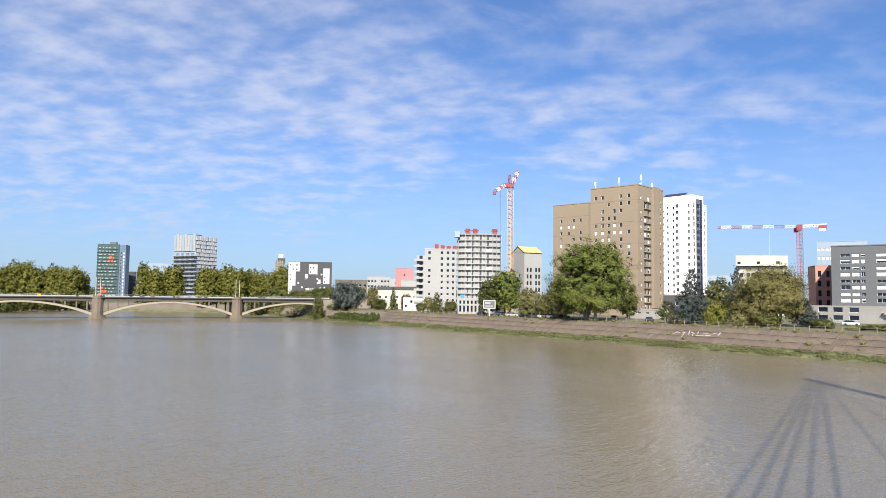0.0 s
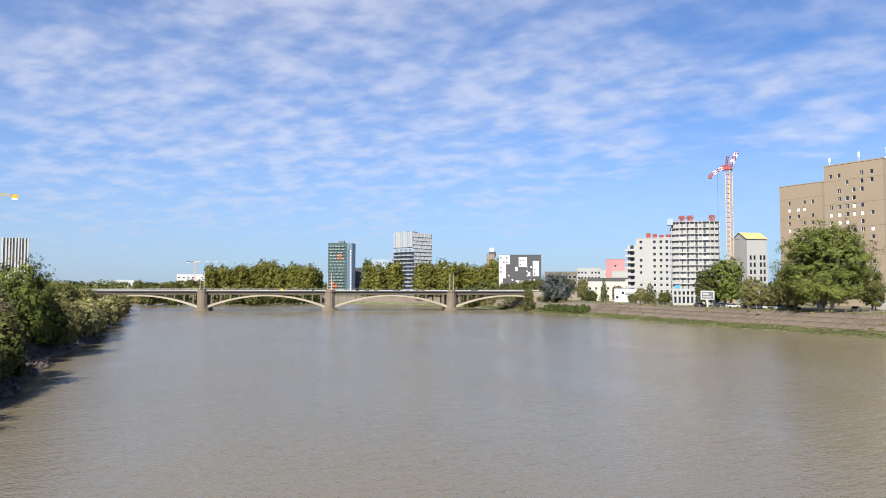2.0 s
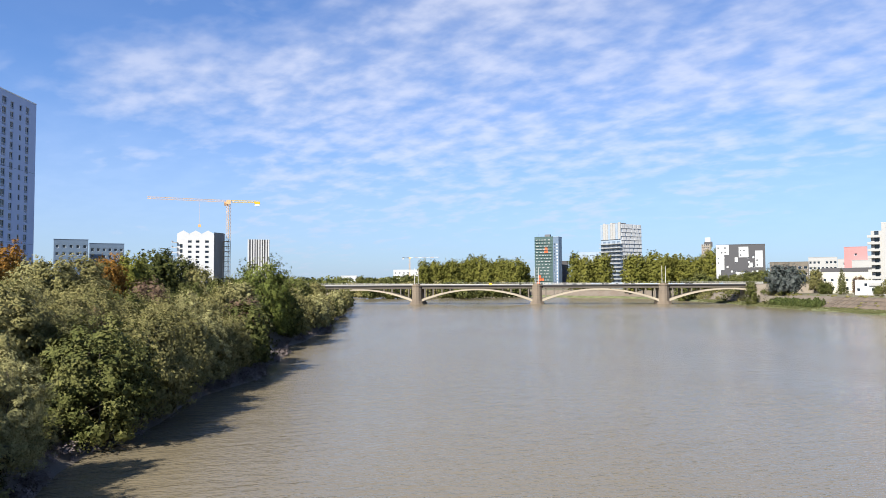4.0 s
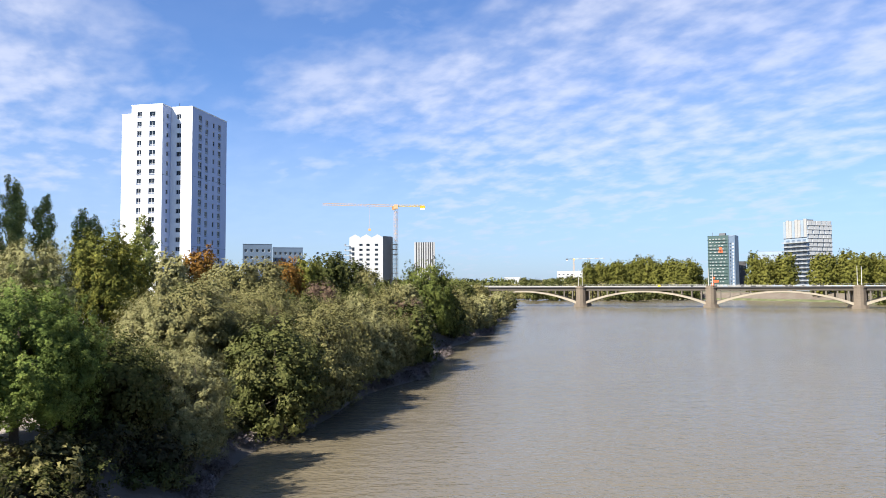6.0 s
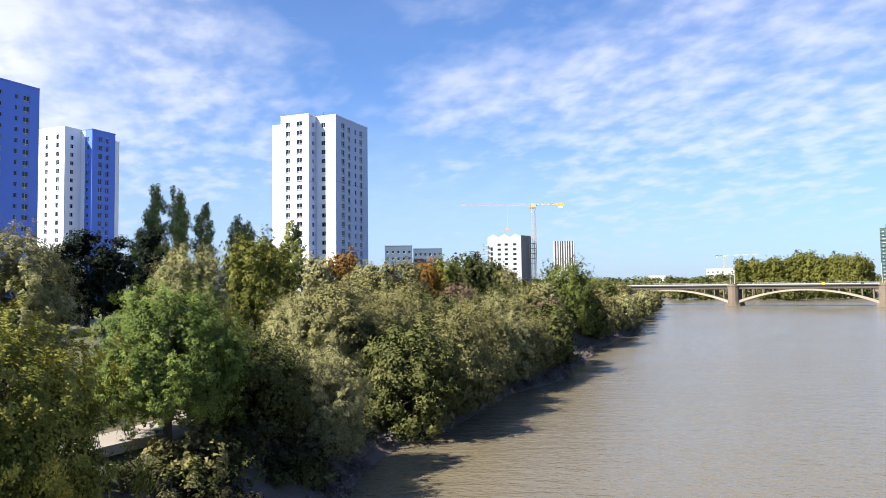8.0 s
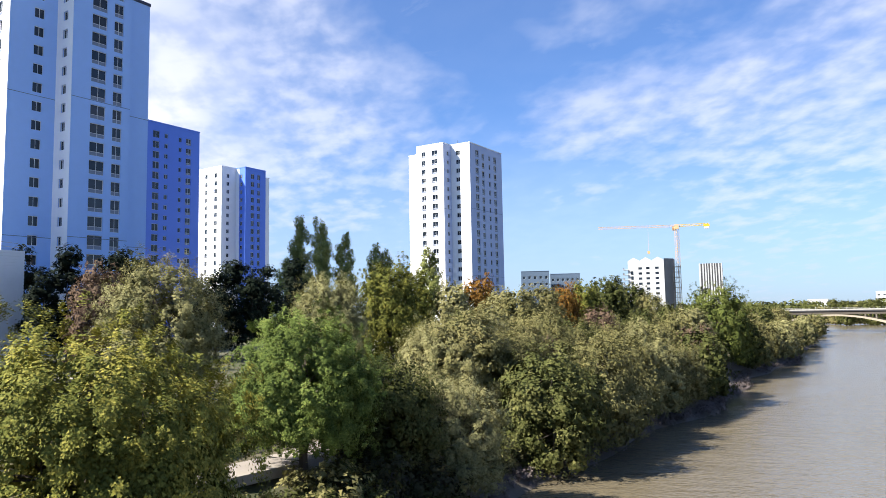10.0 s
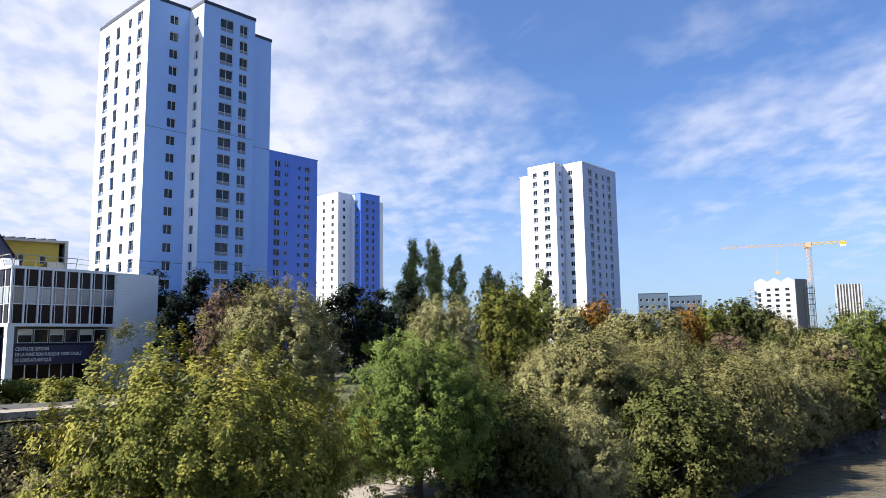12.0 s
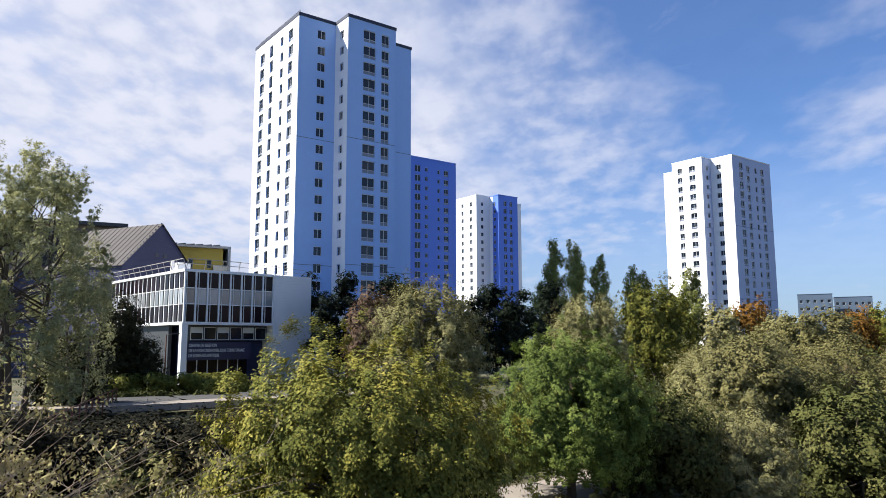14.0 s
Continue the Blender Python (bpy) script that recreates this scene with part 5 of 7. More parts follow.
# ---- trees ----
def leaf_cloud(puffs, count, size, seed, long=1.0, droop=0.0, flat=0.0, fill=0.25, sides=4, sprays=0, loose=0.2, far=0.8, form=None):
    """Vertices and faces of many small leaves on the shells of ellipsoid clumps (x, y, z, rx, ry, rz),
    gathered in sprays, so many to a clump, where sprays are given. form: middle and half-sizes of the crown whose face the leaves follow."""
    rng = np.random.default_rng(seed)
    pf = np.array(puffs, float)
    area = (pf[:, 3] * pf[:, 4] + pf[:, 3] * pf[:, 5] + pf[:, 4] * pf[:, 5])

    def shell(k):
        pick = rng.choice(len(pf), k, p=area / area.sum())
        d = rng.normal(size=(k, 3))
        d /= np.linalg.norm(d, axis=1)[:, None]
        r = np.where(rng.random(k) < fill, rng.random(k) ** 0.5, rng.normal(0.98, 0.06, k))
        return pick, d, pf[pick, :3] + d * pf[pick, 3:6] * r[:, None]

    if sprays:
        pick, d, c = shell(len(pf) * sprays)
        way = d + rng.normal(0, 0.35, d.shape) + np.array([0, 0, 0.5 - droop])
        way /= np.linalg.norm(way, axis=1)[:, None]
        reach = pf[pick, 3] * rng.uniform(far * 0.4, far, len(pick))
        j = rng.integers(0, len(pick), count)
        along = rng.uniform(-0.35, 1.0, count)
        c = c[j] + way[j] * (reach[j] * along)[:, None] + rng.normal(0, 1, (count, 3)) * (pf[pick[j], 3] * loose * (1.1 - 0.6 * np.abs(along)))[:, None]
        d = way[j] * 0.4 + d[j] * 0.6
    else:
        pick, d, c = shell(count)
    nrm = d + rng.normal(0, 0.33, (count, 3)) + np.array([0, 0, 0.30 + flat])
    if form is not None:
        out = (c - np.array(form[0])) / np.array(form[1]) ** 2
        out /= np.linalg.norm(out, axis=1)[:, None] + 1e-9
        nrm = d * 0.65 + out * 0.85 + rng.normal(0, 0.33, (count, 3)) + np.array([0, 0, 0.22 + flat])
    nrm /= np.linalg.norm(nrm, axis=1)[:, None]
    a = rng.normal(size=(count, 3))
    a[:, 2] -= droop * 3
    a -= nrm * (a * nrm).sum(1)[:, None]
    a /= np.linalg.norm(a, axis=1)[:, None] + 1e-9
    b = np.cross(nrm, a)
    s = size * rng.uniform(0.6, 1.25, count)
    la, lb = (s * long)[:, None], (s * 0.5)[:, None]
    bow = nrm * (s * 0.18)[:, None]
    if sides == 3:
        v = np.stack([c - a * la * 0.62, c + a * la * 0.45 + b * lb * 1.15, c + a * la * 0.45 - b * lb * 1.15], 1)
    else:
        v = np.stack([c - a * la * 0.5, c + b * lb - bow, c + a * la * 0.5, c - b * lb - bow], 1)
    keep = c[:, 2] > 0.05
    v = v[keep]
    f = np.arange(len(v) * sides).reshape(-1, sides)
    return v.reshape(-1, 3), f


def cloud_mesh(name, v, f, mat):
    me = bpy.data.meshes.new(name)
    me.vertices.add(len(v))
    me.vertices.foreach_set("co", v.astype(np.float32).ravel())
    k = f.shape[1]
    me.loops.add(f.size)
    me.loops.foreach_set("vertex_index", f.astype(np.int32).ravel())
    me.polygons.add(len(f))
    me.polygons.foreach_set("loop_start", np.arange(0, f.size, k, dtype=np.int32))
    me.update(calc_edges=True)
    me.materials.append(mat)
    return me


def wood(sh, a, b, r0, r1, rng, bends=3, n=6, wob=0.12):
    """A crooked limb."""
    a, b = Vector(a), Vector(b)
    ln = (b - a).length
    prev, pr = a, r0
    for i in range(1, bends + 1):
        q = a.lerp(b, i / bends)
        if i < bends:
            q += Vector((rng.uniform(-1, 1), rng.uniform(-1, 1), rng.uniform(-0.4, 0.4))) * ln * wob
        rr = r0 + (r1 - r0) * i / bends
        sh.rod(prev, q, pr, rr, n, caps=False)
        prev, pr = q, rr


def crown_puffs(kind, rng):
    """Clumps of a crown in a unit box: width 1 (x, y from -0.5 to 0.5), height 1."""
    out = []
    low, high, mid, count, small, big, tall = {
        "round": (0.16, 0.93, 0.50, 70, 0.070, 0.125, 0.85), "bush": (0.05, 0.92, 0.40, 66, 0.070, 0.130, 0.90), "willow": (0.05, 0.95, 0.38, 100, 0.050, 0.090, 1.5),
        "open": (0.14, 0.96, 0.50, 230, 0.022, 0.055, 1.5), "pine": (0.16, 0.96, 0.30, 70, 0.060, 0.120, 0.42)}.get(kind, (0, 1, 0.5, 0, 0, 0, 1))
    lobes = [] if kind == "willow" else [(rng.uniform(0, 6.283), rng.uniform(0, 1), rng.uniform(0.72, 1.14)) for _ in range(10)]
    loose = kind in ("open", "pine")
    spots = []
    for i in range(count):
        best, far = None, -1.0
        for k in range(1 if loose else 14):
            g, z = rng.uniform(0, 6.283), low + (high - low) * rng.random()
            span = (high - mid) if z > mid else (mid - low) * 1.35 + 0.05
            env = 0.42 * math.sqrt(max(0.04, 1 - ((z - mid) / (span + 0.05)) ** 2))
            if kind == "pine":
                env = 0.44 * (1.02 - z) ** 0.55
            for la, lz, lk in lobes:
                near = max(0.0, math.cos(g - la)) ** 4 * max(0.0, 1 - abs(z - lz) * 2.5)
                env *= 1 + (lk - 1) * near
            rr = env * (math.sqrt(rng.uniform(0.2, 1.0)) if loose else rng.uniform(0.74, 1.0))
            q = (rr * math.cos(g), rr * math.sin(g), z)
            gap = 0.0 if loose else min([sum((a - b) ** 2 for a, b in zip(q, o)) for o in spots] or [9.0])
            if gap > far:
                best, far = q, gap
        spots.append(best)
        tip = rng.random() < 0.2
        r = rng.uniform(small * 0.55, small) if tip else rng.uniform(small, big)
        out.append((*best, r, r, r * tall * (1.5 if tip and kind != "pine" else 1.0)))
    for i in range(0 if loose or not count else 26):
        g, rr, z = rng.uniform(0, 6.283), math.sqrt(rng.random()), rng.uniform(low + 0.08, high - 0.14)
        env = 0.27 * math.sqrt(max(0.05, 1 - ((z - mid) / (high - mid + 0.1)) ** 2))
        out.append((rr * env * math.cos(g), rr * env * math.sin(g), z, 0.12, 0.12, 0.12))
    if kind == "poplar":
        for i in range(110):
            z = 0.05 + 0.89 * (i / 109)
            env = 0.33 * min(1.0, ((1.03 - z) * 2.6) ** 0.7) * (0.7 + 0.3 * min(1, z * 4))
            g = rng.uniform(0, 6.283)
            rr = env * math.sqrt(rng.uniform(0.05, 1.0))
            s = rng.uniform(0.08, 0.14) * min(1, 0.35 + (1 - z) * 2)
            out.append((rr * math.cos(g), rr * math.sin(g), z, s, s, 0.035))
    if kind in ("tufted", "ash"):
        # boughs spaced out over the crown's face, each with its own lit side and dark gaps between
        low, high, mid = (0.05, 0.90, 0.42) if kind == "tufted" else (0.27, 0.90, 0.52)
        spots = []
        for i in range(74):
            best, far = None, -1
            for k in range(24):
                g, z = rng.uniform(0, 6.283), low + (high - low) * rng.random()
                span = (high - mid) if z > mid else (mid - low) * 1.5 + 0.05
                env = 0.42 * math.sqrt(max(0.05, 1 - ((z - mid) / (span + 0.04)) ** 2))
                rr = env * rng.uniform(0.72, 1.0)
                q = (rr * math.cos(g), rr * math.sin(g), z)
                gap = min([sum((a - b) ** 2 for a, b in zip(q, o)) for o in spots] or [9])
                if gap > far:
                    best, far = q, gap
            spots.append(best)
            s = rng.uniform(0.055, 0.105)
            out.append((*best, s, s, s * (1.35 if kind == "tufted" else 1.7)))
        for i in range(30):
            g, rr = rng.uniform(0, 6.283), 0.3 * math.sqrt(rng.random())
            out.append((rr * math.cos(g), rr * math.sin(g), rng.uniform(low + 0.1, high - 0.15), 0.09, 0.09, 0.09))
    if kind == "fir":
        for i in range(90):
            z = 0.05 + 0.92 * (i / 89)
            env = 0.44 * (1.0 - z) ** 0.8 + 0.02
            g = i * 2.4
            rr = env * rng.uniform(0.35, 1.0)
            s = 0.04 + 0.09 * (1 - z)
            out.append((rr * math.cos(g), rr * math.sin(g), z, s, s, s * 0.55))
    return out


TREE_KINDS = {  # kind: crown, leaf shape (long, droop, flat), share of leaves inside the clumps
    "round": ("round", 1.3, 0.1, 0.0, 0.25), "bush": ("bush", 1.3, 0.1, 0.0, 0.25), "willow": ("willow", 3.0, -0.25, 0.1, 0.45),
    "tufted": ("tufted", 1.4, 0.0, 0.0, 0.15), "ash": ("ash", 1.7, 0.0, 0.0, 0.2), "poplar": ("poplar", 1.2, 0.0, 0.0, 0.3), "pine": ("pine", 1.8, 0.0, 0.3, 0.4), "fir": ("fir", 2.0, 0.3, 0.2, 0.4), "open": ("open", 2.0, 0.15, 0.1, 0.5)}
TREE_STORE = {}


def tree(kind, leafmat, detail, label, x, y, height, width, variant=0, bark=None, z=None, stems=1, name="tree", group="", cover=1.0):
    """A tree or bush of that size, from a store of crowns that share their meshes. detail: about how many leaves."""
    z = ground_z(x, y) - 0.05 if z is None else z
    step = max(1, round(height / width * 3)) / 3
    key = (kind, leafmat.name, detail, variant, step, stems, bark.name if bark else "", cover)
    if key not in TREE_STORE:
        crown, long, droop, flat, fill = TREE_KINDS[kind]
        rng = random.Random(str(key))
        puffs = crown_puffs(crown, rng)
        tall = 10.0 * step
        pf = [(a * 10, b * 10, c * tall, r1 * 10, r2 * 10, r3 * tall if crown in ("poplar",) else r3 * 10 * max(1.0, step)) for a, b, c, r1, r2, r3 in puffs]
        surf = sum(4 * math.pi * p[3] * p[5] for p in pf)
        size = math.sqrt(surf * (0.13 if kind == "willow" else 0.21) * cover / detail / (0.5 * long))
        form = None if kind == "open" else ((0, 0, tall * 0.42), (4.4, 4.4, tall * 0.5))
        sprays = 0 if kind == "poplar" else 14 if detail > 10000 else 9
        v, f = leaf_cloud(pf, int(detail * 0.8), size, rng.randrange(9999), long, droop, flat, fill, 3, sprays, far={"tufted": 0.26, "ash": 0.40, "willow": 0.50, "open": 0.7, "pine": 0.7}.get(crown, 0.38 if detail > 7000 else 0.2), loose=0.11 if crown in ("tufted", "ash") else 0.18, form=form)
        if kind != "open":
            # the dense, shaded heart of each clump, in larger leaves
            deep = [(a * 0.86, b * 0.86, c * 0.95, r1 * 0.68, r2 * 0.68, r3 * 0.68) for a, b, c, r1, r2, r3 in pf]
            k = int(detail * 0.42)
            area = sum(4 * math.pi * q[3] * q[5] for q in deep)
            v2, f2 = leaf_cloud(deep, k, math.sqrt(area * 1.0 / k), rng.randrange(9999), 1.2, 0, 0, 0.6, 3, form=form)
            v, f = np.concatenate([v, v2]), np.concatenate([f, f2 + len(v)])
        cm = cloud_mesh("crown", v, f, leafmat)
        sh = Shape()
        low = min(p[2] for p in pf)
        for k in range(stems):
            g = k * 2.4 + 0.3
            off = 0.0 if stems == 1 else 0.5
            foot = (off * math.cos(g), off * math.sin(g), -0.3)
            neck = (off * 2.2 * math.cos(g), off * 2.2 * math.sin(g), max(low, tall * 0.3))
            thick = 0.55 if kind in ("bush", "willow") else 1.0
            wood(sh, foot, neck, 0.30 * thick / stems ** 0.4, 0.2 * thick / stems ** 0.4, rng, 2, 6, 0.05)
            head = (neck[0] * 1.3, neck[1] * 1.3, tall * 0.8)
            wood(sh, neck, head, 0.2 * thick / stems ** 0.4, 0.05 * thick, rng, 3, 5, 0.05)
            for p in pf[k::max(stems, 2) * (2 if detail > 24000 else 6)]:
                t0 = Vector(neck).lerp(Vector(head), max(0.0, min(0.9, (p[2] / tall - 0.35) * 1.2)))
                wood(sh, t0, Vector(t0).lerp(Vector(p[:3]), 0.85), 0.05, 0.012, rng, 2, 3, 0.10)
        TREE_STORE[key] = (cm, sh.mesh("trunk", [bark or M_BARK]), tall)
    cm, tm, tall = TREE_STORE[key]
    e = new(name)
    e.matrix_basis = pose(x, y, z, 0, 0, (variant * 77 + x * 13 + y * 7) % 360) @ Matrix.Diagonal((width / 10, width / 10, height / tall, 1))
    tagged(e, label, "bush" if name == "bush" else "tree", group)
    part("trunk", tm, None, e)
    part("crown", cm, None, e)
    return e


def tree_at(kind, leafmat, detail, label, az, d, top_el, width, **kw):
    x, y = polar(az, d)
    h = EYE_Z + d * math.tan(radians(top_el)) - ground_z(x, y)
    return tree(kind, leafmat, detail, label, x, y, h, width, **kw)


# the near trees
tree_at("tufted", L_YELLOW, 190000, "broad yellowing tree on the river bank", 89.8, 28, 0.2, 12.6, stems=3, variant=1, cover=1.7)
tree_at("ash", L_GREEN, 120000, "fresh green ash tree above the path", 75.4, 37, 1.0, 8.6, variant=2, cover=1.15)
tree_at("willow", L_WILLOW, 70000, "drooping olive willow at the water's edge", 64.2, 44, -4.2, 7.8, stems=4, name="bush")
tree_at("bush", L_DEEP, 26000, "dark green bush under the ash tree", 70.0, 42, -3.0, 8.0, stems=4, name="bush")
tree_at("willow", L_WILLOW, 70000, "grey-green willow scrub on the bank", 65.0, 58, -0.6, 10.5, stems=4, variant=1)
tree_at("bush", L_OLIVE, 80000, "olive green bush with pale leaves", 60.0, 60, -1.0, 9.5, stems=4, variant=1, name="bush", cover=0.8)
tree_at("bush", L_RED, 12000, "rusty brown twiggy river bush", 58.2, 66, -1.3, 6.5, stems=4, variant=2, name="bush")
tree_at("bush", L_GREEN, 32000, "bright green sycamore sapling on the bank", 54.2, 70, -2.3, 6.6, stems=2, variant=3, cover=1.2)
tree_at("willow", L_WILLOW, 52000, "tall pale grey-green willow tree", 73.9, 74, 3.4, 10.0, stems=3, variant=2, cover=1.2)
tree_at("willow", L_WILLOW, 64000, "broad pale grey-green willow tree", 85.9, 62, 4.7, 12.0, stems=3, variant=3, cover=1.2)
tree_at("tufted", L_MAPLE, 42000, "dense yellow-green maple tree in the park", 69.2, 82, 5.0, 10.0, variant=4, cover=1.3)
tree_at("round", L_RED, 12000, "dark reddish tree before the pines", 90.2, 84, 4.3, 8.0, variant=4)
for az, d, el, w, k in ((80.8, 100, 4.5, 11, 0), (78.6, 104, 4.0, 9, 1), (92.3, 92, 5.4, 8, 2), (95.4, 98, 5.3, 8, 3), (89.3, 98, 5.3, 9, 1), (97.2, 104, 4.9, 8, 0), (93.8, 88, 3.8, 7, 3), (76.6, 110, 4.6, 8, 2), (82.4, 96, 3.7, 9, 2), (79.8, 98, 3.3, 9, 3), (83.8, 94, 2.6, 8, 1), (87.6, 96, 4.4, 8, 0)):
    tree_at("pine", L_DARK, 6500, "dark green bushy pine tree", az, d, el, w, variant=k, cover=4.5)
tree_at("round", L_DEEP, 9000, "green broadleaf tree before the tower", 88.6, 104, 5.2, 10, variant=1)
for az, el, w, k in ((76.27, 8.25, 4.4, 0), (74.77, 8.1, 4.8, 1), (72.85, 6.9, 4.2, 2), (70.4, 5.95, 4.2, 3), (69.6, 5.5, 3.6, 0), (77.3, 4.9, 4.4, 1)):
    tree_at("poplar", L_POPLAR, 15000, "tall narrow dark green poplar", az, 132, el, w * 1.5, variant=k, group="poplars", cover=2.6)
tree_at("poplar", L_POPLAR, 12000, "narrow poplar before the white tower", 66.2, 150, 5.7, 8.0, variant=2, group="poplars", cover=2.6)
for az, d, el, w, mt, k in ((67.6, 118, 3.7, 10, L_MAPLE, 0), (64.2, 125, 2.7, 9, L_WILLOW, 1), (62.2, 130, 3.2, 9, L_ORANGE, 2), (60.6, 120, 2.0, 8, L_WILLOW, 0), (59.2, 112, 2.1, 9, L_OLIVE, 1),
                           (57.3, 116, 2.2, 9, L_OLIVE, 0), (55.6, 140, 2.3, 8, L_ORANGE, 3), (54.2, 150, 2.5, 9, L_MAPLE, 2), (52.4, 165, 3.0, 12, L_DEEP, 0), (50.4, 175, 2.2, 10, L_DEEP, 1), (49.2, 168, 1.3, 10, L_OLIVE, 2)):
    tree_at("round", mt, 8000, "mid-distance park tree in early autumn", az, d, el, w, variant=k)
tree_at("tufted", L_QUAY, 34000, "large deep green tree leaning over the river", 44.5, 130, 2.3, 13.5, stems=2, variant=2)

# scrub along the near bank
rng_bank = random.Random(21)
s = 34.0
while s < 372:
    for row in range(3):
        q = (-1.9, -8.0, -15.0)[row] + rng_bank.uniform(-1.0, 1.0)
        ss = s + rng_bank.uniform(-2, 2)
        x, y = river_xy(ss, left_edge(ss) + q)
        az = math.degrees(math.atan2(-x, y))
        d = math.hypot(x, y)
        if d < 52 and row == 0:
            continue
        if d < 70 and az > 66 or row == 1 and d > 170 or 42.8 < az < 46.2 and 104 < d < 138:
            continue
        top = (8.6, 11.0, 12.0)[row] + rng_bank.uniform(-1.3, 1.2) - (0.8 if d > 250 else 0)
        mt = rng_bank.choice((L_OLIVE, L_OLIVE, L_WILLOW, L_DEEP, L_OLIVE, L_RED, L_OLIVE, L_DEEP) if d < 130 else (L_OLIVE, L_DEEP, L_OLIVE, L_WILLOW))
        kind = "willow" if mt is L_WILLOW else rng_bank.choice(("bush", "bush", "willow"))
        h = top - ground_z(x, y)
        tree(kind, mt, (19000 if row < 2 else 11000) if d < 90 else 6500 if d < 150 else 2300, "river-bank scrub tree in muted green", x, y, h, h * rng_bank.uniform(0.85, 1.15), variant=rng_bank.randrange(2), stems=3, name="bush", group="bank scrub")
    s += 4.4 + s * 0.012

def thicket(name, label, spots, mats, seed):
    """Low growth that nobody could count: many small clumps in one mesh. Each spot: x, y, z, height, width, leaves, place in mats."""
    rng = random.Random(seed)
    vs, fs, ks, at = [], [], [], 0
    for x, y, z, h, w, leaves, k in spots:
        pf = []
        for i in range(14):
            g, rr = rng.uniform(0, 6.283), 0.4 * math.sqrt(rng.random()) * w
            q = rng.uniform(0.10, 0.16) * w
            pf.append((x + rr * math.cos(g), y + rr * math.sin(g), z + h * rng.uniform(0.2, 0.85) * (1.15 - rr / w), q, q, min(q, h * 0.35)))
        v, f = leaf_cloud(pf, leaves, 0.95 * w / math.sqrt(leaves), rng.randrange(9999), 1.5, 0.0, 0, 0.35, 3, 6, form=((x, y, z - 0.3), (w * 0.5, w * 0.5, h)))
        vs.append(v)
        fs.append(f + at)
        ks += [k] * len(f)
        at += len(v)
    me = cloud_mesh(name, np.concatenate(vs), np.concatenate(fs), mats[0])
    for mt in mats[1:]:
        me.materials.append(mt)
    me.polygons.foreach_set("material_index", ks)
    me.update()
    tagged(new(name, me), label, "undergrowth", kind="stuff")


# undergrowth between the trees and along the path, ivy and brambles over the slope
low_spots = []
for i in range(170):
    az, d = rng_bank.uniform(60, 114), rng_bank.uniform(22, 66)
    x, y = polar(az, d)
    ss, n = river_sn(x, y)
    q = n - left_edge(ss)
    if q > -2.2 or d < 24 and az < 84 or abs(q + 8.6) < 2.2 or az > 98 and 60 < d:
        continue
    h = rng_bank.uniform(1.0, 2.6)
    h = min(h, EYE_Z - 4.4 - ground_z(x, y)) if az > 98 else h
    low_spots.append((x, y, ground_z(x, y), h, h * rng_bank.uniform(1.3, 2.0), 850, rng_bank.choice((0, 1, 2, 2, 0))))
for i in range(150):
    ss = rng_bank.uniform(8, 74)
    x, y = river_xy(ss, left_edge(ss) + rng_bank.uniform(-6.0, -1.6))
    low_spots.append((x, y, ground_z(x, y), rng_bank.uniform(0.5, 1.3), rng_bank.uniform(2.2, 3.6), 750, rng_bank.choice((0, 1, 2, 2))))
thicket("undergrowth", "dark ivy, brambles and low bushes over the bank", low_spots, [L_DEEP, L_OLIVE, L_IVY], 61)

# muddy low growth at the waterline
s = 26.0
mud_spots = []
while s < 200:
    ss = s + rng_bank.uniform(-1, 1)
    x, y = river_xy(ss, left_edge(ss) + rng_bank.uniform(-1.6, -0.5))
    mud_spots.append((x, y, 0.05, rng_bank.uniform(0.6, 1.5), rng_bank.uniform(2.4, 4.0), 900, 0))
    s += 2.2
thicket("waterline_scrub", "mud-covered grey scrub along the waterline", mud_spots, [L_SILVER], 62)


def quay_d(az, d):
    """A distance, at least d, at which that azimuth lies on the level quay."""
    while True:
        s, n = river_sn(*polar(az, d))
        if n - right_edge(s) >= 15.5 or d > 500:
            return d
        d += 1.0


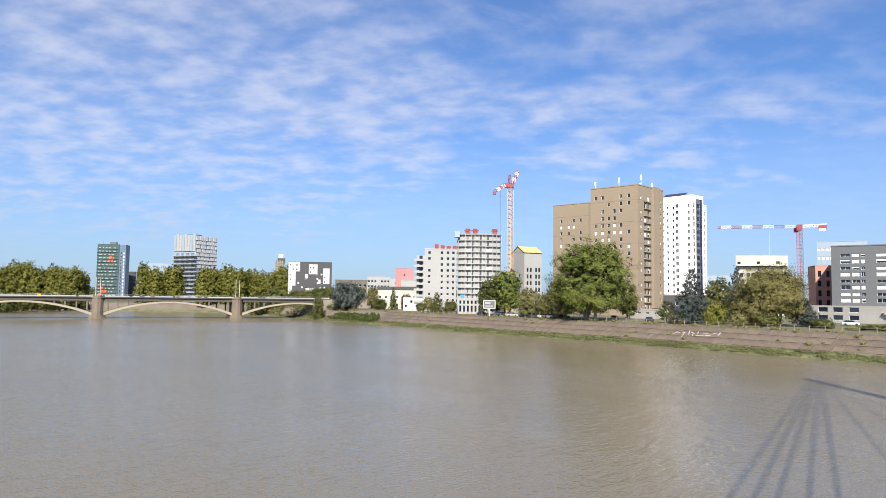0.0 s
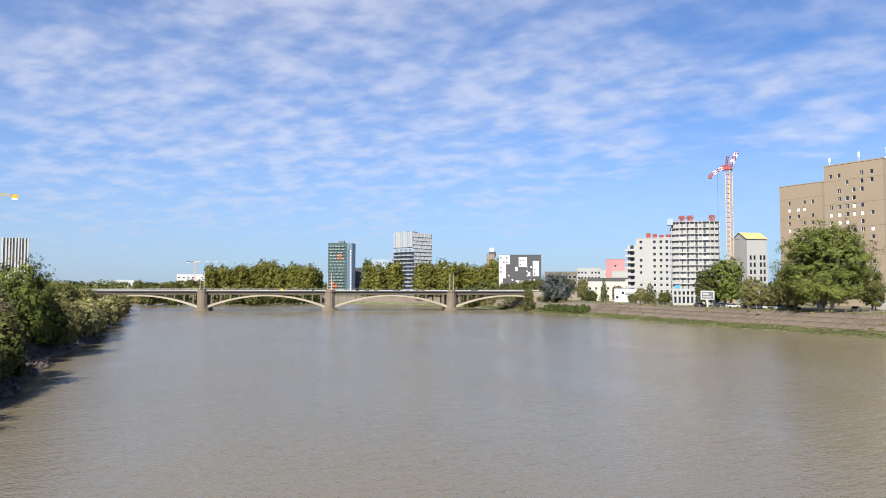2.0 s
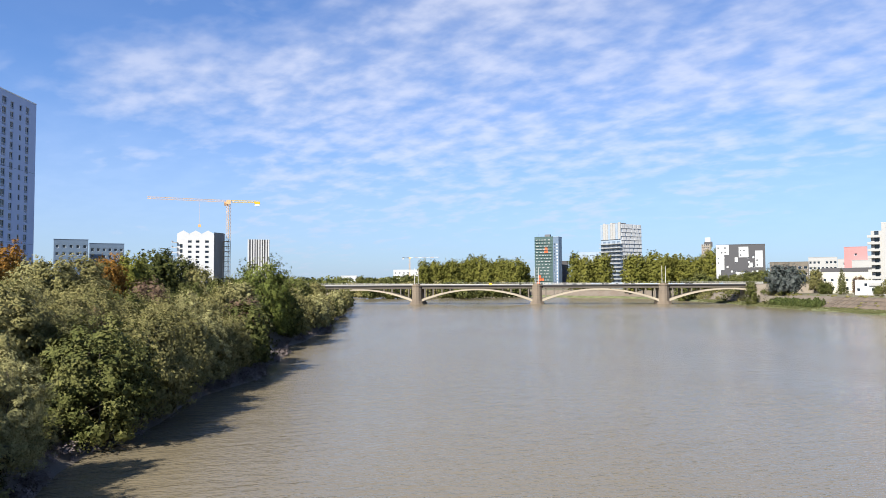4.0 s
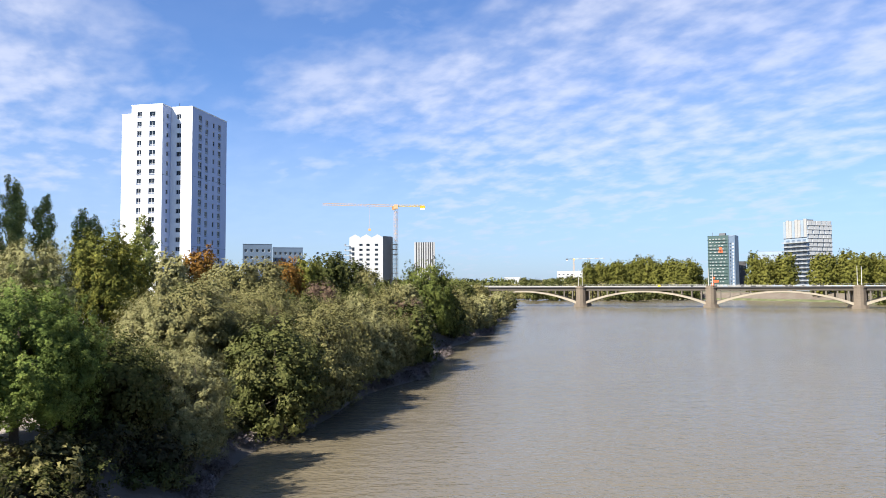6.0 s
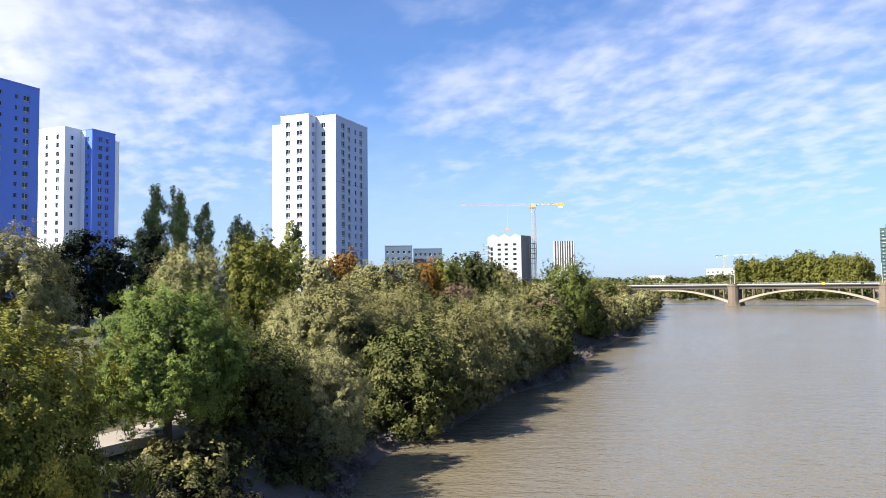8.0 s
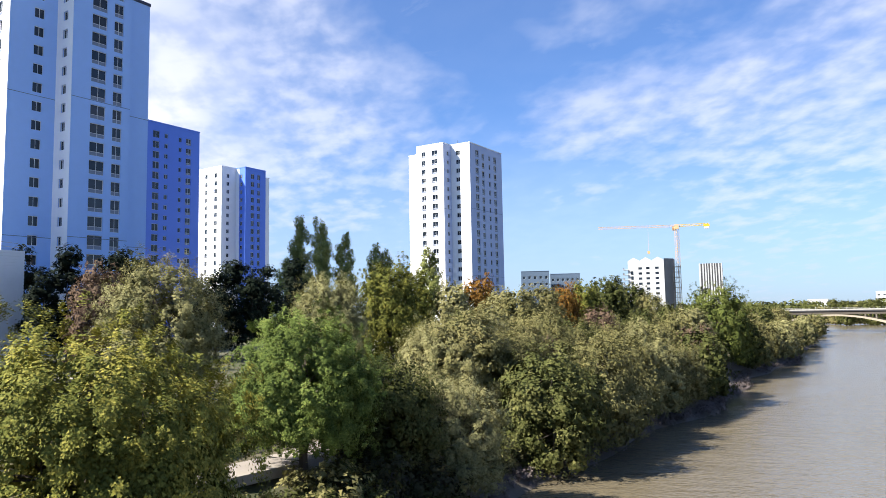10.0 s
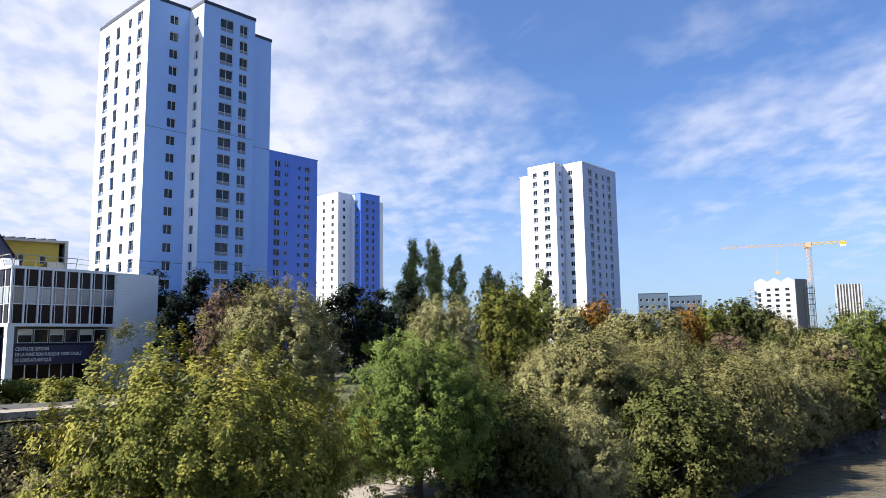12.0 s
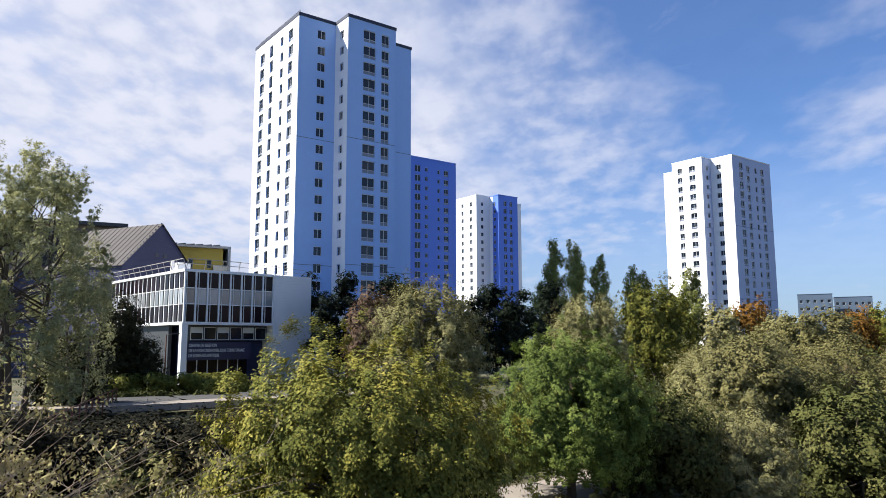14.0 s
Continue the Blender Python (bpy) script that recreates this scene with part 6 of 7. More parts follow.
# the far bank
tree_at("round", L_QUAY, 46000, "huge broad tree with pale stems on the quay", -15.1, 226, 4.9, 29, stems=3, variant=5, bark=M_PALEBARK, cover=1.7)
for az, d, el, w, mt, kd, k in ((-8.5, 272, 2.5, 16, L_QUAY, "round", 1), (-7.0, 270, 1.6, 9, L_DEEP, "round", 2), (-10.3, 244, 0.9, 10, L_OLIVE, "round", 0), (-12.4, 250, 1.6, 9, L_DEEP, "round", 1), (-11.6, 238, 0.4, 8, L_OLIVE, "round", 2), (-13.0, 232, 1.2, 11, L_OLIVE, "round", 3),
                              (-18.0, 240, 1.2, 8, L_DEEP, "round", 2), (-22.7, 208, 2.7, 15, L_CEDAR, "fir", 0), (-25.9, 222, 2.8, 12, L_CEDAR, "fir", 1), (-24.6, 236, 1.9, 10, L_DEEP, "round", 0), (-20.9, 212, 0.1, 9, L_DEEP, "pine", 1), (-28.4, 207, 2.55, 23, L_RUSSET, "round", 3),
                              (-26.4, 206, 0.6, 11, L_RUSSET, "bush", 0), (-24.3, 206, -0.1, 8, L_MAPLE, "bush", 1), (-30.5, 204, 0.3, 9, L_CEDAR, "fir", 0), (-22.6, 208, -0.3, 8, L_CEDAR, "bush", 1),
                              (4.2, 350, 1.25, 20, L_CEDAR, "round", 0), (6.5, 352, 0.1, 7, L_DEEP, "bush", 1), (2.3, 372, 0.9, 8, L_OLIVE, "round", 1), (0.6, 345, 0.9, 6, L_DEEP, "fir", 0), (-0.4, 340, 0.3, 7, L_RED, "round", 1), (-2.9, 300, 0.5, 10, L_DEEP, "fir", 1), (-4.0, 292, -0.2, 7, L_DEEP, "round", 2), (-1.6, 320, -0.4, 5, L_DEEP, "bush", 0), (3.4, 392, 0.9, 12, L_OLIVE, "round", 1), (1.2, 388, 0.7, 10, L_DEEP, "round", 2), (-0.9, 352, 0.1, 8, L_OLIVE, "round", 0), (5.6, 400, 0.9, 11, L_DEEP, "round", 0), (-2.2, 316, 0.1, 6, L_OLIVE, "round", 3), (1.6, 350, -0.1, 8, L_DEEP, "bush", 1)):
    tree_at(kd, mt, 26000 if w > 20 else 6500, "quay-side tree on the far bank", az, quay_d(az, d) if az < -3 else d, el, w, variant=k, stems=2)
for az, d, el, w in ((-33.6, 190, -1.6, 6), (-31.5, 194, -1.2, 7), (-28.0, 198, -0.9, 7), (-26.0, 200, -0.8, 6), (-34.8, 188, -1.5, 8), (-21.7, 208, -0.8, 6)):
    tree_at("bush", L_OLIVE if w < 7 else L_DEEP, 3500, "low leafy scrub on the quay edge", az, d, el, w, stems=3, name="bush")

# rows of clipped planes beyond the bridge, and woods on the skyline
rng_far = random.Random(4)
for a0, a1, d, el, n in ((32.0, 23.2, 590, 2.05, 15), (19.9, 16.9, 540, 2.3, 4), (15.6, 9.0, 500, 2.3, 11), (37.0, 32.0, 760, 0.55, 8), (11.5, 4.4, 430, 0.55, 8)):
    for i in range(n):
        az = a0 + (a1 - a0) * (i + 0.5) / n + rng_far.uniform(-0.12, 0.12)
        w = 17.0 if el > 1 else 13.0
        tree_at("bush", L_PLANE if d > 480 and el > 1 else L_DEEP, 6000, "broad plane tree in a riverside row", az, d + rng_far.uniform(-8, 8), el + rng_far.uniform(-0.38, 0.22), w * rng_far.uniform(0.8, 1.3), variant=rng_far.randrange(3), group="plane row", cover=1.6)
for i in range(26):
    az = 23.5 + 17.5 * (i + 0.5) / 26 + rng_far.uniform(-0.2, 0.2)
    tree_at("bush", rng_far.choice((L_DEEP, L_OLIVE, L_DEEP)), 1500, "leafy scrub on the far shore beyond the bridge", az, rng_far.uniform(470, 540), rng_far.uniform(-0.45, 0.05), rng_far.uniform(11, 18), variant=rng_far.randrange(2), name="bush", group="far shore scrub", z=0.4)
pf = []
for i in range(260):
    az = rng_far.uniform(-40, 66)
    d = rng_far.uniform(900, 1700)
    x, y = polar(az, d)
    pf.append((x, y, 6 + rng_far.uniform(4, 9), rng_far.uniform(14, 30), rng_far.uniform(14, 30), rng_far.uniform(5, 9)))
v, f = leaf_cloud(pf, 26000, 4.0, 3, sides=3)
tagged(new("far_woods", cloud_mesh("far_woods", v, f, L_DEEP)), "hazy wooded skyline beyond the city", "woods", kind="stuff")


# ---- the office by the bridge end, its street and neighbours ----
M_NAVYPANEL = material("navy sign panel", (0.012, 0.018, 0.060), 0.35, vary=0.06, bump=0)
M_SPANDREL = material("dark reflective spandrel", (0.020, 0.013, 0.016), 0.14, vary=0.2, grain=0.5, stain=0.4, bump=0, piece=0.5, spec=0.16)
# pale base colour stands in for reflections and blinds in the panes
M_REFLECTPANE = material("pale reflective office glass", (0.27, 0.285, 0.295), 0.07, vary=0.25, grain=0.5, stain=0.5, bump=0, piece=0.6, spec=0.9)
M_LETTER = material("white lettering", (0.800, 0.800, 0.800), 0.6, vary=0.02, bump=0)


TEXT_FIT = 0.68


def office():
    x, y = polar(104.15, 87)
    gz = 6.5
    t = thing("office_building", "three-storey white office with banded dark glazing and a navy entrance sign", "office building", x, y, gz, 128)
    top, low = 13.0, 7.05
    core = Shape()
    core.box(1.6, 11.0, 2.2, 21.0, -0.3, low)
    part("ground_floor_wall", core, M_NAVYPANEL, t)
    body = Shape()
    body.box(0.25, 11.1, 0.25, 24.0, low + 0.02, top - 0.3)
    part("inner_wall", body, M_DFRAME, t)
    slab = Shape()
    slab.box(-0.05, 11.1, -0.05, 24.2, low - 0.25, low + 0.06)
    slab.box(-0.05, 11.1, -0.05, 24.2, top - 0.3, top)
    part("floor_band", slab, M_WHITE, t)
    # panes of the two glazed sides, between white mullions
    rows = ((low + 0.12, low + 1.98, M_SPANDREL), (low + 2.12, low + 3.75, M_REFLECTPANE), (low + 3.9, top - 0.36, M_SPANDREL))
    pitch = 11.1 / 8
    for z0, z1, mt in rows:
        p = Shape()
        p.face([(0, 0, 0), (pitch - 0.26, 0, 0), (pitch - 0.26, 0, z1 - z0), (0, 0, z1 - z0)])
        me = p.mesh("pane", [mt])
        for i in range(8):
            part("pane", me, None, t, m=pose(0.13 + i * pitch, 0.08, z0))
        for i in range(17):
            part("pane", me, None, t, m=pose(0.08, 24.0 - 0.13 - i * pitch, z0, 0, 0, -90))
    ml = Shape()
    ml.box(-0.09, 0.09, -0.02, 0.2, low + 0.06, top - 0.3)
    mm = ml.mesh("mullion", [M_WHITE])
    for i in range(9):
        part("mullion", mm, None, t, m=pose(i * pitch if i else 0.13, 0.0, 0))
    ml = Shape()
    ml.box(-0.06, 0.06, 0.04, 0.2, low + 0.06, top - 0.3)
    mm = ml.mesh("mullion", [M_WHITE])
    for i in range(1, 18):
        part("mullion", mm, None, t, m=pose(0.0, i * pitch, 0, 0, 0, -90))
    thin = Shape()
    thin.box(-0.03, 0.03, 0.0, 0.14, low + 0.06, top - 0.3)
    tm = thin.mesh("glazing_bar", [M_FRAME])
    for i in range(8):
        part("glazing_bar", tm, None, t, m=pose(i * pitch + 0.34, 0.0, 0))
    for zz in (low + 2.0, low + 3.78):
        tr = Shape()
        tr.box(0, 11.1, 0.0, 0.15, zz, zz + 0.11)
        part("transom", tr, M_FRAME, t)
        tr = Shape()
        tr.box(0.05, 0.15, 0.2, 24, zz, zz + 0.07)
        part("transom", tr, M_FRAME, t)
    # blank clad end
    w = Shape()
    w.box(11.1, 16.3, -0.15, 20, -0.3, top - 0.1)
    we = part("end_wall", w, M_WHITE, t)
    for k in range(36):
        b = Shape()
        b.box(11.08, 16.32, -0.23, -0.152, 0.2 + k * 0.355, 0.49 + k * 0.355)
        part("cladding_board", b, M_WHITE, we)
    # corner column, upper ground-floor windows, sign, entrance
    c = Shape()
    c.box(-0.05, 0.62, 0.0, 0.7, -0.3, low - 0.25)
    part("column", c, M_WHITE, t)
    wb = Shape()
    wb.box(1.2, 11.05, 1.3, 1.5, 5.0, 6.75)
    part("upper_band", wb, M_DFRAME, t)
    for i in range(6):
        put_window(t, 1.45, 1.45, "plain" if i % 2 else "halfblind", pose(1.5 + i * 1.6, 1.22, 5.1))
    s = Shape()
    s.box(0.64, 8.3, -0.04, 0.3, 2.85, 4.85)
    sg = part("sign", s, M_NAVYPANEL, t, "navy entrance sign with white lettering")
    for k, words in enumerate(("CENTRE DE GESTION", "DE LA FONCTION PUBLIQUE TERRITORIALE", "DE LOIRE-ATLANTIQUE")):
        cu = bpy.data.curves.new("lettering", "FONT")
        cu.body, cu.size, cu.extrude = words, 0.50, 0.012
        cu.materials.append(M_LETTER)
        ob = new("lettering", cu)
        ob.parent = sg
        ob.matrix_basis = pose(0.80, -0.06, 4.32 - k * 0.56, 90, 0, 0) @ Matrix.Diagonal((TEXT_FIT, 1, 1, 1))
    for i in range(6):
        d = Shape()
        a = 1.2 + i * 1.25
        d.box(a, a + 0.1, 1.5, 1.62, 0, 3.7)
        part("door_post", d, M_FRAME, t)
        g = Shape()
        g.face([(a + 0.1, 1.56, 0.05), (a + 1.25, 1.56, 0.05), (a + 1.25, 1.56, 3.6), (a + 0.1, 1.56, 3.6)])
        part("door_glass", g, M_SPANDREL, t)
    for k in range(5):
        g = Shape()
        g.box(0.4, 0.5, 6.5 + k * 3.2, 9.4 + k * 3.2, 0.9, 2.2)
        part("window", g, M_REFLECTPANE, t)
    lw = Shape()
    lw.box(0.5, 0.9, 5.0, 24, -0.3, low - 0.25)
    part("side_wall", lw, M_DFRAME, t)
    # roof guard rail, leaning outwards
    r = Shape()
    for a, b in (((0.3, 0.3), (0.3, 23.5)), ((0.3, 0.3), (6.6, 0.3))):
        n = 13 if b[0] == a[0] else 4
        for zz, o in ((0.62, -0.15), (1.15, -0.35)):
            lean = (o, 0) if b[0] == a[0] else (0, o)
            r.rod((a[0] + lean[0], a[1] + lean[1], top + zz), (b[0] + lean[0], b[1] + lean[1], top + zz), 0.045, n=5)
        for i in range(n):
            px, py = a[0] + (b[0] - a[0]) * i / (n - 1), a[1] + (b[1] - a[1]) * i / (n - 1)
            lean = (-0.4, 0) if b[0] == a[0] else (0, -0.4)
            r.rod((px, py, top - 0.05), (px + lean[0], py + lean[1], top + 1.2), 0.045, n=5)
    r.rod((6.6, 0.1, top + 0.6), (16, 0.6, top + 0.35), 0.03, n=4)
    r.rod((6.6, -0.05, top + 1.15), (16, 0.6, top + 0.8), 0.03, n=4)
    part("roof_rail", r, M_RAIL, t, "white leaning roof guard rail")
    pl = Shape()
    pl.box(4.2, 5.8, 12.0, 13.2, top, top + 2.0)
    pl.rod((4.4, 14.4, top), (4.4, 14.4, top + 2.4), 0.22, n=10)
    part("roof_plant", pl, M_FRAME, t)


office()


def gable_hall():
    x, y = polar(106.1, 112)
    t = thing("gabled_hall", "hall with a navy slate gable wall and weathered brown roof", "building", x, y, 6.4, 240)
    ap, ev = 21.7, 15.4
    g = Shape()
    g.face([(0, -6.4, 0), (0, 6.4, 0), (0, 6.4, ev), (0, 0, ap), (0, -6.4, ev)])
    g.face([(0, 6.4, 0), (30, 6.4, 0), (30, 6.4, ev), (0, 6.4, ev)])
    g.face([(30, -6.4, 0), (30, 6.4, 0), (30, 6.4, ev), (30, 0, ap), (30, -6.4, ev)])
    g.face([(0, -6.4, 0), (30, -6.4, 0), (30, -6.4, ev), (0, -6.4, ev)])
    part("wall", g, M_NAVY, t)
    for sgn in (-1, 1):
        r = Shape()
        r.face([(-0.25, 0, ap + 0.12), (30.2, 0, ap + 0.12), (30.2, sgn * 6.7, ev - 0.18), (-0.25, sgn * 6.7, ev - 0.18)])
        slope = part("roof_slope", r, M_SLATE, t)
        n, run, drop = 30, 6.7, ap - ev + 0.3
        sheet = Shape()
        sheet.face([(0, 0, 0.16), (0.955, 0, 0.16), (0.955, sgn * run, 0.16 - drop), (0, sgn * run, 0.16 - drop)])
        sheet.face([(0.955, 0, 0.16), (0.955, 0, 0.23), (0.955, sgn * run, 0.23 - drop), (0.955, sgn * run, 0.16 - drop)])
        sheet.face([(0.955, 0, 0.23), (1.0, 0, 0.23), (1.0, sgn * run, 0.23 - drop), (0.955, sgn * run, 0.23 - drop)])
        me = sheet.mesh("roof_sheet", [M_SLATE])
        for i in range(n):
            part("roof_sheet", me, None, slope, m=pose(-0.25 + 30.5 * i / n, 0, ap))
    for j in range(26):
        c = Shape()
        zz = 9.0 + j * 0.5
        half = 6.4 if zz < ev else 6.4 * (ap - zz) / (ap - ev)
        c.box(-0.035, -0.005, -half + 0.05, half - 0.05, zz, zz + 0.44)
        part("slate_course", c, M_NAVY, t)
    for yy in (-1.1, 0.4):
        v = Shape()
        v.box(-0.12, -0.04, yy, yy + 0.55, 17.0, 17.5)
        part("vent", v, M_DFRAME, t)
    x, y = polar(105.6, 138)
    t = thing("apartment_block", "ochre block with a white frame, loggia and rooftop solar panels", "apartment building", x, y, 6.4, 112)
    top = EYE_Z + 138 * math.tan(radians(6.95)) - 6.4
    volume(t, 0, 9.2, 0, 12, 0, top, M_YELLOW, [(a, top - 3.6 - 2.9 * j, 0.8, 1.5, "plain") for a in (3.2, 6.4) for j in range(4)])
    fr = Shape()
    fr.box(-6, 10.4, -1.0, 12, top, top + 0.4)
    fr.box(9.9, 10.4, -1.0, 12, 0, top)
    part("white_frame", fr, M_CONC_W, t)
    for j in range(3):
        b = Shape()
        b.box(7.4, 9.9, -0.9, -0.1, top - 4.3 - 2.9 * j, top - 3.2 - 2.9 * j)
        part("loggia_wall", b, M_CREAM, t)
    for i in range(6):
        p = Shape()
        p.slab([(i * 1.5, top + 0.45), (i * 1.5 + 1.3, top + 0.45), (i * 1.5 + 1.3, top + 0.9), (i * 1.5, top + 0.75)], 1, 3)
        part("solar_panel", p, M_STEEL, t)
    x, y = polar(112.5, 125)
    t = thing("flat_roof_building", "building with a dark overhanging flat roof", "building", x, y, 6.4, 112)
    top = EYE_Z + 125 * math.tan(radians(8.1)) - 6.4
    volume(t, -12, 8.0, 0, 12, 0, top, M_STONE, (), ())
    sl = Shape()
    sl.box(-13, 8.8, -1.2, 13, top, top + 0.55)
    part("roof_slab", sl, M_STEEL, t)


gable_hall()


def street():
    """Pavement, road and path on the near bank."""
    def strip(name, label, mat, pts, wide, z, thick=0.16):
        s = Shape()
        for (a0, d0), (a1, d1) in zip(pts, pts[1:]):
            p, q = Vector((*polar(a0, d0), 0)), Vector((*polar(a1, d1), 0))
            o = (q - p).normalized().cross(Vector((0, 0, 1))) * wide / 2
            pz, qz = z(p), z(q)
            s.face([(*(p - o).xy, pz), (*(q - o).xy, qz), (*(q + o).xy, qz), (*(p + o).xy, pz)])
            for k in (-1, 1):
                s.face([(*(p + o * k).xy, pz), (*(q + o * k).xy, qz), (*(q + o * k).xy, qz - thick * 3), (*(p + o * k).xy, pz - thick * 3)])
        tagged(part(name, s, mat), label, "path", kind="structure")

    strip("road", "asphalt street before the office", M_ASPHALT, [(84, 82), (95, 74), (104, 69), (112, 68), (122, 72)], 6.5, lambda p: 6.62)
    strip("pavement", "pale pavement beside the railing", M_PATH, [(90, 71), (98, 66), (104, 63.5), (112, 62), (122, 65)], 2.6, lambda p: 6.72)
    low = []
    for s in range(-14, 76, 6):
        x, y = river_xy(s, left_edge(s) - 8.5)
        low.append((math.degrees(math.atan2(-x, y)), math.hypot(x, y)))
    strip("river_path", "pale gravel path along the river bank", M_PATH, low, 2.6, lambda p: ground_z(p.x, p.y) + 0.28)
    # parking ground further along the bank
    strip("parking", "pale parking ground behind the bank trees", M_PATH, [(76, 100), (70, 112), (64, 132)], 14, lambda p: 6.75)


street()


def hedge(label, az0, az1, d0, d1, z0, h, deep, count, mat, seed):
    rng = random.Random(seed)
    pf = []
    for i in range(110):
        q = rng.random()
        x, y = polar(az0 + (az1 - az0) * q, d0 + (d1 - d0) * q + rng.uniform(-deep, deep) / 2)
        r = rng.uniform(0.3, 0.55) * min(1.2, h)
        pf.append((x, y, z0 + rng.uniform(0.15, 1.0) * h - r * 0.3, r * 1.5, r * 1.5, r))
    v, f = leaf_cloud(pf, count, 0.17, seed, 2.2, -0.3, sides=3)
    tagged(new("hedge", cloud_mesh("hedge", v, f, mat)), label, "hedge")


hedge("long clipped yellow-green hedge before the office", 99.5, 110.5, 77, 76, 6.6, 1.6, 2.4, 18000, L_YELLOW, 1)
hedge("low dark hedge along the pavement", 100, 112, 72.6, 72.6, 6.4, 0.5, 1.2, 6000, L_DEEP, 2)


def railing():
    x, y = polar(108.6, 60.5)
    t = thing("railing", "rusty steel railing along the pavement", "railing", x, y, 6.6, 12)
    for i in range(-3, 9):
        p = Shape()
        p.box(i * 2.2 - 0.05, i * 2.2 + 0.05, -0.05, 0.05, -0.5, 1.1)
        part("post", p, M_RUST, t)
    for zz in (0.55, 1.05):
        p = Shape()
        p.rod((-6.6, 0, zz), (17.6, 0, zz), 0.035, n=6)
        part("rail", p, M_RUST, t)


railing()


def street_lamp(az, d, h):
    x, y = polar(az, d)
    t = thing("street_lamp", "slim dark street lamp by the office", "lamp post", x, y, 6.5, az)
    p = Shape()
    p.rod((0, 0, 0), (0, 0, h), 0.085, 0.05, 8)
    part("pole", p, M_RUST, t)
    b = Shape()
    b.rod((0, 0, h - 0.05), (1.0, 0, h + 0.12), 0.04, n=6)
    b.box(0.55, 1.25, -0.12, 0.12, h + 0.08, h + 0.18)
    part("lamp_head", b, M_STEEL, t)


street_lamp(105.1, 79, 5.6)
street_lamp(106.4, 83, 2.6)
street_lamp(112.0, 74, 6.4)

# trees round the office
tree_at("open", L_SALLOW, 110000, "tall open grey-green willow by the bridge end", 114.0, 58, 12.5, 14.0, stems=4, variant=1, cover=2.8)
tree_at("open", L_SALLOW, 16000, "slender willow behind the tall one", 110.3, 62, 7.2, 6.5, stems=2, variant=4, cover=0.8)
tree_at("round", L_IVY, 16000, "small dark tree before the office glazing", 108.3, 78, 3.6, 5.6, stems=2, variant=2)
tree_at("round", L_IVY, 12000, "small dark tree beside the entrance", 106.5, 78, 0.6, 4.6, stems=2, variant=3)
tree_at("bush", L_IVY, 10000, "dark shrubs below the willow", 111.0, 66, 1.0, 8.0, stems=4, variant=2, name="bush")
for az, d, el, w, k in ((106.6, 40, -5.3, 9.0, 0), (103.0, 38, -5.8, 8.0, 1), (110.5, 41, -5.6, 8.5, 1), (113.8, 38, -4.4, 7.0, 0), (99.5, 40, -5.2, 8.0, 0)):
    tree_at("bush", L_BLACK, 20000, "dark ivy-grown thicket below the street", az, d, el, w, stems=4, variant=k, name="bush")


def twig_bush(az, d, z0, h, seed):
    """A half-bare bush of long arching twigs with a few yellow leaves."""
    rng = random.Random(seed)
    x, y = polar(az, d)
    t = thing("bush", "half-bare twiggy bush with sparse buff and yellow leaves", "bush", x, y, z0)
    sh = Shape()
    pf = []
    for i in range(170):
        g, lean = rng.uniform(0, 6.283), rng.uniform(0.15, 1.0)
        a = Vector((rng.uniform(-1.2, 1.2), rng.uniform(-1.2, 1.2), 0))
        ln = h * rng.uniform(0.55, 1.1)
        b = a + Vector((math.cos(g) * lean, math.sin(g) * lean, 1.25 - 0.6 * lean)) * ln * 0.6
        c = b + Vector((math.cos(g) * lean * 1.3, math.sin(g) * lean * 1.3, 0.75 - 0.7 * lean)) * ln * 0.5
        sh.rod(a, b, 0.016, 0.009, 4, caps=False)
        sh.rod(b, c, 0.009, 0.004, 4, caps=False)
        for k in range(6):
            q = b.lerp(c, rng.random() * 1.2 - 0.2)
            e = q + Vector((rng.uniform(-1, 1), rng.uniform(-1, 1), rng.uniform(0, 1))) * 0.5
            sh.rod(q, e, 0.005, 0.003, 3, caps=False)
            pf.append((*e, 0.22, 0.22, 0.18))
    part("branchwork", sh, material("dry twig bark", (0.33, 0.25, 0.18), 0.85, vary=0.3, grain=20), t)
    v, f = leaf_cloud(pf, 15000, 0.055, seed, 1.6, 0.3, 0, 0.8)
    part("foliage", cloud_mesh("foliage", v, f, L_DRY), None, t)


twig_bush(114.2, 16.5, 4.9, 6.4, 3)
twig_bush(118.5, 15.5, 5.2, 6.4, 4)
twig_bush(112.4, 18.5, 4.4, 4.6, 6)


# ---- cars ----
def make_car(paint, label, x, y, z, turn, tall=1.45):
    t = thing("car", label, "car", x, y, z, turn, "parked cars")
    b = Shape()
    prof = [(-2.1, 0.32), (2.1, 0.32), (2.12, 0.7), (1.95, 0.86), (1.05, 0.95), (-1.95, 1.0), (-2.12, 0.75)]
    b.slab(prof, -0.86, 0.86)
    part("body", b, paint, t)
    c = Shape()
    c.slab([(-1.75, 0.98), (1.1, 0.94), (0.45, tall), (-1.3, tall + 0.02)], -0.74, 0.74)
    part("cabin", c, M_GLASS, t)
    r = Shape()
    r.slab([(-1.32, tall), (0.5, tall - 0.02), (0.4, tall + 0.05), (-1.2, tall + 0.06)], -0.76, 0.76)
    part("roof", r, paint, t)
    for a in (-1.3, 1.3):
        for s in (-0.8, 0.8):
            w = Shape()
            w.rod((a, s - 0.1, 0.32), (a, s + 0.1, 0.32), 0.32, n=12)
            part("wheel", w, M_TYRE, t)
    return t


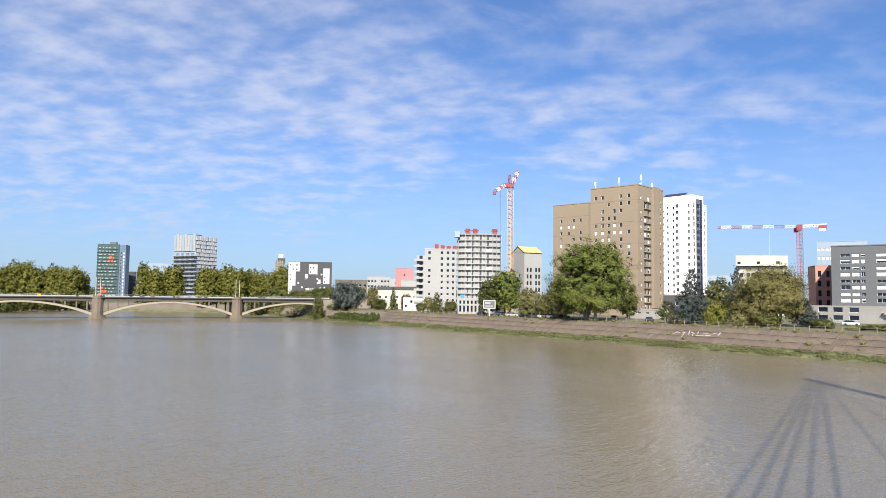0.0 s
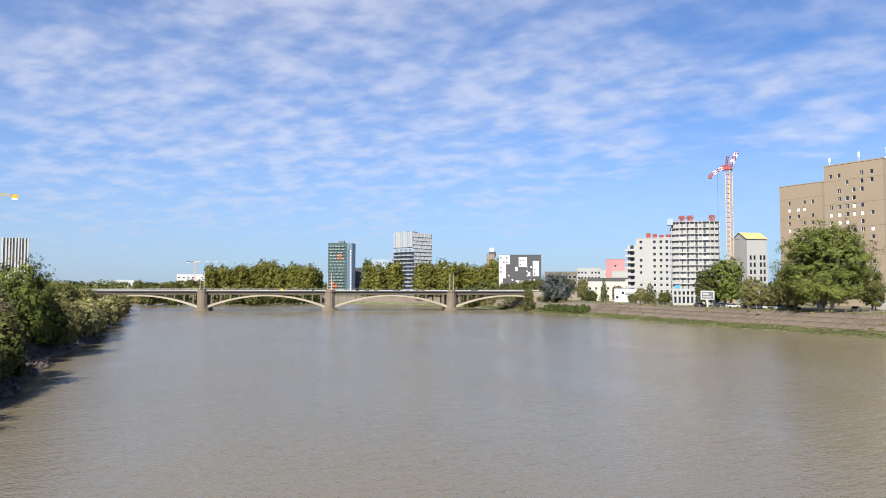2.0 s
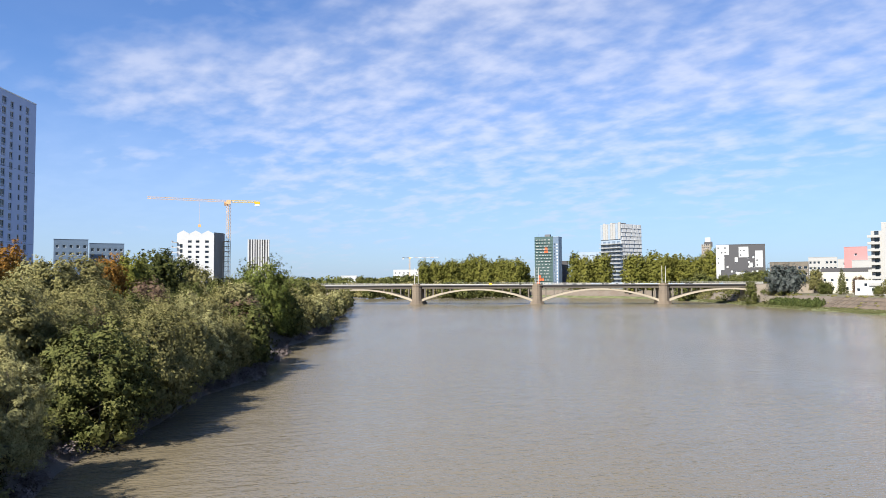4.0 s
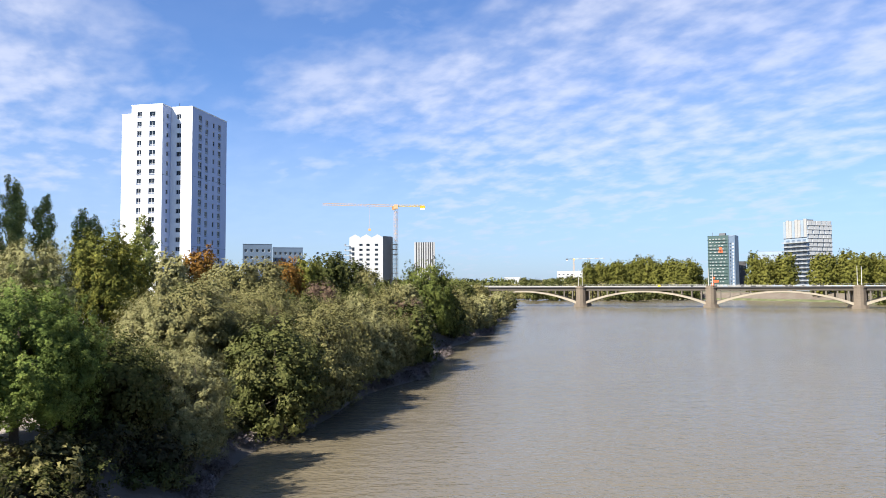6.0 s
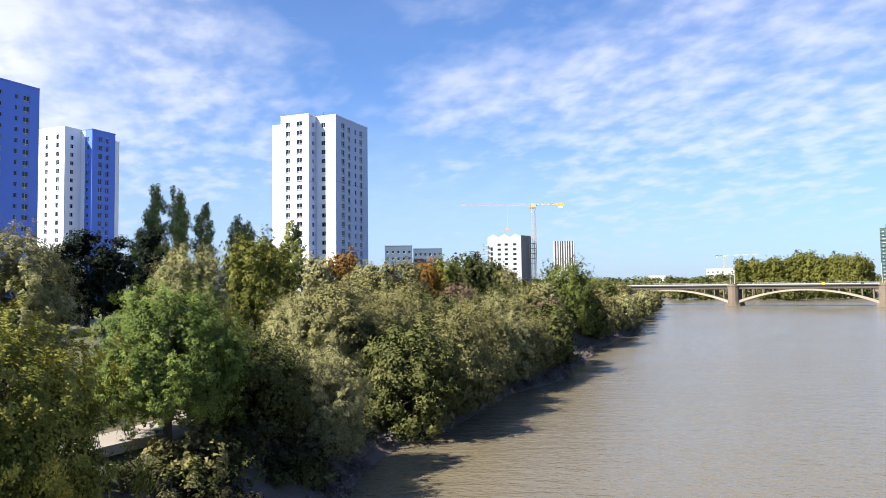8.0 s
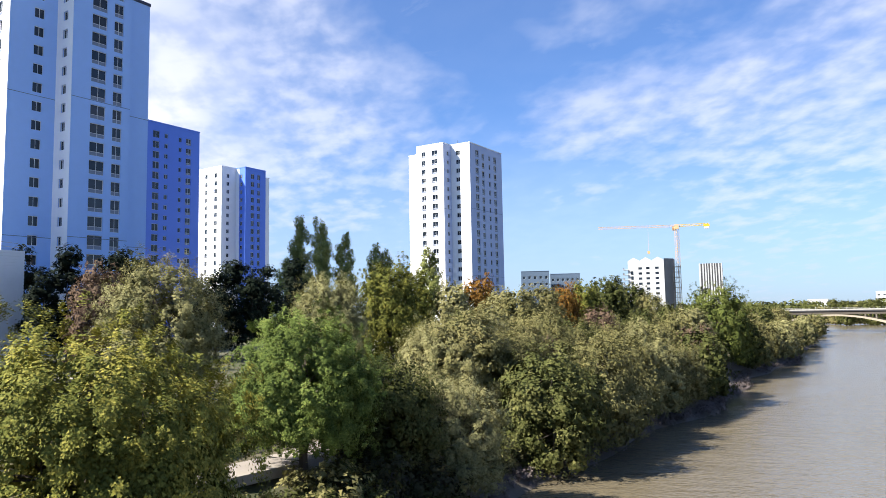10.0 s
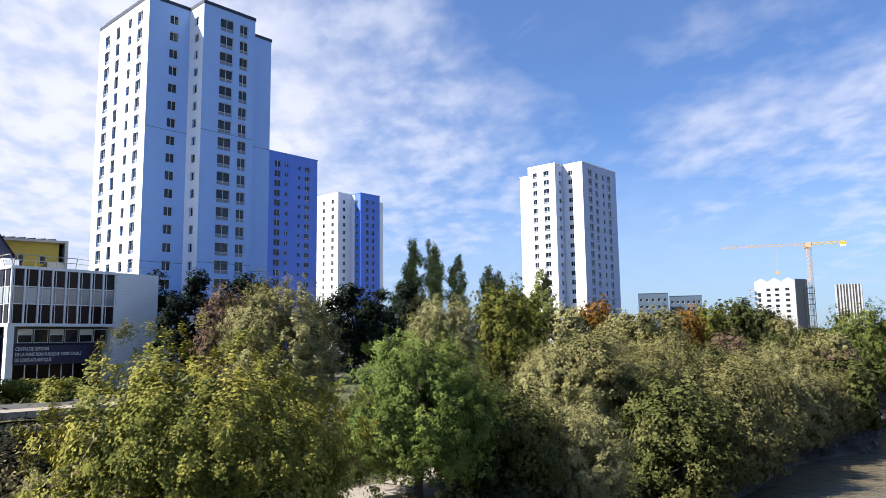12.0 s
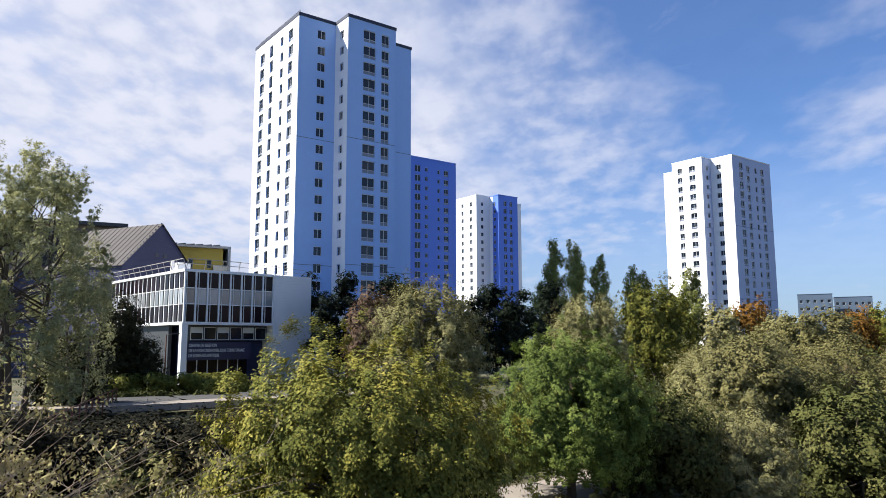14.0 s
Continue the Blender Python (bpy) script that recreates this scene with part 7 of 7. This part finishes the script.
PAINTS = [material("car paint " + n, c, 0.28, vary=0.03, bump=0, spec=0.6) for n, c in (("white", (0.75, 0.75, 0.74)), ("dark", (0.03, 0.032, 0.038)), ("silver", (0.42, 0.43, 0.45)), ("red", (0.35, 0.03, 0.025)), ("blue", (0.05, 0.08, 0.2)))]
LABELS = ["small white car parked on the quay", "dark car parked on the quay", "silver car parked on the quay", "red car parked on the quay", "blue car parked on the quay"]
for az, d, k, turn in ((-6.6, 262, 1, 20), (-8.2, 256, 1, 20), (-8.9, 252, 2, 20), (-10.0, 246, 1, 20), (-10.7, 243, 1, 20), (-11.5, 239, 0, 20), (-12.2, 236, 2, 20), (-13.0, 234, 1, 20), (-17.0, 226, 1, 60), (-19.6, 216, 1, 60), (-31.6, 226, 1, -30), (-33.2, 222, 2, -30)):
    x, y = polar(az, quay_d(az, d))
    make_car(PAINTS[k], LABELS[k], x, y, ground_z(x, y) + 0.02, turn)
for az, d, k, turn in ((69.6, 110, 0, 130), (68.9, 114, 2, 130), (63.2, 128, 0, 130), (71.6, 106, 1, 130)):
    x, y = polar(az, d)
    make_car(PAINTS[k], LABELS[k].replace("quay", "pale ground behind the trees"), x, y, 6.77, turn)


# ---- the far bank's edge ----
def far_bank_edge():
    rng = random.Random(31)
    pf = []
    for i in range(1500):
        s = rng.uniform(44, 380)
        x, y = river_xy(s, right_edge(s) + rng.uniform(0.3, 5.4))
        r = rng.uniform(0.35, 0.9)
        pf.append((x, y, ground_z(x, y) + 0.10, r * 1.8, r * 1.8, r * 0.30))
    v, f = leaf_cloud(pf, 75000, 0.15, 5, 2.4, -0.4, 0, 0.6, 3)
    tagged(new("bank_grass", cloud_mesh("bank_grass", v, f, L_BANK)), "tufted yellow-green grass along the far waterline", "grass", kind="stuff")
    pf = []
    for i in range(150):
        s = rng.uniform(262, 300)
        x, y = river_xy(s, right_edge(s) + rng.uniform(3.0, 7.0))
        pf.append((x, y, ground_z(x, y) + rng.uniform(0.5, 1.6), 0.7, 0.7, 1.3))
    v, f = leaf_cloud(pf, 16000, 0.3, 6, 4.0, -0.8, 0, 0.7, 3)
    tagged(new("reeds", cloud_mesh("reeds", v, f, L_REED)), "tall green reeds at the far waterline", "reeds", kind="stuff")
    pf = []
    for i in range(150):
        s = rng.uniform(50, 330)
        x, y = river_xy(s, right_edge(s) + rng.choice((rng.uniform(12.8, 14.5), rng.uniform(12.8, 14.5), rng.uniform(6, 13))))
        r = rng.uniform(0.2, 0.6)
        pf.append((x, y, ground_z(x, y) + 0.1, r * 1.6, r * 1.6, r * 0.7))
    v, f = leaf_cloud(pf, 15000, 0.22, 7, 1.6, 0, 0, 0.5, 3)
    tagged(new("weeds", cloud_mesh("weeds", v, f, L_OLIVE)), "weeds growing in the revetment and along its top", "weeds", kind="stuff")
    # sloping stone slabs of the revetment, three rows, uneven
    rev = new("revetment")
    tagged(rev, "sloping stone slab revetment with dark stains", "embankment", kind="structure")
    slabs = []
    for k in range(6):
        w = 2.2 + 0.35 * k
        sh = Shape()
        sh.box(-w / 2, w / 2, -1.25, 1.25, -0.2, 0.09)
        slabs.append(sh.mesh("slab", [M_SLAB]))
    slope = math.degrees(math.atan2(3.7, 7.0))
    for row in range(3):
        s = 46.0
        while s < 262:
            k = rng.randrange(6)
            w = 2.2 + 0.35 * k
            q = 7.1 + row * 2.35
            x, y = river_xy(s + w / 2, right_edge(s + w / 2) + q)
            part("slab", slabs[k], None, rev, m=pose(x, y, ground_z(x, y) + rng.uniform(0.0, 0.03), 0, 0, RIV + 90) @ pose(0, 0, 0, -slope + rng.uniform(-0.5, 0.5), rng.uniform(-0.5, 0.5), 0))
            s += w + 0.02
    # post and wire fence on top
    fe = thing("fence", "low post and wire fence along the quay edge", "fence", 0, 0, 0)
    last = None
    for i in range(64):
        s = 46 + i * 3.4
        x, y = river_xy(s, right_edge(s) + 14.2)
        z = ground_z(x, y)
        p = Shape()
        p.box(x - 0.07, x + 0.07, y - 0.07, y + 0.07, z - 0.2, z + 1.15)
        part("post", p, M_STONE, fe)
        if last:
            for h in (0.55, 1.0):
                wv = Shape()
                wv.rod((last[0], last[1], last[2] + h), (x, y, z + h), 0.025, n=4)
                part("wire", wv, M_STONE, fe)
        last = (x, y, z)
    # painted marks on the revetment and the quay wall: plain bars
    g = thing("graffiti", "white painted marks on the sloping stone", "graffiti", 0, 0, 0)
    for i in range(15):
        s = 114 - i * 0.95 + rng.uniform(-0.3, 0.3)
        x, y = river_xy(s, right_edge(s) + 9.3 + rng.uniform(-0.7, 0.7))
        b = Shape()
        hl, hw = rng.uniform(0.5, 1.15), rng.uniform(0.07, 0.16)
        b.box(-hw, hw, -hl, hl, 0.12, 0.15)
        part("bar", b, M_CHALK, g, m=pose(x, y, ground_z(x, y) + 0.06, 0, 0, RIV + 90) @ pose(0, 0, 0, -slope, 0, 0) @ pose(0, 0, 0, 0, 0, rng.choice((rng.uniform(-30, 30), rng.uniform(60, 120)))))
    q = thing("quay_wall", "low weathered quay wall with painted marks", "wall", 0, 0, 0)
    s = 292.0
    while s < 372:
        x, y = river_xy(s + 2, right_edge(s + 2) + 7.6)
        w = Shape()
        w.box(-2.05, 2.05, -0.3, 0.3, -1.2, 2.6)
        part("wall_block", w, M_STONE, q, m=pose(x, y, 1.9, 0, 0, RIV + 90))
        s += 4.15
    for i in range(9):
        s = 338 - i * 1.7
        x, y = river_xy(s, right_edge(s) + 7.25)
        b = Shape()
        hh = rng.uniform(1.0, 1.8)
        b.box(-0.6, 0.6, -0.34, -0.3, 0, hh)
        b.box(-0.3, 0.5, -0.345, -0.3, hh * 0.4, hh * 0.6, 1)
        part("painted_mark", b, [M_CREAM if i < 4 else M_WHITE, M_DGREY], q, m=pose(x, y, 2.2, 0, 0, RIV + 270 - 180))


L_BANK = leaf_material("bank grass blades", (0.038, 0.042, 0.016), (0.104, 0.108, 0.044), (0.158, 0.152, 0.074), 0.14, 0.1)
M_SLAB = material("revetment slab", (0.141, 0.106, 0.076), 0.9, vary=0.55, grain=2.2, stain=0.8, bump=0.9, other=(0.068, 0.052, 0.038), piece=0.13)
M_CHALK = material("faded white paint", (0.350, 0.327, 0.296), 0.9, vary=0.35, grain=4, stain=0.4)
far_bank_edge()

quay_rng = random.Random(77)
quay_spots = []
for i in range(90):
    s = quay_rng.uniform(296, 430)
    x, y = river_xy(s, right_edge(s) + quay_rng.uniform(3.5, 15.0))
    h = quay_rng.uniform(1.0, 3.4)
    quay_spots.append((x, y, ground_z(x, y) - 0.1, h, h * quay_rng.uniform(1.8, 2.8), 420, quay_rng.choice((0, 0, 1))))
thicket("quay_scrub", "olive and dark green scrub on the quay slope by the bridge", quay_spots, [L_OLIVE, L_DEEP], 63)


def billboard():
    """Roadside advertising panel on a post, with its plain printed face."""
    x, y = polar(-7.15, quay_d(-7.15, 246))
    t = thing("billboard", "white-framed advertising panel on a white post by the quay road", "billboard", x, y, ground_z(x, y), -8)
    p = Shape()
    p.box(-0.22, 0.22, -0.15, 0.15, -0.3, 2.6)
    part("post", p, M_OFFWHITE, t)
    f = Shape()
    f.box(-2.2, 2.2, -0.16, 0.16, 2.6, 5.6)
    part("panel_frame", f, M_OFFWHITE, t)
    g = Shape()
    g.box(-1.9, 1.9, -0.19, -0.165, 2.9, 5.3)
    g.box(-1.5, 1.2, -0.2, -0.188, 3.3, 3.7, 1)
    g.box(-1.5, 0.4, -0.2, -0.188, 4.2, 4.9, 1)
    part("poster", g, [M_GREY, M_CONC_W], t)


billboard()
